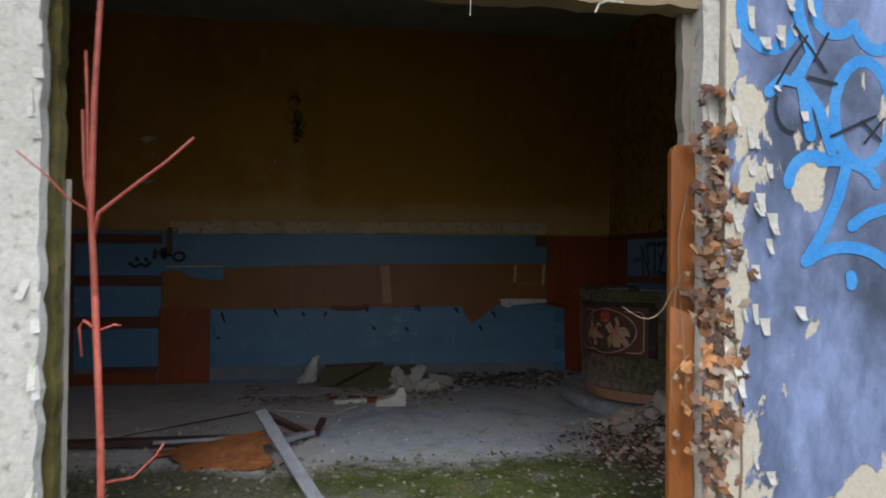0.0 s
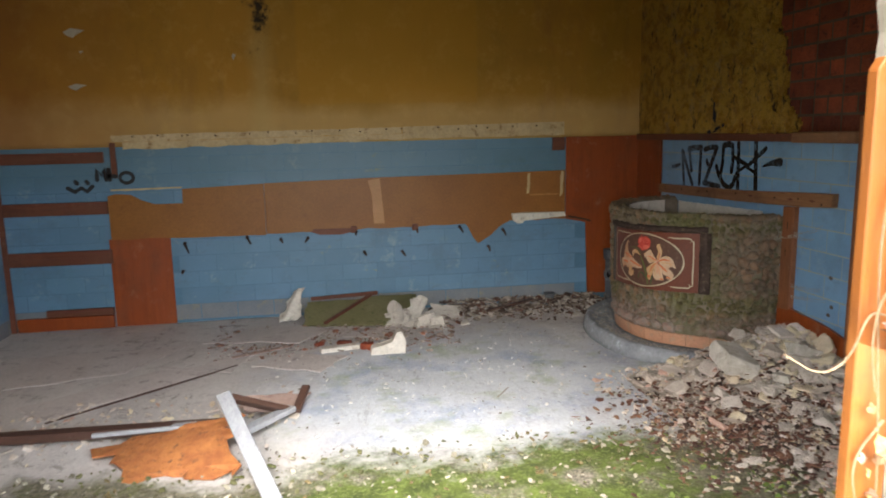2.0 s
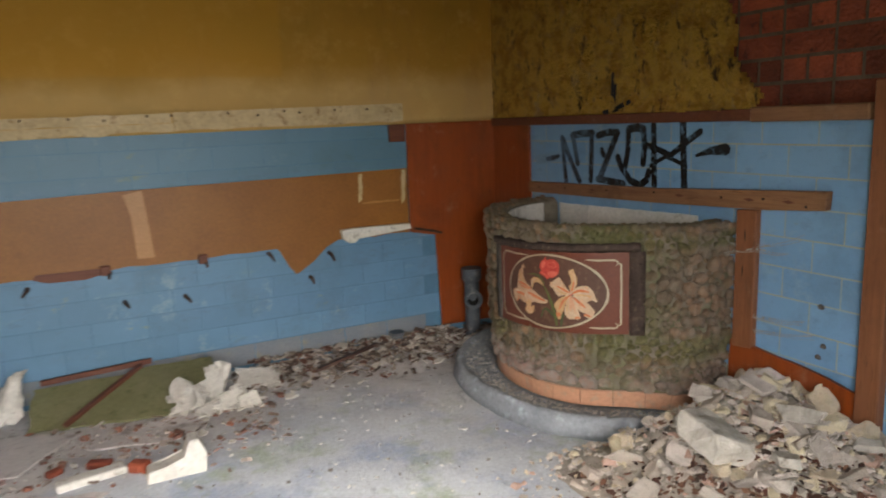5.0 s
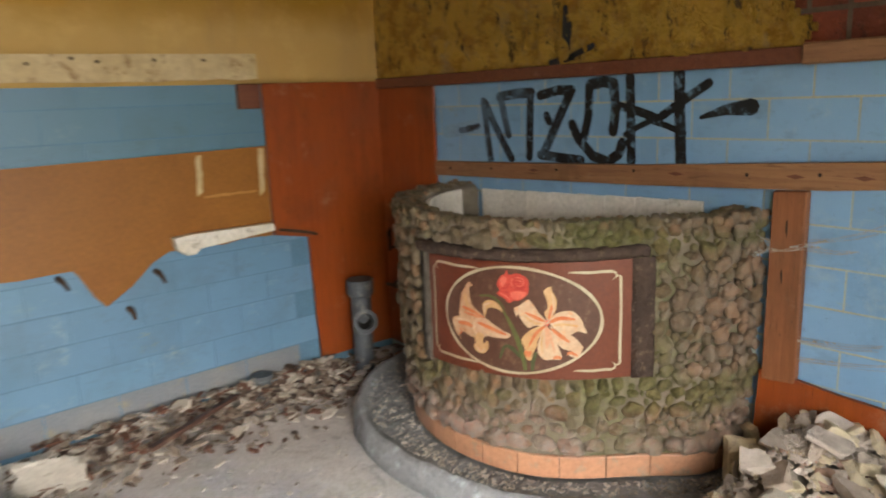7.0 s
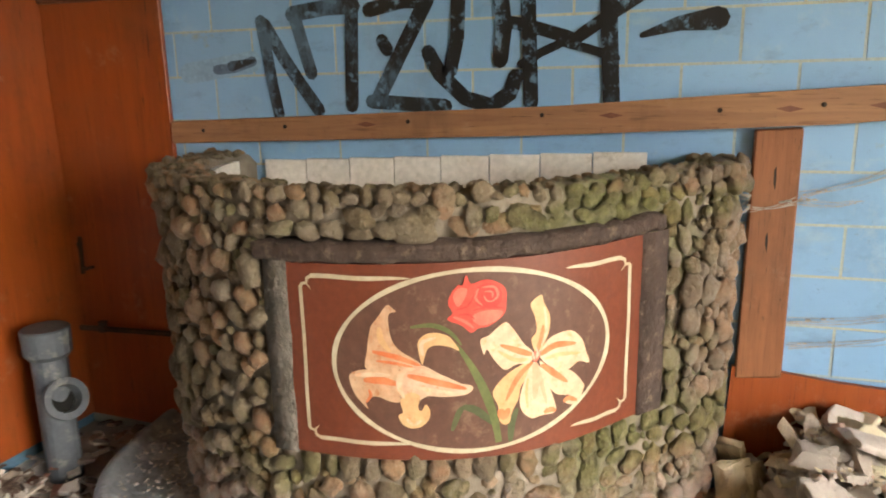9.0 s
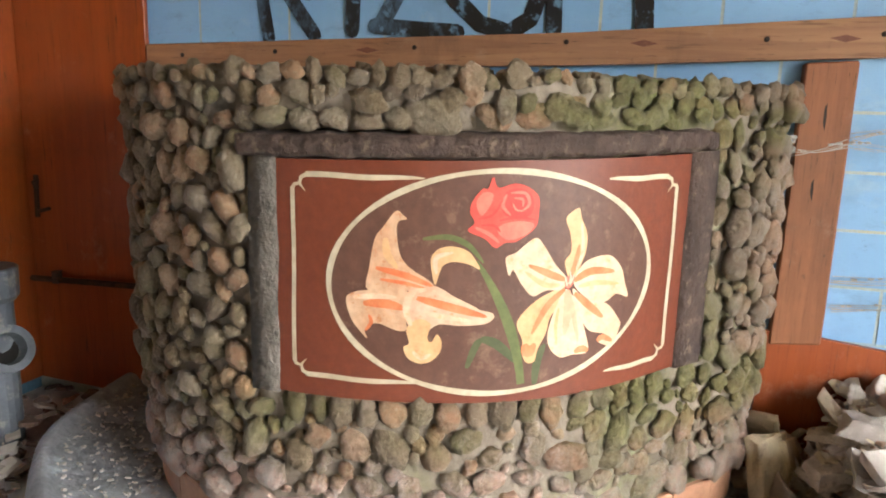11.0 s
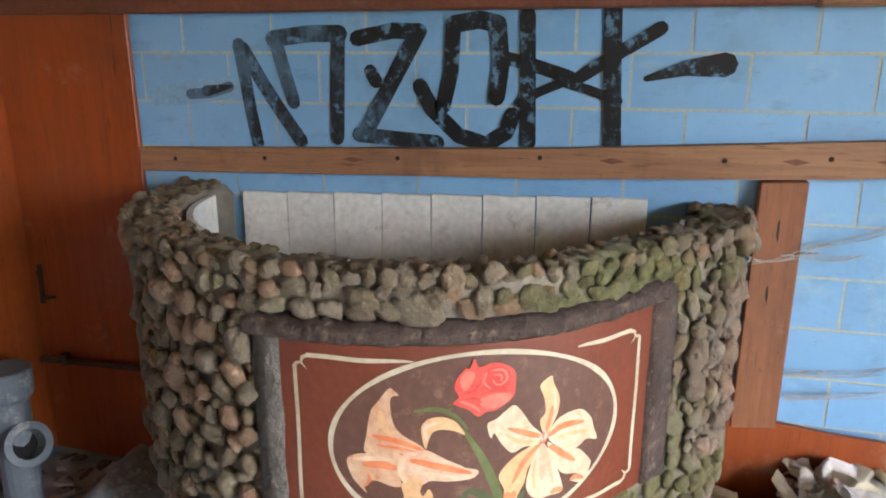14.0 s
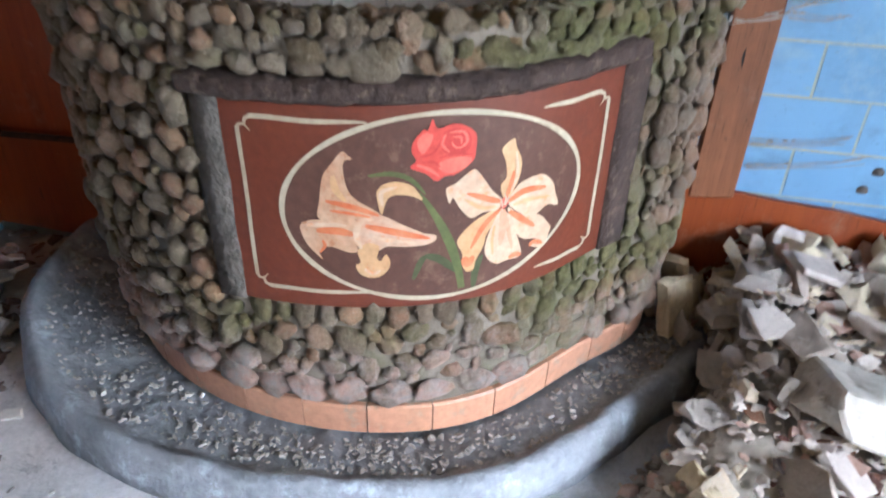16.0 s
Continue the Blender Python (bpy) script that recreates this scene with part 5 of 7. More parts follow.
def facade_paint():
    k = Mat("peeling_slate_blue_paint", 0.6)
    n1, n2 = k.noise(1.6, 6, 0.65), k.noise(60, 5, 0.7)
    blue = k.mix(k.ramp(k.noise(5, 6, 0.7, (1, 1, 0.4)), 0.35, 0.68), "#5a6480", "#97a5cc")
    blue = k.mix(k.ramp(k.noise(2.3, 5, 0.6), 0.45, 0.68, 0, 0.8), blue, "#3d4350")
    cream = k.mix(k.ramp(n2, 0.35, 0.65), "#c9bda6", "#d9cfbb")
    x, z = k.axis(0), k.axis(2)
    peel = k.noise(3.4, 7, 0.62, (1.6, 1, 0.75), 0.4)
    near = k.ramp(x, 2.3, 2.5, 0.10, -0.015)
    low = k.ramp(z, 0.25, 0.62, 0.3, 0.0)
    mask = k.math("ADD", k.math("ADD", peel, near), low)
    m = k.ramp(mask, 0.575, 0.59)
    return k.done(k.mix(m, blue, cream), k.math("ADD", k.math("MULTIPLY", m, -2.0), k.math("MULTIPLY", n2, 0.5)), 0.6, 0.004)


FACADE = facade_paint()
SPRAY_BLUE = plain("light_blue_spray", "#3f93dd", "#5aa6e6", 6, 0.6, 0.05, 0.001)
SPRAY_BLACK = plain("black_spray", "#17181a", "#26282b", 10, 0.45, 0.05, 0.001)


def black_marker():
    """Spray that thins out over the joints and chips of the wall."""
    k = Mat("worn_black_spray", 0.4)
    n = k.noise(22, 6, 0.7)
    x = k.mix(k.ramp(n, 0.54, 0.62, 0, 0.85), "#101214", "#5c7c94")
    thin = k.math("ADD", k.noise(6, 6, 0.75, (1, 1, 0.6)), k.ramp(k.axis(1), 5.6, 6.3, -0.04, 0.035))
    x = k.mix(k.ramp(thin, 0.52, 0.64, 0, 0.8), x, "#4a6274")
    return k.done(x, n, 0.1, 0.002)


WORN_BLACK = black_marker()


def outside():
    bm = bmesh.new()
    s = 900
    vs = [bm.verts.new(p) for p in ((-s, -s, -0.22), (s, -s, -0.22), (s, s, -0.22), (-s, s, -0.22))]
    bm.faces.new(vs)
    tagged(new("ground", mesh_of(bm, "ground", GROUND)), "leaf-strewn ground outside the house", "ground", kind="structure")
    bm = bmesh.new()
    box(bm, 0.02, 2.305, 2.30, 2.40, -0.25, -0.004)
    solid("threshold", bm, CONCRETE, "worn grey concrete threshold of the doorway", "threshold", kind="structure", bevel=0.01)
    for x0, x1 in ((2.305, 4.2), (LEFT - 0.37, 0.02)):
        bm = bmesh.new()
        box(bm, x0, x1, 2.436, 2.452, -0.3, 3.6)
        part("painted_facing", bm, FACADE, WALL_S, "peeling slate-blue paint over cream plaster")
    r = random.Random(17)
    # curled flakes of paint along the torn edges
    for i in range(30):
        x = 2.33 + abs(r.gauss(0, 0.16))
        z = r.uniform(0.45, 2.2)
        bm = bmesh.new()
        w, h, c = r.uniform(0.008, 0.022), r.uniform(0.025, 0.08), r.uniform(0.008, 0.03)
        rows = []
        for k in range(5):
            t = k / 4
            y = 2.434 - c * t * t
            rows.append([bm.verts.new((x - w * (1 - 0.6 * t) + r.uniform(-.003, .003), y, z - h * t)), bm.verts.new((x + w * (1 - 0.4 * t), y, z - h * t)),
                         bm.verts.new((x + w * (1 - 0.4 * t), y + 0.0015, z - h * t)), bm.verts.new((x - w * (1 - 0.6 * t), y + 0.0015, z - h * t))])
        for p, q in zip(rows, rows[1:]):
            for k in range(4):
                bm.faces.new((p[k], p[(k + 1) % 4], q[(k + 1) % 4], q[k]))
        bm.faces.new(rows[0])
        bm.faces.new(rows[-1][::-1])
        part("paint_flake", bm, WHITE_FLAKE, WALL_S)


def ribbon(bm, pts, width, place, taper=False):
    rows = []
    for i, p in enumerate(pts):
        p = Vector(p)
        d = Vector(pts[min(i + 1, len(pts) - 1)]) - Vector(pts[max(i - 1, 0)])
        side = Vector((-d.y, d.x)).normalized()
        w = width * (1.0 if not taper else (0.25 + 0.75 * i / (len(pts) - 1)))
        rows.append([bm.verts.new(place(p + side * w / 2)), bm.verts.new(place(p - side * w / 2))])
    for p, q in zip(rows, rows[1:]):
        bm.faces.new((p[0], q[0], q[1], p[1]))
    for p, sgn in ((rows[0], -1), (rows[-1], 1)):
        mid = (p[0].co + p[1].co) / 2
        a = p[0].co - mid
        q = rows[1] if sgn < 0 else rows[-2]
        d = (mid - (q[0].co + q[1].co) / 2).normalized() * a.length
        fan = [bm.verts.new(mid + a * math.cos(t) + d * math.sin(t)) for t in (math.pi / 4, math.pi / 2, 3 * math.pi / 4)]
        bm.faces.new([p[0], *fan, p[1]])


def facade_tag():
    """Light blue and black spray on the front wall, as loops and strokes; px, py on a sheet 0.965 m to 480 units."""
    def at(px, py):
        return (2.305 + (px - 1280) * 0.00215, 1.35 - (py - 400) * 0.00193)

    def arc(cx, cy, rx, ry, t0, t1, n=16):
        return [at(cx + rx * math.cos(radians(t0 + (t1 - t0) * i / n)), cy + ry * math.sin(radians(t0 + (t1 - t0) * i / n))) for i in range(n + 1)]

    tag = thing("facade_graffiti", (2.6, 2.43, 1.2), "light blue spray-painted loops on the front wall", "graffiti")
    strokes = [arc(1520, 195, 52, 95, 0, 345), arc(1355, 20, 50, 68, -40, 200), arc(1470, 15, 36, 40, 200, 30), arc(1545, 20, 40, 60, 150, -20),
               arc(1430, 330, 42, 55, 185, 300), arc(1470, 330, 75, 48, 250, 350), [at(1490, 292), at(1475, 350), at(1450, 410), at(1418, 465)], arc(1490, 520, 95, 82, 225, 320),
               [at(1500, 400), at(1525, 380), at(1568, 364), at(1600, 358)], [at(1498, 490), at(1500, 500), at(1499, 505)], [at(1352, 165), at(1375, 140), at(1410, 150), at(1425, 240)],
               [at(1400, 135), at(1440, 190), at(1462, 265)], [at(1400, 15), at(1425, 90), at(1400, 140)]]
    for i, s in enumerate(strokes):
        bm = bmesh.new()
        ribbon(bm, s, 0.042, lambda p, i=i: Vector((p.x, 2.4345 - 0.0004 * i, p.y)))
        part("spray_stroke", bm, SPRAY_BLUE, tag)
    for i, s in enumerate(([at(1365, 150), at(1390, 105), at(1418, 62)], [at(1395, 45), at(1425, 85), at(1452, 125)], [at(1455, 55), at(1430, 105)], arc(1395, 190, 32, 45, 90, 200), [at(1420, 135), at(1470, 145)],
              [at(1515, 210), at(1550, 245)], [at(1555, 205), at(1520, 250)], [at(1460, 240), at(1540, 200)])):
        bm = bmesh.new()
        ribbon(bm, s, 0.010, lambda p, i=i: Vector((p.x, 2.4287 - 0.0004 * i, p.y)))
        part("black_stroke", bm, SPRAY_BLACK, tag)


outside()
facade_tag()

ORANGE_WOOD = wood("orange_door_wood", "#8a4f22", "#985c28", "z", 0.5, "#a05a24", scale=0.7)
GREY_WOOD = wood("bare_grey_wood", "#8f8578", "#a39a8c", "z", 0.8, "#5e554a")
MOSSY = plain("mossy_rotten_wood", "#4d4422", "#6b6330", 8, 0.9, 0.6, 0.008, 40, c="#3a3018")


def entrance():
    d = thing("door_2", (1.2, 2.5, 0.0), "wide doorway with rotten flaking frame and no leaves", "doorway", kind="structure")
    bm = bmesh.new()
    prism(bm, [(2.145, -0.01), (2.15, 1.60), (2.165, 1.625), (2.236, 1.628), (2.24, -0.01)], "y", 2.515, 2.545)
    part("frame_board", bm, ORANGE_WOOD, d, "bare orange board of the door frame", bevel=0.003)
    r = random.Random(4)
    bm = bmesh.new()
    prism(bm, ragged((2.222, -0.01), (2.208, 2.10), 40, 0.006, r) + [(2.245, 2.10), (2.245, -0.01)], "y", 2.55, 2.60)
    part("frame_post", bm, GREY_WOOD, d, "splintered grey inner post")
    bm = bmesh.new()
    prism(bm, ragged((2.243, -0.01), (2.238, 2.12), 30, 0.004, r) + ragged((2.30, 2.12), (2.303, -0.01), 30, 0.003, r), "y", 2.47, 2.55)
    part("frame_casing", bm, WHITE_FLAKE, d, "flaking white casing")
    bm = bmesh.new()
    box(bm, 2.247, 2.304, 2.602, 2.62, -0.01, 2.12)
    part("frame_lining", bm, MOSSY, d)
    bm = bmesh.new()
    prism(bm, ragged((0.02, 2.095), (2.30, 2.105), 40, 0.008, r) + [(2.30, 2.188), (0.02, 2.188)], "y", 2.50, 2.60)
    part("frame_head", bm, wood("rotten_head_wood", "#8d7a5c", "#a08d6d", "x", 0.8, "#5a4a34"), d, "rotten wooden frame head")
    bm = bmesh.new()
    prism(bm, ragged((0.022, -0.01), (0.022, 2.09), 8, 0.002, r) + ragged((0.142, 2.09), (0.14, -0.01), 40, 0.007, r), "y", 2.44, 2.50)
    part("frame_casing", bm, WHITE_FLAKE, d, "flaking white casing")
    bm = bmesh.new()
    prism(bm, [(0.03, -0.01), (0.03, 2.09)] + ragged((0.165, 2.09), (0.16, -0.01), 40, 0.008, r), "y", 2.52, 2.58)
    part("frame_post", bm, MOSSY, d, "mossy rotten post")
    for i in range(14):
        z = r.uniform(0.3, 2.0)
        bm = bmesh.new()
        w, h = r.uniform(0.012, 0.03), r.uniform(0.03, 0.10)
        m = Matrix.Translation((r.uniform(0.10, 0.145), 2.432, z)) @ Euler((r.uniform(-.5, .1), r.uniform(-.3, .3), r.uniform(-.6, .6))).to_matrix().to_4x4()
        box(bm, -w / 2, w / 2, -0.001, 0.001, -h / 2, h / 2, m)
        part("paint_flake", bm, WHITE_FLAKE, d)
    bm = bmesh.new()
    tube(bm, [(0.142, 2.64, -0.002), (0.143, 2.645, 0.7), (0.146, 2.65, 1.47)], [0.016, 0.015, 0.014], 6)
    solid("leaning_stick", bm, GREY_WOOD, "pale bare stick standing beside the door frame", "stick")


entrance()
for pts, rad in (([(1.96, 2.49, 2.10), (1.90, 2.485, 2.10), (1.87, 2.48, 2.085), (1.855, 2.478, 2.055)], 0.004), ([(1.43, 2.49, 2.11), (1.432, 2.488, 2.06), (1.43, 2.486, 2.02)], 0.0015), ([(0.16, 2.47, 2.10), (0.175, 2.465, 2.03), (0.20, 2.46, 2.0), (0.215, 2.46, 2.03), (0.21, 2.465, 2.10)], 0.007)):
    bm = bmesh.new()
    tube(bm, pts, rad, 5)
    solid("peeled_strip", bm, WHITE_FLAKE, "pale peeled strip hanging from the frame head", "strip", "strips on the frame head")

# ---- dead ivy on the frame, and the sapling before the door ----
DEAD_LEAF = stone_material("dead_ivy_leaf", ["#7d5c48", "#966f50", "#6e4f40", "#a8907a", "#946442", "#b07a4a", "#5e4a40", "#a08a78"], 0.8)
VINE = plain("dry_vine", "#806c52", "#978064", 20, 0.8)


def leaf_mesh(seed):
    r = random.Random(seed)
    bm = bmesh.new()
    out = [(0, -0.5), (0.42, -0.3), (0.5, 0.05), (0.25, 0.12), (0.18, 0.55), (0, 0.35), (-0.2, 0.5), (-0.26, 0.1), (-0.5, 0.0), (-0.4, -0.34)]
    c = bm.verts.new((0, 0, 0.12))
    rim = [bm.verts.new((x * r.uniform(0.8, 1.1), y * r.uniform(0.8, 1.1), r.uniform(-0.28, 0.14))) for x, y in out]
    for i in range(len(rim)):
        bm.faces.new((c, rim[i], rim[(i + 1) % len(rim)]))
    return mesh_of(bm, "leaf", DEAD_LEAF)


def dead_ivy():
    ivy = thing("dead_ivy", (2.28, 2.45, 0.0), "dead brown ivy climbing the white door casing", "ivy")
    r = random.Random(31)
    for k in range(5):
        x = 2.26 + k * 0.022
        pts = [(x + 0.02 * math.sin(i * 0.9 + k), 2.462 - 0.03 * (k == 4), -0.2 + i * 0.18) for i in range(12 - k)]
        bm = bmesh.new()
        tube(bm, pts, [0.006 - 0.0004 * i for i in range(len(pts))], 5)
        part("vine_stem", bm, VINE, ivy)
    for pts in ([(2.20, 2.50, 1.12), (2.14, 2.48, 1.14), (2.10, 2.47, 1.05), (2.03, 2.46, 1.02), (1.95, 2.46, 1.07)], [(2.24, 2.48, 1.16), (2.17, 2.47, 1.2), (2.13, 2.46, 1.1), (2.15, 2.46, 0.98)],
                [(2.2, 2.5, 1.45), (2.16, 2.49, 1.3), (2.17, 2.49, 1.1), (2.19, 2.49, 0.9), (2.2, 2.49, 0.7)], [(2.21, 2.5, 0.9), (2.13, 2.49, 0.82), (2.16, 2.49, 0.7)]):
        for _ in range(3):
            pts = [pts[0]] + [tuple(Vector(p).lerp(Vector(q), t)) for p, q in zip(pts, pts[1:]) for t in (0.25, 0.75)] + [pts[-1]]
        bm = bmesh.new()
        tube(bm, pts, [0.0026 - 0.0014 * i / len(pts) for i in range(len(pts))], 5)
        part("vine_stem", bm, VINE, ivy)
    meshes = [leaf_mesh(i) for i in range(6)]
    for _ in range(291):
        z = min(1.8, max(-0.15, r.gauss(0.95, 0.42)))
        x = r.gauss(2.272, 0.046) + (0.05 if z < 0.75 and r.random() < 0.4 else 0)
        s = r.uniform(0.034, 0.066)
        ob = new("leaf", meshes[r.randrange(6)])
        ob.parent = ivy
        ob.matrix_basis = Matrix.Translation(Vector((x, 2.455 - r.uniform(0.0, 0.035), z)) - ivy.location) @ Euler((1.4 + r.uniform(-0.7, 0.7), r.uniform(-0.6, 0.6), r.uniform(-0.9, 0.9))).to_matrix().to_4x4() @ Matrix.Rotation(r.uniform(0, 6.3), 4, "Z") @ Matrix.Scale(s, 4)
    for _ in range(9):
        ob = new("leaf", meshes[r.randrange(6)])
        ob.parent = ivy
        ob.matrix_basis = Matrix.Translation(Vector((r.uniform(2.15, 2.2), 2.49, r.uniform(0.5, 0.95))) - ivy.location) @ Euler((1.4, r.uniform(-0.6, 0.6), r.uniform(-0.9, 0.9))).to_matrix().to_4x4() @ Matrix.Scale(0.026, 4)


BARK = plain("red_sapling_bark", "#a3493a", "#b5604c", 14, 0.5, 0.2, 0.002, 80, c="#7d3a2c")


def sapling():
    t = thing("sapling", (0.465, 2.0, -0.22), "leafless red-barked sapling growing before the doorway", "sapling")
    bm = bmesh.new()
    tube(bm, [(0.47, 2.0, -0.225), (0.466, 2.0, 0.3), (0.455, 2.0, 0.8), (0.436, 2.0, 1.2), (0.428, 2.0, 1.33), (0.432, 2.0, 1.6), (0.446, 2.0, 1.9), (0.455, 2.0, 2.3)], [0.011, 0.010, 0.0085, 0.0078, 0.0075, 0.007, 0.006, 0.004], 8)
    part("trunk", bm, BARK, t, smooth=True)
    for pts, w in (([(0.432, 2.0, 1.26), (0.445, 2.0, 1.33), (0.54, 2.0, 1.41), (0.60, 1.99, 1.455), (0.662, 1.99, 1.515)], 0.006), ([(0.432, 2.0, 1.33), (0.38, 2.0, 1.36), (0.33, 1.98, 1.42), (0.27, 1.98, 1.47)], 0.0035),
                   ([(0.43, 2.0, 1.27), (0.415, 2.02, 1.38), (0.41, 2.02, 1.6), (0.405, 2.02, 1.72)], 0.005), ([(0.43, 2.0, 1.30), (0.402, 2.03, 1.42), (0.396, 2.03, 1.58)], 0.004),
                   ([(0.447, 2.0, 1.05), (0.415, 2.0, 1.075), (0.405, 2.0, 1.06), (0.412, 2.0, 0.99)], 0.0035), ([(0.447, 2.0, 1.05), (0.485, 2.0, 1.065), (0.497, 2.0, 1.062)], 0.003),
                   ([(0.463, 2.0, 0.69), (0.53, 2.0, 0.70), (0.58, 2.0, 0.75), (0.60, 2.0, 0.78)], 0.003)):
        bm = bmesh.new()
        tube(bm, pts, [w * (1 - 0.5 * i / len(pts)) for i in range(len(pts))], 6)
        part("branch", bm, BARK, t, smooth=True)


dead_ivy()
sapling()

# ---- the spray tag on the side wall ----
def side_tag():
    tag = thing("wall_graffiti", (RIGHT - 0.002, 5.85, 1.05), "black spray-painted tag on the blue side wall", "graffiti")
    X = RIGHT - 0.0035

    def stroke(pts, width=0.038, mat=WORN_BLACK, lift=0.0, taper=False, name="spray_stroke"):
        bm = bmesh.new()
        fine = []
        for p, q in zip(pts, pts[1:]):
            fine += [tuple(Vector(p).lerp(Vector(q), k / 4)) for k in range(4)]
        fine.append(pts[-1])
        ribbon(bm, fine, width, lambda p: Vector((X - lift, p.x, p.y)), taper)
        part(name, bm, mat, tag)

    haze = plain("faded_spray", "#7593ab", "#7f9fb8", 9, 0.6, c="#85a9c6")
    for k in (0, 2):
        stroke([(6.68 - 0.05 * k, 1.188 + 0.004 * k), (6.58 - 0.03 * k, 1.20), (6.46, 1.217)], 0.06 - 0.016 * k, haze if k < 2 else plain("thin_spray", "#46586a", "#5d7488", 14, 0.6, c="#7896ac"), -0.0012 + 0.0004 * k, name="spray_haze")
    stroke([(6.452, 1.219), (6.485, 1.213), (6.53, 1.205)], 0.030, taper=True)
    stroke([(6.425, 1.325), (6.412, 1.24), (6.40, 1.15), (6.386, 1.068)], 0.036)
    stroke([(6.412, 1.315), (6.36, 1.225), (6.31, 1.15), (6.258, 1.078)], 0.038, lift=0.0004)
    stroke([(6.275, 1.18), (6.295, 1.25), (6.318, 1.335)], 0.038, lift=0.0008)
    stroke([(6.325, 1.34), (6.22, 1.352), (6.14, 1.352)], 0.042, lift=0.0012)
    stroke([(6.145, 1.352), (6.15, 1.22), (6.155, 1.09)], 0.039, lift=0.0016)
    stroke([(6.095, 1.34), (6.0, 1.358), (5.93, 1.356)], 0.039, lift=0.0004)
    stroke([(5.935, 1.352), (6.0, 1.24), (6.08, 1.10)], 0.042, lift=0.0008)
    stroke([(6.095, 1.10), (5.99, 1.092), (5.885, 1.085)], 0.039, lift=0.0012)
    stroke([(6.06, 1.26), (6.045, 1.235)], 0.035, lift=0.0016)
    stroke([(5.93, 1.225), (5.90, 1.17), (5.83, 1.105), (5.76, 1.085), (5.71, 1.115), (5.695, 1.158)], 0.04, lift=0.0004)
    stroke([(5.845, 1.37), (5.85, 1.26), (5.87, 1.175), (5.895, 1.165), (5.915, 1.2)], 0.039, lift=0.0016)
    stroke([(5.845, 1.372), (5.78, 1.382), (5.735, 1.372)], 0.042, lift=0.002)
    stroke([(5.735, 1.372), (5.725, 1.28), (5.735, 1.20)], 0.042, lift=0.0024)
    stroke([(5.665, 1.392), (5.66, 1.24), (5.655, 1.09)], 0.039, lift=0.0008)
    stroke([(5.72, 1.295), (5.64, 1.275), (5.545, 1.245), (5.46, 1.30), (5.36, 1.36)], 0.032, lift=0.0028)
    stroke([(5.47, 1.42), (5.462, 1.25), (5.452, 1.085)], 0.042, lift=0.002)
    stroke([(5.68, 1.188), (5.63, 1.215), (5.575, 1.238), (5.51, 1.22), (5.445, 1.196)], 0.022, lift=0.0032)
    stroke([(5.385, 1.248), (5.30, 1.272), (5.215, 1.28)], 0.055, lift=0.0004, taper=True)
    # the small runs of black above the batten
    up = thing("upper_graffiti", (RIGHT - 0.03, 5.83, 1.47), "small black spray mark on the ochre plaster", "graffiti")
    for pts in ([(5.938, 1.66), (5.942, 1.58), (5.95, 1.475)], [(5.918, 1.60), (5.925, 1.54), (5.93, 1.49)], [(6.01, 1.464), (5.96, 1.47), (5.90, 1.478)], [(5.93, 1.475), (5.86, 1.498), (5.81, 1.512)]):
        bm = bmesh.new()
        ribbon(bm, pts, 0.024, lambda p: Vector((RIGHT - 0.034, p.x, p.y)))
        part("spray_stroke", bm, SPRAY_BLACK, up)
    left = thing("small_graffiti", (-0.65, BACK - 0.005, 1.1), "small black spray letters on the blue back wall", "graffiti")
    for pts in ([(-0.90, 1.13), (-0.85, 1.10), (-0.80, 1.13), (-0.76, 1.10), (-0.72, 1.14)], [(-0.84, 1.18), (-0.83, 1.165)], [(-0.76, 1.18), (-0.75, 1.165)],
                [(-0.68, 1.19), (-0.675, 1.27), (-0.645, 1.22), (-0.615, 1.27), (-0.60, 1.19)], [(-0.58, 1.27), (-0.575, 1.19)], [(-0.58, 1.22), (-0.53, 1.215)]):
        bm = bmesh.new()
        ribbon(bm, pts, 0.033, lambda p: Vector((p.x, BACK - 0.040 if p.x > -0.625 else BACK - 0.004, p.y)))
        part("spray_stroke", bm, SPRAY_BLACK, left)
    bm = bmesh.new()
    ribbon(bm, [(-0.46 + 0.05 * math.cos(t), 1.20 + 0.042 * math.sin(t)) for t in (i * 0.55 for i in range(12))], 0.028, lambda p: Vector((p.x, BACK - 0.004, p.y)))
    part("spray_stroke", bm, SPRAY_BLACK, left)


side_tag()

# ---- pegs, strips and pipes on and by the walls ----
RUST = plain("rusty_iron", "#2f241d", "#4a3527", 15, 0.8, 0.5, 0.003, 60, c="#6a4028", metal=0.2)
IRON_GREY = plain("grey_painted_pipe", "#474c52", "#565b60", 6, 0.6, 0.4, 0.004, 60, c="#83807a")


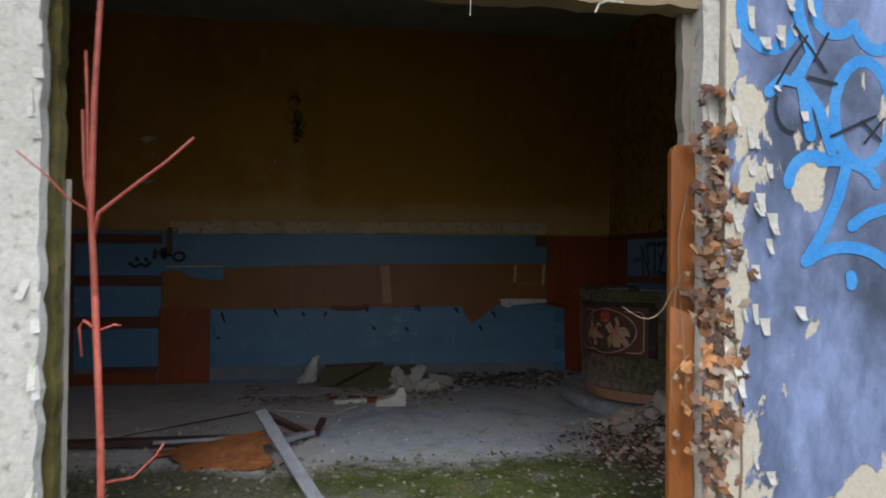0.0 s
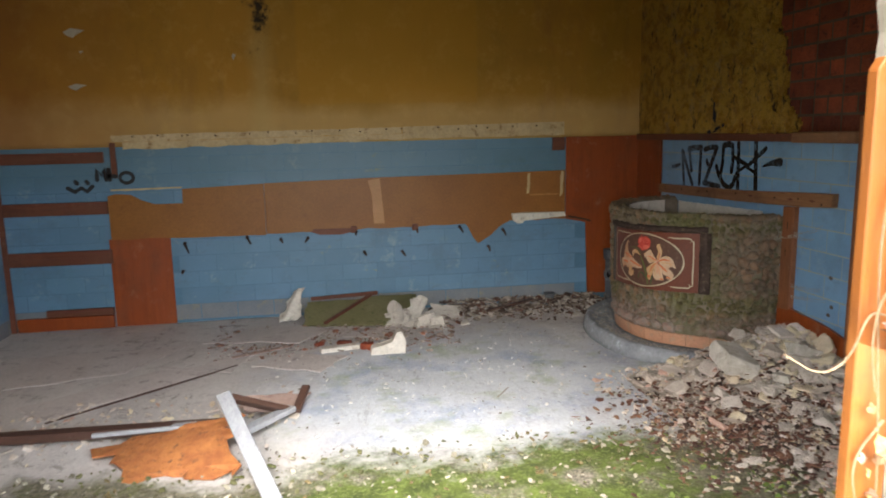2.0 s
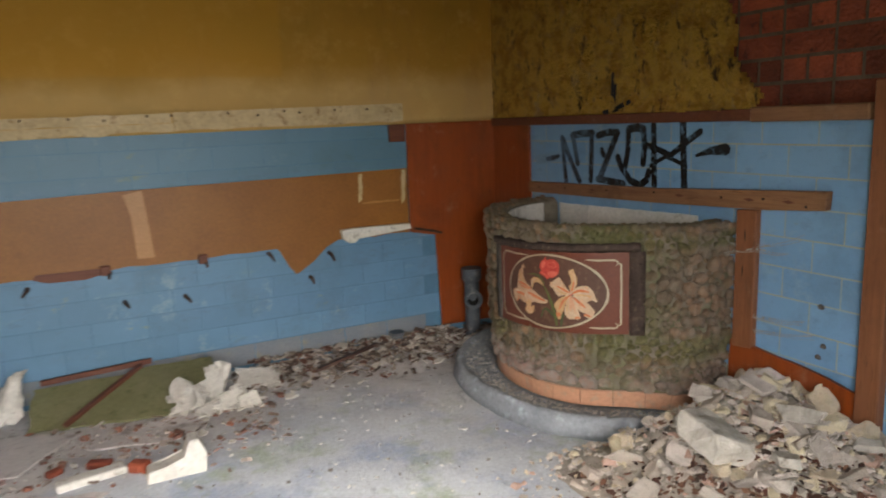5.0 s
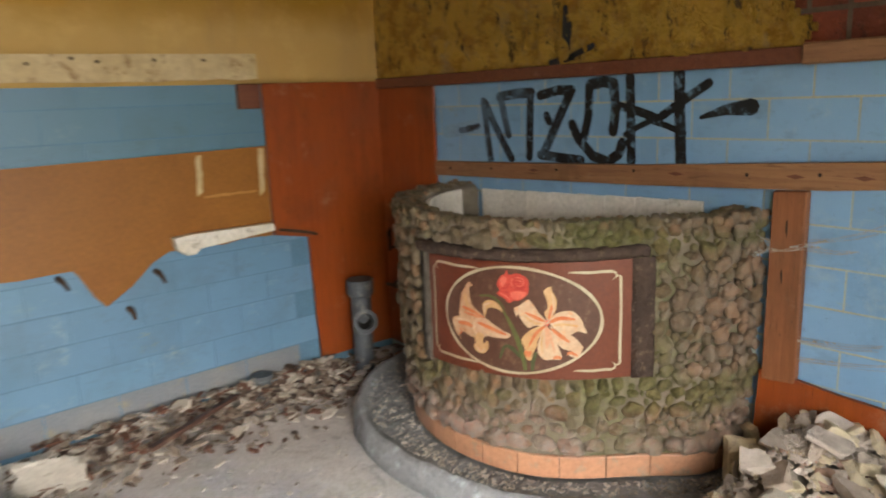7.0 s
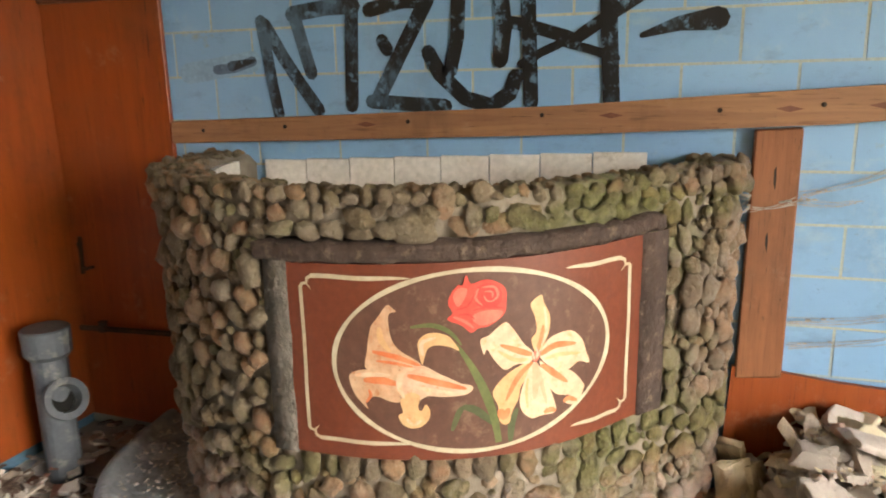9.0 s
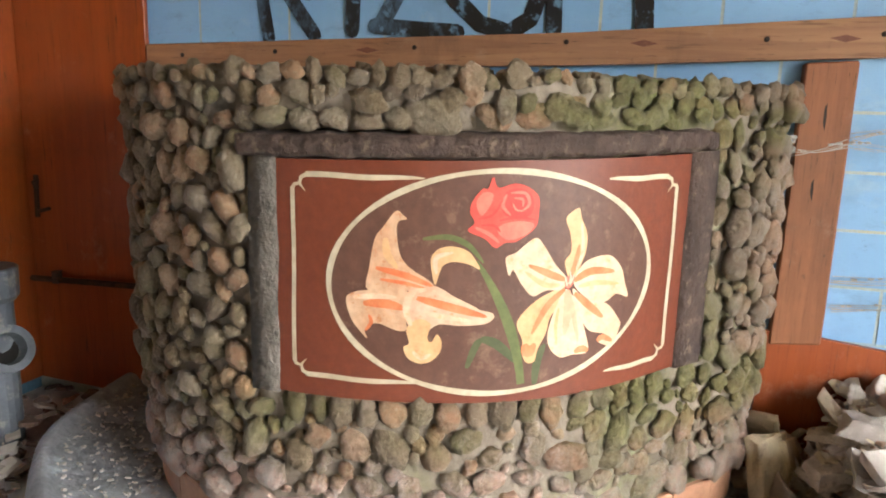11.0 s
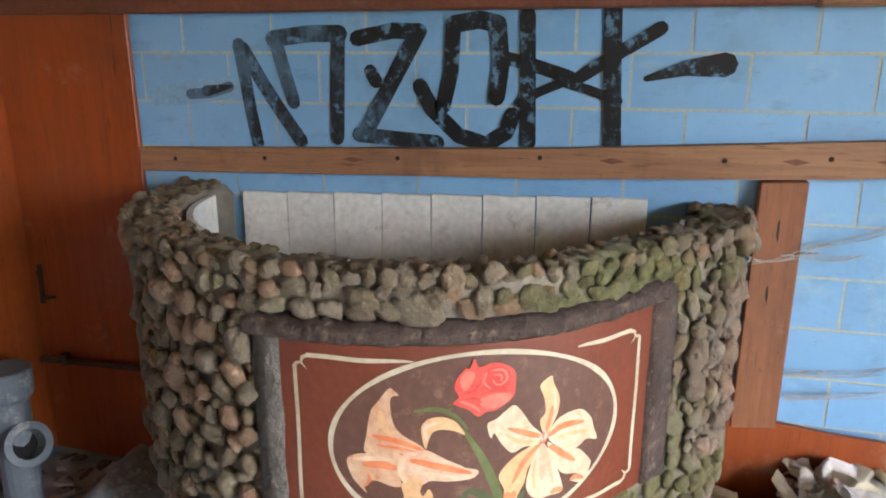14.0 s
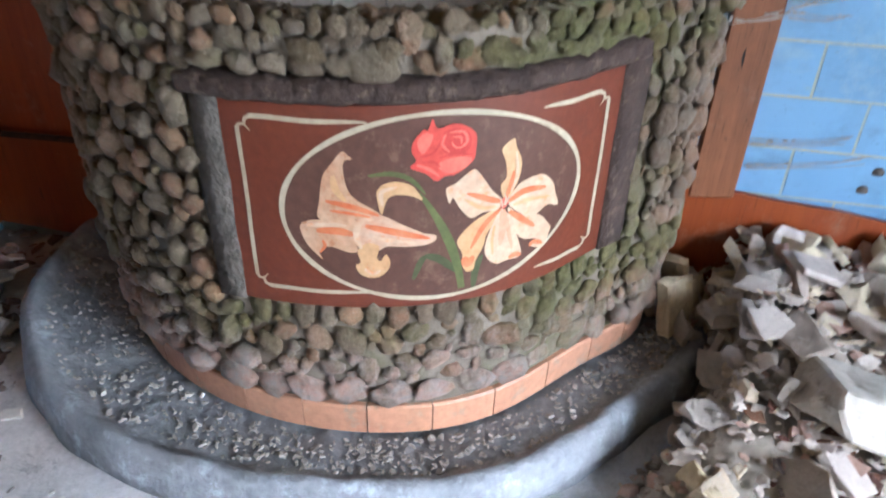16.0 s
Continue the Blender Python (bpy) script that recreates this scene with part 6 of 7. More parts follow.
def wall_pegs():
    r = random.Random(8)
    for x, z, ln in ((-0.06, 0.66, 0.10), (0.43, 0.69, 0.08), (0.70, 0.66, 0.05), (0.92, 0.66, 0.06), (1.32, 0.70, 0.05), (1.83, 0.70, 0.05), (2.20, 0.70, 0.06), (1.38, 0.52, 0.05), (1.70, 0.51, 0.06), (2.45, 0.52, 0.05), (-0.09, 0.43, 0.03), (2.58, 0.66, 0.06)):
        bm = bmesh.new()
        lean, ln = r.uniform(-0.8, 0.8), ln * r.uniform(0.45, 0.8)
        tube(bm, [(x, BACK + 0.02, z), (x, BACK - 0.03, z), (x - lean * ln * 0.5, BACK - 0.05, z - ln * 0.4), (x - lean * ln, BACK - 0.055, z - ln)], [0.013, 0.012, 0.009, 0.006], 7)
        solid("iron_peg", bm, RUST, "bent rusty iron peg in the blue brick wall", "peg", "pegs in the back wall")
    for x in (1.30, 1.815):
        bm = bmesh.new()
        box(bm, x - 0.025, x + 0.025, BACK - 0.045, BACK + 0.01, 0.69, 0.745)
        solid("wooden_plug", bm, RAIL, "dark wooden fixing block under the hardboard", "block", "fixing blocks", bevel=0.005)
    bm = bmesh.new()
    prism(bm, [(2.66, 0.745), (2.65, 0.80), (2.72, 0.805), (3.12, 0.80), (3.13, 0.765), (2.95, 0.752), (2.76, 0.742), (2.74, 0.715), (2.70, 0.715)], "y", BACK - 0.07, BACK - 0.03)
    solid("white_strip", bm, WHITE_FLAKE, "broken white painted wooden strip nailed over the hardboard", "strip", bevel=0.004)
    bm = bmesh.new()
    prism(bm, [(0.95, 0.71), (1.02, 0.685), (1.2, 0.68), (1.29, 0.70), (1.29, 0.73), (0.97, 0.735)], "y", BACK - 0.035, BACK - 0.029)
    solid("hardboard_scrap", bm, RAIL, "brown torn hardboard scrap under the long sheet", "board")
    bm = bmesh.new()
    tube(bm, [(3.16, BACK - 0.05, 0.76), (3.3, BACK - 0.06, 0.73), (3.36, BACK - 0.05, 0.71)], 0.008, 6)
    solid("iron_rod", bm, RUST, "thin rusty iron rod by the corner panel", "rod")
    bm = bmesh.new()
    tube(bm, [(RIGHT - 0.05, BACK - 0.05, 0.372), (RIGHT - 0.05, 6.95, 0.377), (RIGHT - 0.052, 6.68, 0.383)], 0.010, 6)
    tube(bm, [(RIGHT - 0.05, 7.07, 0.365), (RIGHT - 0.05, 7.07, 0.40)], 0.016, 6)
    solid("iron_bar", bm, RUST, "dark iron bar between the panel and the basin", "bar")
    bracket = thing("iron_bracket", (3.79, 7.12, 0.55), "small rusty iron bracket on the orange fibreboard", "bracket")
    for nm, pts, rad in (("arm", [(3.80, 7.135, 0.665), (3.772, 7.13, 0.66), (3.765, 7.115, 0.64)], 0.006), ("arm", [(3.80, 7.135, 0.575), (3.77, 7.12, 0.575), (3.762, 7.07, 0.588)], 0.006), ("back_plate", [(3.788, 7.135, 0.68), (3.788, 7.14, 0.555)], 0.008)):
        bm = bmesh.new()
        tube(bm, pts, rad, 6)
        part(nm, bm, RUST, bracket)
    # dirty smudges on the blue side wall, added as low grey discs
    for y, z in ((4.72, 0.66), (4.70, 0.50), (4.72, 0.45)):
        bm = bmesh.new()
        tube(bm, [(RIGHT + 0.002, y, z), (RIGHT - 0.003, y, z), (RIGHT - 0.005, y, z - 0.003)], [0.016, 0.012, 0.005], 9)
        solid("wall_plug", bm, plain("smudge_grey", "#57504a", "#6c645c", 30, 0.9), "dirty grey smudge on the blue side wall, made as a low disc", "plug", "plugs in the side wall")


def cast_pipe():
    p = thing("cast_pipe", (3.50, 7.02, 0.0), "grey painted cast-iron pipe stub with an open side branch", "pipe")
    bm = bmesh.new()
    tube(bm, [(3.50, 7.02, -0.01), (3.50, 7.02, 0.40)], 0.05, 18)
    part("pipe_body", bm, IRON_GREY, p, smooth=False)
    bm = bmesh.new()
    tube(bm, [(3.50, 7.02, 0.385), (3.50, 7.02, 0.40), (3.50, 7.02, 0.47), (3.50, 7.02, 0.475)], [0.055, 0.066, 0.068, 0.064], 18)
    part("socket", bm, IRON_GREY, p)
    d = Vector((-0.35, -0.85, 0.38)).normalized()
    o = Vector((3.50, 7.02, 0.24))
    bm = bmesh.new()
    u = d.orthogonal().normalized()
    w = d.cross(u)
    prof = [(0.045, 0.0), (0.05, 0.07), (0.062, 0.075), (0.062, 0.095), (0.042, 0.095), (0.036, 0.05)]
    rings = [[bm.verts.new(o + d * h + (u * math.cos(k * math.pi / 9) + w * math.sin(k * math.pi / 9)) * q) for k in range(18)] for q, h in prof]
    for a_, b_ in zip(rings, rings[1:]):
        for k in range(18):
            bm.faces.new((a_[k], a_[(k + 1) % 18], b_[(k + 1) % 18], b_[k]))
    part("branch", bm, IRON_GREY, p)
    # a near-black disc stands for the shade down the bore
    bm = bmesh.new()
    f = [bm.verts.new(o + d * 0.052 + (u * math.cos(k * math.pi / 9) + w * math.sin(k * math.pi / 9)) * 0.037) for k in range(18)]
    bm.faces.new(f)
    part("branch_bore", bm, plain("bore_shade_black", "#0d0c0b", "#15120f", 9, 0.95), p, "black disc for the shade inside the branch")
    bm = bmesh.new()
    tube(bm, [(2.97, 7.10, -0.005), (2.97, 7.10, 0.075), (2.97, 7.10, 0.08), (2.97, 7.10, 0.10)], [0.042, 0.042, 0.05, 0.05], 16)
    solid("pipe_stub", bm, IRON_GREY, "short grey pipe stub standing at the foot of the wall", "pipe")


def cobwebs():
    web = plain("dusty_cobweb", "#8f8a82", "#a39e96", 40, 0.95)
    r = random.Random(63)
    for at, label, ends in (((RIGHT - 0.04, 5.10, 0.84), "dusty grey cobweb between the post and the basin", [((RIGHT - 0.03, 5.115, 0.86), (RIGHT - 0.06, 5.20, 0.90)), ((RIGHT - 0.03, 5.115, 0.85), (RIGHT - 0.08, 5.19, 0.80)), ((RIGHT - 0.036, 5.02, 0.86), (RIGHT - 0.036, 5.12, 0.84))]),
                            ((RIGHT - 0.02, 4.95, 0.86), "dusty grey cobweb on the blue side wall", [((RIGHT - 0.03, 5.01, 0.865), (RIGHT - 0.004, 4.82, 0.93)), ((RIGHT - 0.03, 5.01, 0.86), (RIGHT - 0.004, 4.88, 0.86)), ((RIGHT - 0.03, 5.01, 0.50), (RIGHT - 0.004, 4.74, 0.53)), ((RIGHT - 0.03, 5.01, 0.56), (RIGHT - 0.004, 4.80, 0.58))])):
        w = thing("cobweb", at, label, "cobweb", "cobwebs by the post")
        for p, q in ends:
            p, q = Vector(p), Vector(q)
            for k in range(5):
                a_, b_ = p + Vector((0, r.uniform(-.01, .01), r.uniform(-.014, .014))), q + Vector((0, r.uniform(-.02, .02), r.uniform(-.016, .016)))
                bm = bmesh.new()
                tube(bm, [a_, a_.lerp(b_, 0.35) - Vector((0, 0, 0.006)), a_.lerp(b_, 0.7) - Vector((0, 0, 0.007)), b_], [0.0012, 0.0007, 0.0007, 0.0010], 4)
                part("thread", bm, web, w)
            for k in range(3):
                c = p.lerp(q, r.uniform(0.0, 0.5))
                bm = bmesh.new()
                bmesh.ops.create_icosphere(bm, subdivisions=1, radius=r.uniform(0.003, 0.006), matrix=Matrix.Translation(c) @ Matrix.Diagonal((1, 1.6, 0.7, 1)))
                part("dust_tuft", bm, web, w)


wall_pegs()
cast_pipe()
cobwebs()

# ---- boards, sheets and broken things on the floor ----
SHEET = plain("grey_lino_sheet", "#bfb5b0", "#ccc3be", 3, 0.8, 0.4, 0.004, 60, c="#8d827e")
GREEN_SHEET = plain("mossy_green_board", "#6f6c48", "#7b7756", 4, 0.8, 0.4, 0.004, 50, c="#565a33")
PALE = plain("broken_white_plaster", "#bdb6ab", "#cfc9bf", 6, 0.85, 0.4, 0.004, 50, c="#9a9084")
RUSTY_SHEET = plain("rusty_orange_sheet", "#8f5530", "#b0713f", 9, 0.85, 0.9, 0.012, 30, c="#57402f")
DARK_WOOD = wood("dark_wet_wood", "#3f2c25", "#54392f", "x", 0.6, "#271a15")
SILVER_WOOD = wood("silvered_wood", "#8b8d93", "#a4a5a8", "y", 0.7, "#66645f")
PINK_BOARD = plain("pinkish_board", "#9c8278", "#ab948a", 5, 0.8, 0.3, 0.003, 50, c="#7d665c")


def sheet(name, corners, thick, mat, label, cat="board", group="", lift=0.001, rough=0.016, seed=0, bend=0.0):
    """A loose sheet through four corners (x, y, z), with broken edges."""
    r = random.Random(seed)
    c = [Vector(p) for p in corners]
    n = 7
    up = (c[1] - c[0]).cross(c[3] - c[0]).normalized()
    if up.z < 0:
        up = -up
    grid = []
    for i in range(n + 1):
        row = []
        for j in range(n + 1):
            u, v = i / n, j / n
            p = (c[0] * (1 - u) + c[1] * u) * (1 - v) + (c[3] * (1 - u) + c[2] * u) * v
            if i in (0, n) or j in (0, n):
                p = p + Vector((r.uniform(-rough, rough), r.uniform(-rough, rough), 0))
            p = p + up * (bend * math.sin(math.pi * u) + lift)
            row.append(p)
        grid.append(row)
    bm = bmesh.new()
    top = [[bm.verts.new(p + up * thick) for p in row] for row in grid]
    low = [[bm.verts.new(p) for p in row] for row in grid]
    for i in range(n):
        for j in range(n):
            bm.faces.new((top[i][j], top[i + 1][j], top[i + 1][j + 1], top[i][j + 1]))
            bm.faces.new((low[i][j], low[i][j + 1], low[i + 1][j + 1], low[i + 1][j]))
    for i in range(n):
        for a_, b_ in (((i, 0), (i + 1, 0)), ((i, n), (i + 1, n)), ((0, i), (0, i + 1)), ((n, i), (n, i + 1))):
            bm.faces.new((top[a_[0]][a_[1]], top[b_[0]][b_[1]], low[b_[0]][b_[1]], low[a_[0]][a_[1]]))
    return solid(name, bm, mat, label, cat, group)


def beam(name, p, q, width, thick, mat, label, cat="plank", roll=0.0, bevel=0.003):
    p, q = Vector(p), Vector(q)
    d = (q - p).normalized()
    m = d.to_track_quat("X", "Z").to_matrix().to_4x4()
    m.translation = p
    bm = bmesh.new()
    box(bm, 0, (q - p).length, -width / 2, width / 2, 0, thick, m @ Matrix.Rotation(roll, 4, "X"))
    return solid(name, bm, mat, label, cat, bevel=bevel)


sheet("lino_sheet", [(-0.47, 5.19, 0), (0.50, 6.02, 0), (0.26, 6.20, 0), (-0.70, 5.44, 0)], 0.004, SHEET, "grey lino sheet lying on the floor", "lino", "sheets on the floor", seed=1)
sheet("lino_sheet", [(-1.25, 5.70, 0), (-0.25, 5.95, 0), (0.05, 6.50, 0), (-1.15, 6.45, 0)], 0.003, SHEET, "worn grey lino sheet on the floor", "lino", "sheets on the floor", seed=2)
sheet("lino_sheet", [(0.15, 6.52, 0), (0.84, 6.28, 0.03), (1.10, 6.66, 0.02), (0.45, 6.88, 0)], 0.005, SHEET, "thick grey board lying askew on the floor", "board", "sheets on the floor", seed=3, bend=0.01)
sheet("lino_sheet", [(0.56, 5.92, 0), (1.00, 5.70, 0), (1.18, 6.0, 0), (0.78, 6.14, 0)], 0.005, SHEET, "pale grey broken board on the dusty floor", "board", "sheets on the floor", seed=4)
sheet("lino_sheet", [(-0.05, 6.0, 0), (0.42, 5.82, 0), (0.62, 6.35, 0), (0.16, 6.42, 0)], 0.005, SHEET, "grey broken board with a rounded corner", "board", "sheets on the floor", seed=5)
sheet("lino_sheet", [(1.12, 6.44, 0.01), (1.62, 6.34, 0), (1.70, 6.62, 0.01), (1.15, 6.70, 0)], 0.006, SHEET, "grey broken board under the rubble", "board", "sheets on the floor", seed=6)
sheet("green_board", [(0.86, 6.84, 0.0), (1.30, 6.76, 0.0), (1.46, 7.10, 0.13), (0.90, 7.14, 0.12)], 0.012, GREEN_SHEET, "mossy green board propped at the foot of the wall", "board", "propped boards", seed=7)
sheet("green_board", [(1.22, 6.72, 0.02), (1.66, 6.66, 0.0), (1.80, 7.08, 0.15), (1.40, 7.12, 0.14)], 0.012, GREEN_SHEET, "greenish grey board propped against the wall", "board", "propped boards", seed=8)
sheet("white_shard", [(0.66, 7.02, 0.0), (0.82, 6.98, 0.02), (0.88, 7.05, 0.27), (0.78, 7.08, 0.22)], 0.012, PALE, "curled white shard standing on edge by the wall", "shard", "white shards", seed=9, bend=0.04, rough=0.02)
for k, (x, y, w, h, lean, turn) in enumerate(((1.62, 6.66, 0.20, 0.15, 0.35, 0.2), (1.74, 6.74, 0.16, 0.23, 0.55, -0.4), (1.84, 6.62, 0.22, 0.13, 0.25, 0.5), (1.90, 6.56, 0.16, 0.12, 0.2, -0.2), (1.70, 6.58, 0.14, 0.09, 0.15, 0.9))):
    c, q = math.cos(turn), math.sin(turn)
    up = math.sin(lean + 0.5) * h
    sheet("white_shard", [(x - c * w / 2, y - q * w / 2, 0.0), (x + c * w / 2, y + q * w / 2, 0.01), (x + c * w / 3 - q * h * 0.5, y + q * w / 3 + c * h * 0.5, up), (x - c * w / 2.4 - q * h * 0.6, y - q * w / 2.4 + c * h * 0.6, up * 0.75)],
          0.016, PALE, "broken grey-white shard on the heap", "shard", "white shards", seed=30 + k, rough=0.03)
sheet("white_shard", [(1.90, 6.86, 0.0), (2.12, 6.80, 0.0), (2.12, 6.96, 0.06), (1.92, 7.0, 0.08)], 0.012, PALE, "flat white shard by the wall", "shard", "white shards", seed=12, rough=0.02)
bm = bmesh.new()
prism(bm, [(1.34, 0.0), (1.35, 0.055), (1.43, 0.062), (1.50, 0.085), (1.52, 0.155), (1.56, 0.16), (1.59, 0.09), (1.585, 0.0)], "y", 5.97, 6.06)
solid("white_block", bm, PALE, "white broken plaster block on the floor", "block", bevel=0.006)
beam("white_lath", (1.0, 6.12, 0.0), (1.27, 6.17, 0.0), 0.07, 0.035, PALE, "short white plaster strip on the floor", "strip", bevel=0.006)
beam("brick_piece", (1.29, 6.15, 0.0), (1.36, 6.10, 0.0), 0.06, 0.05, RED_BRICK, "broken red brick piece beside the white block", "brick", bevel=0.008)
bm = bmesh.new()
tube(bm, [(1.60, 6.70, 0.06), (1.58, 6.62, 0.16), (1.55, 6.60, 0.18)], [0.05, 0.05, 0.055], 14)
solid("broken_pipe_elbow", bm, PALE, "broken white ceramic elbow on the heap", "pipe")
# the smashed window frame
fr = thing("smashed_window", (0.6, 4.6, 0.0), "smashed grey wooden window frame lying by the doorway", "frame")


def frame_bar(name, p, q, width, thick, mat, label="", roll=0.0):
    p, q = Vector(p), Vector(q)
    m = (q - p).normalized().to_track_quat("X", "Z").to_matrix().to_4x4()
    m.translation = p
    bm = bmesh.new()
    box(bm, 0, (q - p).length, -width / 2, width / 2, -thick, 0, m @ Matrix.Rotation(roll, 4, "X"))
    part(name, bm, mat, fr, label, bevel=0.004)


frame_bar("long_bar", (0.555, 4.70, 0.275), (0.93, 3.70, 0.04), 0.07, 0.03, SILVER_WOOD, "silvered wooden bar", 0.25)
frame_bar("cross_bar", (0.58, 4.72, 0.255), (0.86, 5.02, 0.04), 0.055, 0.03, DARK_WOOD, "dark wet bar", -0.5)
frame_bar("cross_bar", (0.88, 5.00, 0.04), (0.93, 5.22, 0.10), 0.045, 0.025, DARK_WOOD)
frame_bar("lower_bar", (0.62, 4.62, 0.10), (0.86, 4.99, 0.07), 0.06, 0.03, SILVER_WOOD)
sheet("pink_board", [(0.60, 5.0, 0.05), (0.86, 5.02, 0.02), (0.94, 5.26, 0.03), (0.56, 5.10, 0.10)], 0.008, PINK_BOARD, "pinkish board caught under the broken frame", "board", seed=20)
beam("dark_beam", (-1.15, 4.99, 0.0), (0.52, 4.80, 0.05), 0.07, 0.045, DARK_WOOD, "dark wet wooden beam lying across the floor", "beam")
beam("dark_beam", (-0.1, 4.845, 0.045), (0.40, 4.79, 0.075), 0.05, 0.02, SILVER_WOOD, "silvered splinter lying on the dark beam", "beam")
sheet("rusty_sheet", [(-0.05, 4.72, 0.02), (0.22, 4.38, 0.0), (0.64, 4.33, 0.02), (0.60, 4.78, 0.14)], 0.006, RUSTY_SHEET, "rusty orange sheet under the broken frame", "sheet", seed=21, rough=0.05, bend=0.02)
# a dark strip draws the shadow line and dirty edge of the lino
beam("long_strip", (-0.45, 5.175, 0.0), (0.46, 5.955, 0.0), 0.022, 0.008, DARK_WOOD, "long dark strip for the shadow line and dirt at the lino's edge", "strip")
beam("brown_strip", (1.03, 6.76, 0.03), (1.42, 7.10, 0.165), 0.03, 0.02, RAIL, "brown wooden strip lying over the green boards", "strip")
beam("brown_strip", (0.92, 7.16, 0.135), (1.48, 7.17, 0.155), 0.02, 0.03, RAIL, "brown wooden strip along the wall behind the boards", "strip")
beam("floor_strip", (0.40, 6.12, 0.004), (0.80, 6.32, 0.006), 0.05, 0.006, PINK_BOARD, "pinkish wooden strip between the broken boards", "strip")
beam("brick_piece", (1.12, 6.28, 0.0), (1.22, 6.24, 0.0), 0.05, 0.035, RED_BRICK, "small broken red brick piece among the boards", "brick", bevel=0.008)
beam("brick_piece", (0.96, 6.26, 0.0), (1.02, 6.30, 0.0), 0.045, 0.03, RED_BRICK, "small broken red brick piece among the boards", "brick", bevel=0.008)
beam("rubble_stick", (2.35, 6.84, 0.03), (2.80, 7.02, 0.06), 0.03, 0.02, DARK_WOOD, "dark broken stick among the chips", "stick")
beam("floor_stick", (2.0, 5.03, 0.0), (2.10, 5.16, 0.008), 0.006, 0.005, GREY_WOOD, "thin dark twig on the pale floor", "stick", bevel=0.001)

# ---- rubble ----
def rubble_material(name, colours, island=False):
    """Broken plaster: grey-brown dirt, chalky dust and pitted faces over the colour of each piece."""
    k = Mat(name, 0.95, spec=0.2)
    x = palette(k, k.island() if island else k.random(), colours)
    x = k.mix(k.ramp(k.noise(13, 8, 0.75), 0.48, 0.68, 0, 0.4), x, "#918478")
    x = k.mix(k.ramp(k.noise(34, 8, 0.8), 0.54, 0.64, 0, 0.7), x, "#d2c8bb")
    x = k.mix(k.ramp(k.noise(75, 6, 0.8), 0.60, 0.68, 0, 0.5), x, "#6d6154")
    return k.done(x, k.math("ADD", k.noise(90, 7, 0.75), k.math("MULTIPLY", k.noise(28, 7, 0.75), 2.0)), 0.9, 0.012)


RUBBLE_COL = ["#d4c7ba", "#c5b6a8", "#ddd2c6", "#bcae9f", "#d8c6ab", "#b9aea3", "#e0d2b4", "#dccfc4", "#cba897", "#d0c4b8"]
CHUNK = rubble_material("plaster_rubble", RUBBLE_COL)
BITS = rubble_material("small_rubble", RUBBLE_COL, True)
WHITE_CHUNK = plain("white_plaster_chunk", "#aca498", "#bfb8ad", 7, 0.85, 0.6, 0.010, 40, c="#8a7f72")
SOIL = plain("dark_rubble_dust", "#a0968a", "#b3a99c", 9, 0.95, 0.7, 0.01, 40, c="#6a5a4c")
LITTER = stone_material("wet_leaf_litter", ["#4a2c22", "#5d382b", "#3a2a22", "#6e4a38", "#7d5a45"], 0.75, True)


def chunk_mesh(seed, mat, flat):
    """A broken lump: a skewed slab with its corners knocked off."""
    r = random.Random(seed)
    bm = bmesh.new()
    w = r.uniform(0.55, 0.9)
    for v in box(bm, -1, 1, -w, w, -flat, flat):
        v.co += Vector((r.uniform(-.28, .28), r.uniform(-.25, .25), r.uniform(-.3, .3) * flat))
    for _ in range(r.randint(3, 6)):
        n = Vector((r.gauss(0, 1), r.gauss(0, 1), r.gauss(0, 0.8))).normalized()
        far = max(v.co.dot(n) for v in bm.verts)
        bmesh.ops.bisect_plane(bm, geom=bm.verts[:] + bm.edges[:] + bm.faces[:], plane_co=n * far * r.uniform(0.68, 0.9), plane_no=n, clear_outer=True)
        rim = [e for e in bm.edges if e.is_boundary]
        if rim:
            bmesh.ops.contextual_create(bm, geom=rim)
    bmesh.ops.bevel(bm, geom=bm.edges[:], offset=0.035, segments=1, affect="EDGES")
    bmesh.ops.triangulate(bm, faces=bm.faces[:])
    bmesh.ops.subdivide_edges(bm, edges=[e for e in bm.edges if e.calc_length() > 0.35], cuts=2, use_grid_fill=True)
    bmesh.ops.triangulate(bm, faces=bm.faces[:])
    for v in bm.verts:
        p = v.co.copy()
        v.co += p.normalized() * (0.10 * noise.noise(p * 2.2 + Vector((seed, 0, 0))) + 0.05 * noise.noise(p * 6 + Vector((0, seed, 0))))
    return mesh_of(bm, "rubble_chunk", mat)


CHUNKS = [chunk_mesh(100 + i, CHUNK, (0.16, 0.26, 0.42)[i % 3]) for i in range(15)]
YELLOW_CHUNKS = [chunk_mesh(300 + i, plain("cream_stone_lump", "#c2b08e", "#cfc2a6", 9, 0.9, 0.7, 0.012, 35, c="#98887a") if i == 0 else bpy.data.materials["cream_stone_lump"], 0.3) for i in range(3)]
WHITE_CHUNKS = [chunk_mesh(200 + i, WHITE_CHUNK, 0.35) for i in range(3)]


def outside_kerb(x, y, pad=0.0):
    clear = 0.79 + 0.12 * max(0.0, (y - CY) / max(0.05, math.hypot(x - CX, y - CY))) - (0.03 * min(1, max(0, (x - 3.45) / 0.2)) if y < CY else 0)
    return math.hypot(x - CX, (y - CY) / OVAL) > clear + pad


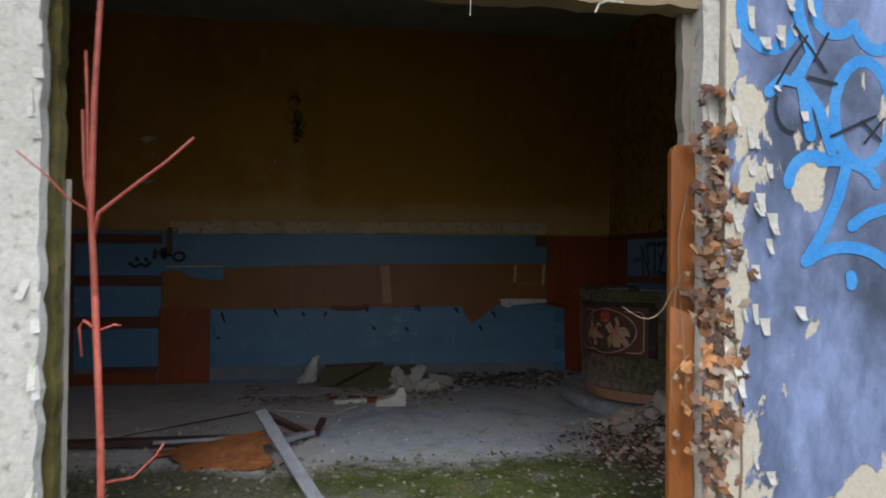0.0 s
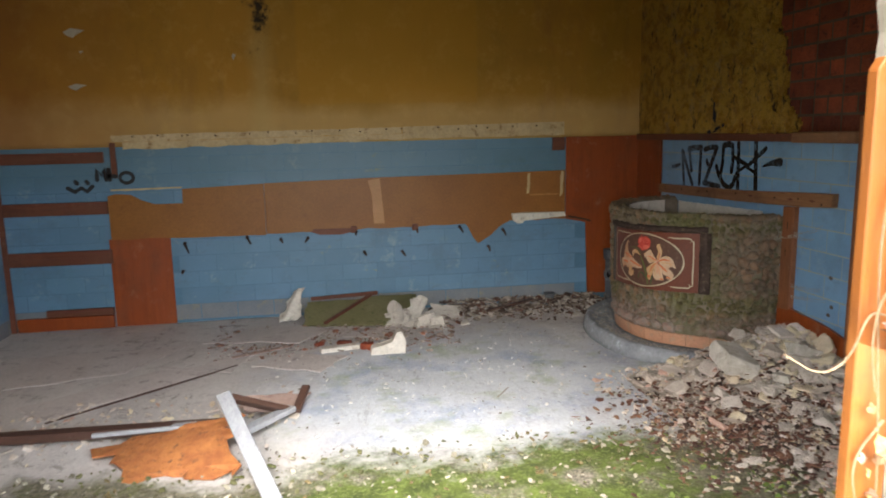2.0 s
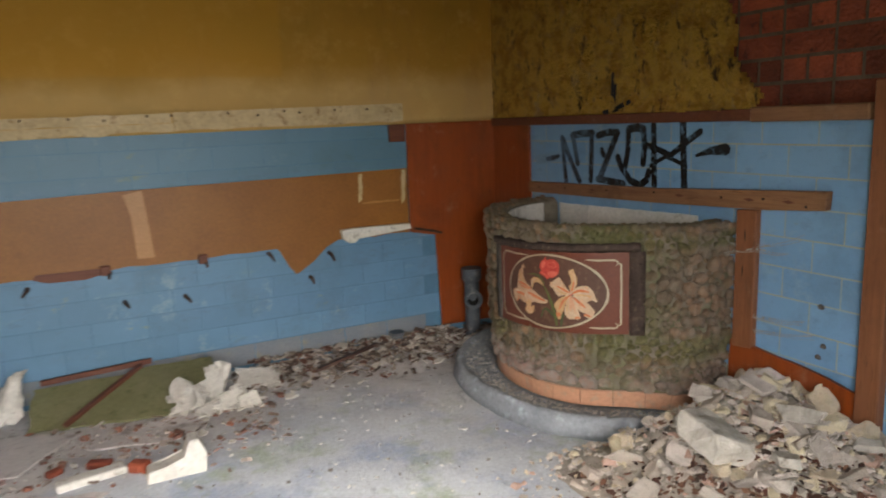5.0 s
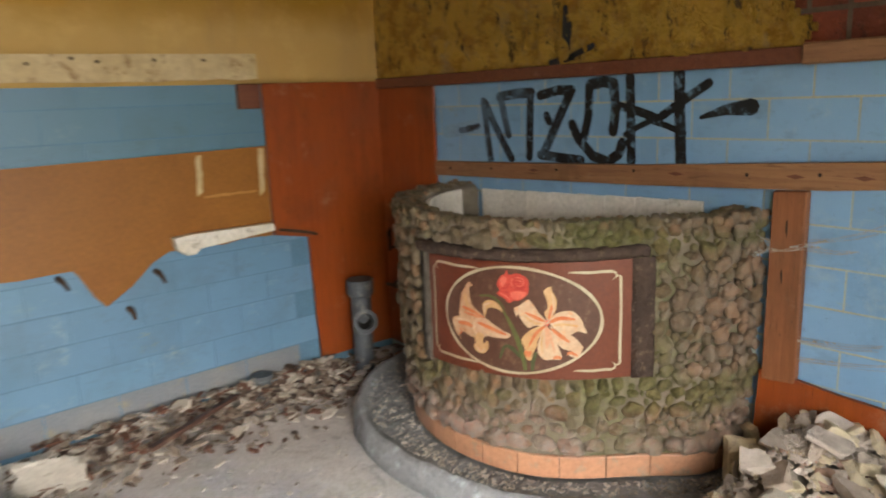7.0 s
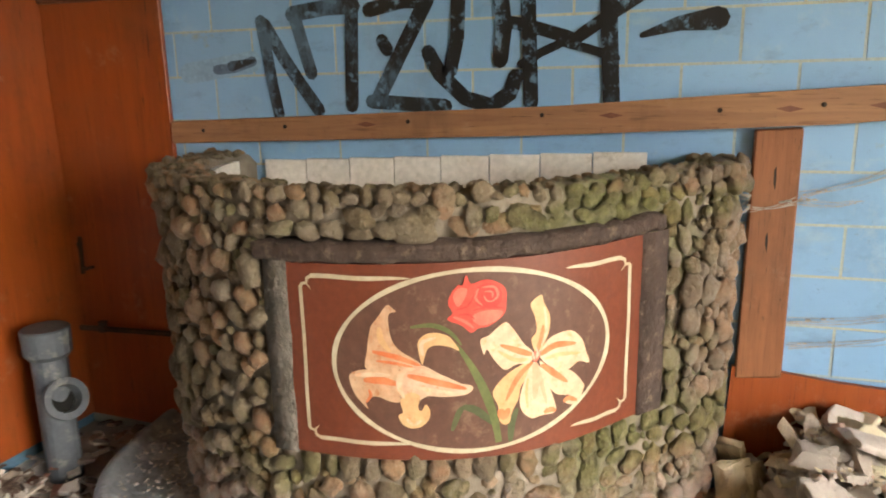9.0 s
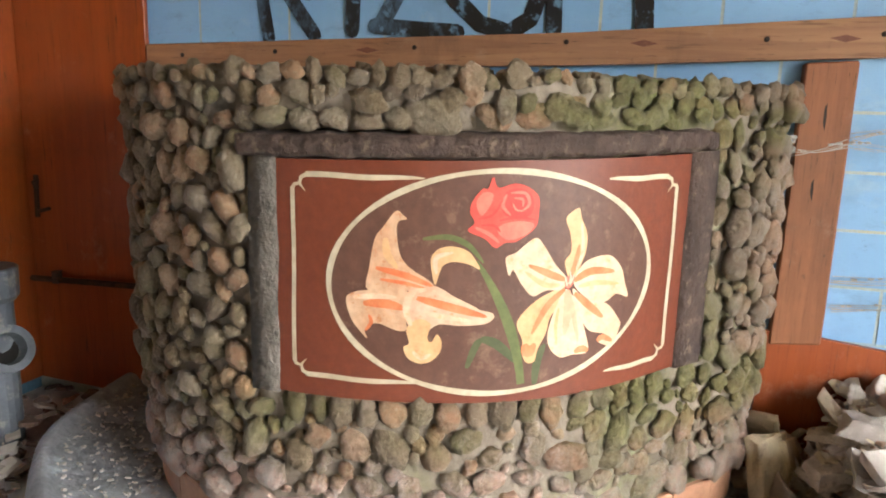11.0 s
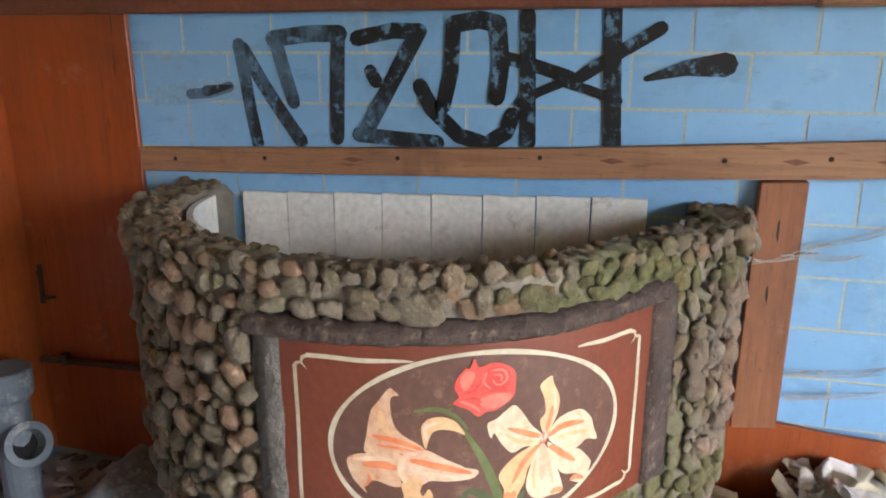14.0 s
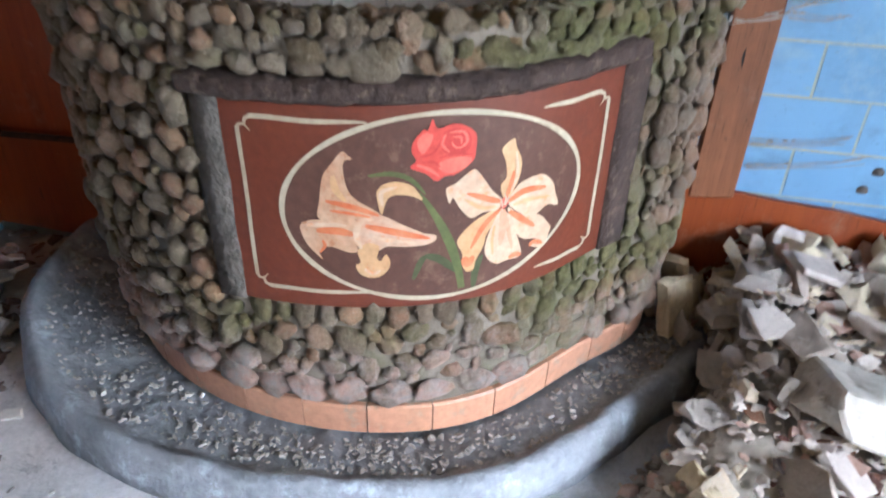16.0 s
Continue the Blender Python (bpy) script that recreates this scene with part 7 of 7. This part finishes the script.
def mound(x, y):
    """Height of the heap beside the basin."""
    h = 0.32 * math.exp(-((3.80 - x) / 0.50) ** 2) * (1 / (1 + math.exp((y - 5.24) * 22))) * (0.35 + 0.65 / (1 + math.exp((4.45 - y) * 7)))
    h += 0.09 * math.exp(-(((x - 3.30) / 0.28) ** 2 + ((y - 4.98) / 0.28) ** 2))
    fill = 0.20 * math.exp(-(((x - 3.80) / 0.12) ** 2 + ((y - 5.06) / 0.09) ** 2))
    h *= min(1.0, max(0.0, (math.hypot(x - CX, (y - CY) / OVAL) - 0.80 + 0.04 * min(1, max(0, (x - 3.45) / 0.2))) / 0.08))
    h = max(h, fill)
    h += 0.05 * math.exp(-((y - 7.15) / 0.16) ** 2) * (1 if 2.0 < x < 3.4 else 0)
    return h


def build_mound():
    bm = bmesh.new()
    n = 60
    g = []
    for i in range(n + 1):
        row = []
        for j in range(n + 1):
            x, y = 2.5 + (RIGHT - 0.03 - 2.5) * i / n, 3.4 + (5.35 - 3.4) * j / n
            h = mound(x, y)
            row.append(bm.verts.new((x, y, h * (0.92 + 0.25 * noise.fractal((x * 8, y * 8, 2), 1, 2, 4)) - 0.012)))
        g.append(row)
    for i in range(n):
        for j in range(n):
            bm.faces.new((g[i][j], g[i + 1][j], g[i + 1][j + 1], g[i][j + 1]))
    tagged(new("rubble_mound", mesh_of(bm, "rubble_mound", SOIL, True)), "dusty mound of crumbled plaster under the rubble", "rubble", kind="stuff")


def lay_chunk(me, x, y, z, s, r, label="angular piece of broken plaster in the rubble heap", name="rubble_chunk", tiltv=0.7):
    ob = new(name, me)
    ob.matrix_world = Matrix.Translation((x, y, z)) @ Euler((r.uniform(-tiltv, tiltv), r.uniform(-tiltv, tiltv), r.uniform(0, 6.3))).to_matrix().to_4x4() @ Matrix.Scale(s, 4)
    return tagged(ob, label, "rubble", "rubble heap beside the basin")


def rubble():
    build_mound()
    r = random.Random(77)
    for x, y, s, i, lift in ((3.27, 4.76, 0.150, 0, 0.09), (3.62, 4.62, 0.085, 1, 0.04), (3.44, 4.56, 0.055, 2, 0.02), (3.70, 4.42, 0.05, 0, 0.03)):
        lay_chunk(WHITE_CHUNKS[i], x, y, mound(x, y) + lift, s, r, "large white plaster chunk on top of the rubble", tiltv=0.5)
    for x, y, s, i, lift in ((3.14, 4.92, 0.05, 4, 0.03), (3.44, 4.96, 0.05, 7, 0.04), (3.08, 4.86, 0.042, 2, 0.02), (3.66, 5.0, 0.05, 1, 0.04), (3.74, 4.62, 0.05, 5, 0.04), (3.24, 4.70, 0.045, 8, 0.03), (3.04, 4.98, 0.06, 3, 0.04),
                           (3.18, 4.84, 0.055, 6, 0.03), (3.42, 4.90, 0.06, 9, 0.04), (3.50, 4.72, 0.055, 10, 0.04), (2.98, 4.80, 0.05, 11, 0.025), (3.26, 4.58, 0.055, 12, 0.03), (3.55, 4.50, 0.06, 13, 0.04), (2.92, 5.04, 0.04, 14, 0.02), (3.62, 4.84, 0.06, 3, 0.05)):
        lay_chunk(CHUNKS[i], x, y, mound(x, y) + lift, s, r, "large cream plaster chunk leaning on the rubble")
    for x, y, s, turn in ((3.60, 5.10, 0.045, 0.3), (3.66, 5.05, 0.032, 1.1), (3.72, 5.07, 0.04, 0.6), (3.75, 4.66, 0.05, 0.1), (3.30, 4.93, 0.04, 2.0), (3.74, 5.12, 0.03, 1.6), (3.55, 5.02, 0.03, 2.4)):
        ob = lay_chunk(CHUNKS[(int(x * 100)) % 15], x, y, max(0.1, mound(x, y)) + s * 0.55, s, r, "cream plaster slab standing on edge in the rubble")
        ob.matrix_world = Matrix.Translation(ob.matrix_world.translation) @ Euler((1.35, 1.2, turn)).to_matrix().to_4x4() @ Matrix.Scale(s, 4)
    for x, y, z, s, turn in ((3.66, 5.115, 0.16, 0.066, 0.5), (3.71, 5.07, 0.16, 0.055, 0.9), (3.745, 5.12, 0.21, 0.045, 2.2), (3.12, 5.08, 0.06, 0.075, 1.9), (3.06, 5.02, 0.04, 0.05, 0.4), (3.44, 4.78, 0.14, 0.05, 2.8)):
        ob = new("rubble_chunk", YELLOW_CHUNKS[int(x * 100) % 3])
        ob.matrix_world = Matrix.Translation((x, y, z)) @ Euler((0.25, -1.25, turn)).to_matrix().to_4x4() @ Matrix.Scale(s, 4)
        tagged(ob, "yellowish cream lump of broken stone leaning by the basin", "rubble", "rubble heap beside the basin")
    for _ in range(34):
        x, y, s = r.uniform(3.60, 3.79), r.uniform(4.94, 5.155), r.uniform(0.018, 0.036)
        lay_chunk(CHUNKS[r.randrange(15)], min(x, RIGHT - s - 0.02), y, max(0.10, mound(x, y)) + s * 0.35, s, r, tiltv=1.2)
    placed = 0
    while placed < 250:
        x = 3.80 - abs(r.gauss(0, 0.48))
        y = r.uniform(3.75, 5.3)
        if x < 2.75 or not outside_kerb(x, y, 0.0):
            continue
        if r.random() > 0.25 + mound(x, y) * 3.2:
            continue
        s = min(0.052, max(0.013, r.lognormvariate(math.log(0.030), 0.42)))
        base = max(mound(x, y), 0.09 if not math.hypot(x - CX, (y - CY) / OVAL) > 0.80 else 0.0)
        lay_chunk(CHUNKS[r.randrange(15)], min(x, RIGHT - s - 0.02), y, base + s * 0.22, s, r)
        placed += 1


def chips(name, spots, mat, label, sizes, seed, flat=0.35, cat="rubble"):
    """Many small chips in one mesh. spots: a function of a random source that gives x, y, z or None."""
    r = random.Random(seed)
    verts, faces = [], []
    for _ in range(sizes[2]):
        p = spots(r)
        if p is None:
            continue
        s = r.uniform(sizes[0], sizes[1]) * r.choice((0.6, 1, 1, 1.4))
        m = Matrix.Translation(p) @ Euler((r.uniform(-.5, .5), r.uniform(-.5, .5), r.uniform(0, 6.3))).to_matrix().to_4x4()
        k = len(verts)
        a_, b_ = s, s * r.uniform(0.35, 0.9)
        t = s * flat * r.uniform(0.5, 1.3)
        ring = [(a_, b_ * r.uniform(-.5, .2)), (a_ * r.uniform(.1, .5), b_), (-a_ * r.uniform(.5, 1), b_ * r.uniform(.2, .9)), (-a_, -b_ * r.uniform(0, .6)), (r.uniform(-.3, .5) * a_, -b_)]
        for z, q in ((-t * 0.5, 1.0), (t * 0.5, r.uniform(0.7, 0.95))):
            for x, y in ring:
                verts.append(m @ Vector((x * q, y * q, z + r.uniform(-t, t) * 0.15)))
        faces.append([k + i for i in (4, 3, 2, 1, 0)])
        faces.append([k + 5 + i for i in range(5)])
        for i in range(5):
            j = (i + 1) % 5
            faces.append([k + i, k + j, k + 5 + j, k + 5 + i])
    me = bpy.data.meshes.new(name)
    me.from_pydata(verts, [], faces)
    me.materials.append(mat)
    return tagged(new(name, me), label, cat, kind="stuff")


def heap_spot(r):
    x, y = 3.80 - abs(r.gauss(0, 0.52)), r.uniform(3.6, 5.3)
    if x < 2.6 or not outside_kerb(x, y, 0.01) or x > RIGHT - 0.04:
        return None
    return (x, y, max(mound(x, y), 0.09 if math.hypot(x - CX, (y - CY) / OVAL) < 0.80 else 0) + 0.006)


def wall_spot(r):
    x, y = r.uniform(1.9, 3.45), 7.17 - abs(r.gauss(0, 0.24))
    if y < 6.55 or not outside_kerb(x, y):
        return None
    return (x, y, mound(x, y) + r.uniform(0.0, 0.02))


def corner_spot(r):
    x, y = r.uniform(3.25, 3.78), r.uniform(6.55, 7.15)
    if not outside_kerb(x, y):
        return None
    return (x, y, 0.02 + r.uniform(0.0, 0.03))


def trough_spot(r):
    a_ = r.uniform(-84, 92)
    out = r.random()
    return tuple(cyl(a_, 0.615 + (0.10 + 0.12 * max(0.0, math.sin(radians(a_)))) * out, 0.081 + 0.004 * out + r.uniform(0, 0.005)))


def moss_spot(r):
    return (r.uniform(-1.3, 3.5), 2.9 + (4.5 - 2.9) * r.random() ** 0.7, 0.02)


def left_spot(r):
    return (r.uniform(-1.3, 0.9), r.gauss(5.05, 0.16), 0.012)


def sheet_spot(r):
    return (r.uniform(0.2, 2.0), r.gauss(6.45, 0.22), 0.012)


def leaf_spot(r):
    x, y = r.gauss(3.10, 0.30), r.gauss(4.28, 0.30)
    if x > RIGHT - 0.05 or y < 2.9 or not outside_kerb(x, y, 0.05):
        return None
    return (x, y, mound(x, y) + 0.012)


def drift_spot(r):
    x = r.uniform(2.6, 3.3)
    return (x, 4.95 - (x - 2.6) * 0.35 + r.gauss(0, 0.05), mound(x, 4.8) + 0.01)


def floor_spot(r):
    x, y = r.uniform(0.6, 3.0), r.uniform(4.5, 6.9)
    return (x, y, 0.008) if outside_kerb(x, y, 0.02) else None


rubble()
chips("rubble_bits", heap_spot, BITS, "small broken plaster bits of the rubble heap", (0.006, 0.020, 4000), 41, 0.6)
WALL_BITS = stone_material("dirty_wall_chip", ["#8f8378", "#5d4a40", "#b3a89c", "#4a3a32", "#7a6a5e", "#c2b9ae", "#6b4638", "#8a7c70"], 0.9, True)
chips("wall_foot_chips", wall_spot, WALL_BITS, "pale plaster chips and splinters along the wall", (0.007, 0.036, 1500), 42, 0.22)
chips("corner_chips", corner_spot, WALL_BITS, "plaster chips in the corner behind the basin", (0.010, 0.034, 160), 43, 0.3)
chips("trough_grit", trough_spot, plain("grey_grit", "#8f8a84", "#a39e98", 20, 0.95, vary=0.3, isl=True), "grey grit lying in the basin's kerb", (0.003, 0.008, 1300), 44, 0.6)
chips("moss_stones", moss_spot, stone_material("mossy_chip", ["#7d7868", "#8f8978", "#5d5c3c", "#4c4e2a", "#a39c8c", "#665838", "#55592f", "#5d5c3c"], 0.9, True), "small stones and chips in the moss", (0.004, 0.017, 2400), 45, 0.5)
chips("left_chips", left_spot, BITS, "plaster chips beside the dark beam", (0.007, 0.024, 420), 46, 0.4)
chips("sheet_chips", sheet_spot, stone_material("reddish_crumb", ["#8f7d74", "#a3968c", "#7a5548", "#b5aca2", "#6b5a50", "#94604c"], 0.9, True), "plaster crumbs among the broken boards", (0.006, 0.024, 620), 47, 0.4)
chips("leaf_litter", leaf_spot, LITTER, "wet red-brown leaf litter near the heap", (0.008, 0.024, 1900), 48, 0.12, "leaves")
chips("leaf_drift", drift_spot, LITTER, "thin drift of brown leaves on the dusty floor", (0.007, 0.018, 160), 49, 0.12, "leaves")
chips("floor_chips", floor_spot, stone_material("pale_chip", ["#c7c2ba", "#d5d1ca", "#a8a29a", "#77706a"], 0.9, True), "pale chips scattered on the dusty floor", (0.003, 0.010, 900), 50, 0.4)
GREEN_LEAF = stone_material("weed_leaf", ["#55692a", "#6b7f35", "#7f8f45", "#8f8a45"], 0.6, True)


def weed_spot(r):
    c = r.choice(((2.35, 3.75), (2.6, 3.95), (2.9, 3.7), (0.3, 3.9), (-0.2, 4.1), (0.9, 3.6)))
    return (c[0] + r.gauss(0, 0.09), c[1] + r.gauss(0, 0.08), r.uniform(0.03, 0.07))


chips("doorway_weeds", weed_spot, GREEN_LEAF, "low green weeds in the moss by the doorway", (0.006, 0.014, 200), 51, 0.04, "weeds")

# ---- painted brick, piece by piece ----
def brick_mesh(w, h, d, mat, axis, edge=0.003):
    bm = bmesh.new()
    if axis == "y":
        vs = box(bm, -w / 2, w / 2, 0, d, -h / 2, h / 2)
        front = [v for v in vs if v.co.y < d / 2]
    else:
        vs = box(bm, 0, d, -w / 2, w / 2, -h / 2, h / 2)
        front = [v for v in vs if v.co.x < d / 2]
    for v in front:
        v.co.x *= 1 - (edge / w if axis == "y" else 0)
        v.co.y *= 1 - (edge / w if axis == "x" else 0)
        v.co.z *= 1 - edge / h
    return mesh_of(bm, "brick", mat)


def lay_bricks(wall_ob, axis, lo, hi, z0, rows, w, h, plane, joint, mats, skip=None, shift0=0.0, name="brick", half_rows=False):
    r = random.Random(int(w * 1000) + rows)
    cache = {}
    for k in range(rows):
        z = z0 + h * (k + 0.5)
        bw = w / 2 if (half_rows and k % 2) else w
        s = lo - bw + (shift0 + (0.5 * w if k % 2 and not half_rows else 0.0)) % bw
        while s < hi:
            a_, b_ = max(s, lo), min(s + bw, hi)
            s += bw
            if b_ - a_ < 0.03:
                continue
            mid = (a_ + b_) / 2
            if skip and skip(mid, z):
                continue
            mat = mats(k) if callable(mats) else mats
            key = (round(b_ - a_, 3), mat.name)
            if key not in cache:
                cache[key] = brick_mesh(b_ - a_ - joint, h - joint, 0.05, mat, axis)
            ob = new(name, cache[key])
            ob.parent = wall_ob
            out = r.uniform(-0.0006, 0.0006)
            ob.location = (mid, plane + out, z) if axis == "y" else (plane + out, mid, z)


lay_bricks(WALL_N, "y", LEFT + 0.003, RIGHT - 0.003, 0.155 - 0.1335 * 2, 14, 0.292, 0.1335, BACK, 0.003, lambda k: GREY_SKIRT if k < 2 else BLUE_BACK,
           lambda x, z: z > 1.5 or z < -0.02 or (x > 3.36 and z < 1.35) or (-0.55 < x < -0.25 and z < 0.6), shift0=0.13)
lay_bricks(WALL_E, "x", 4.2, 6.76, 0.03, 11, 0.26, 0.1275, RIGHT, 0.0042, BLUE_SIDE, lambda y, z: z > 1.44 or (y > 5.2 and y < 6.6 and z < 0.55), shift0=0.05)
lay_bricks(WALL_E, "x", 4.25, 5.36, 1.455, 20, 0.225, 0.0985, RIGHT - 0.004, 0.012, RED_BRICK, None, shift0=0.02, half_rows=True)
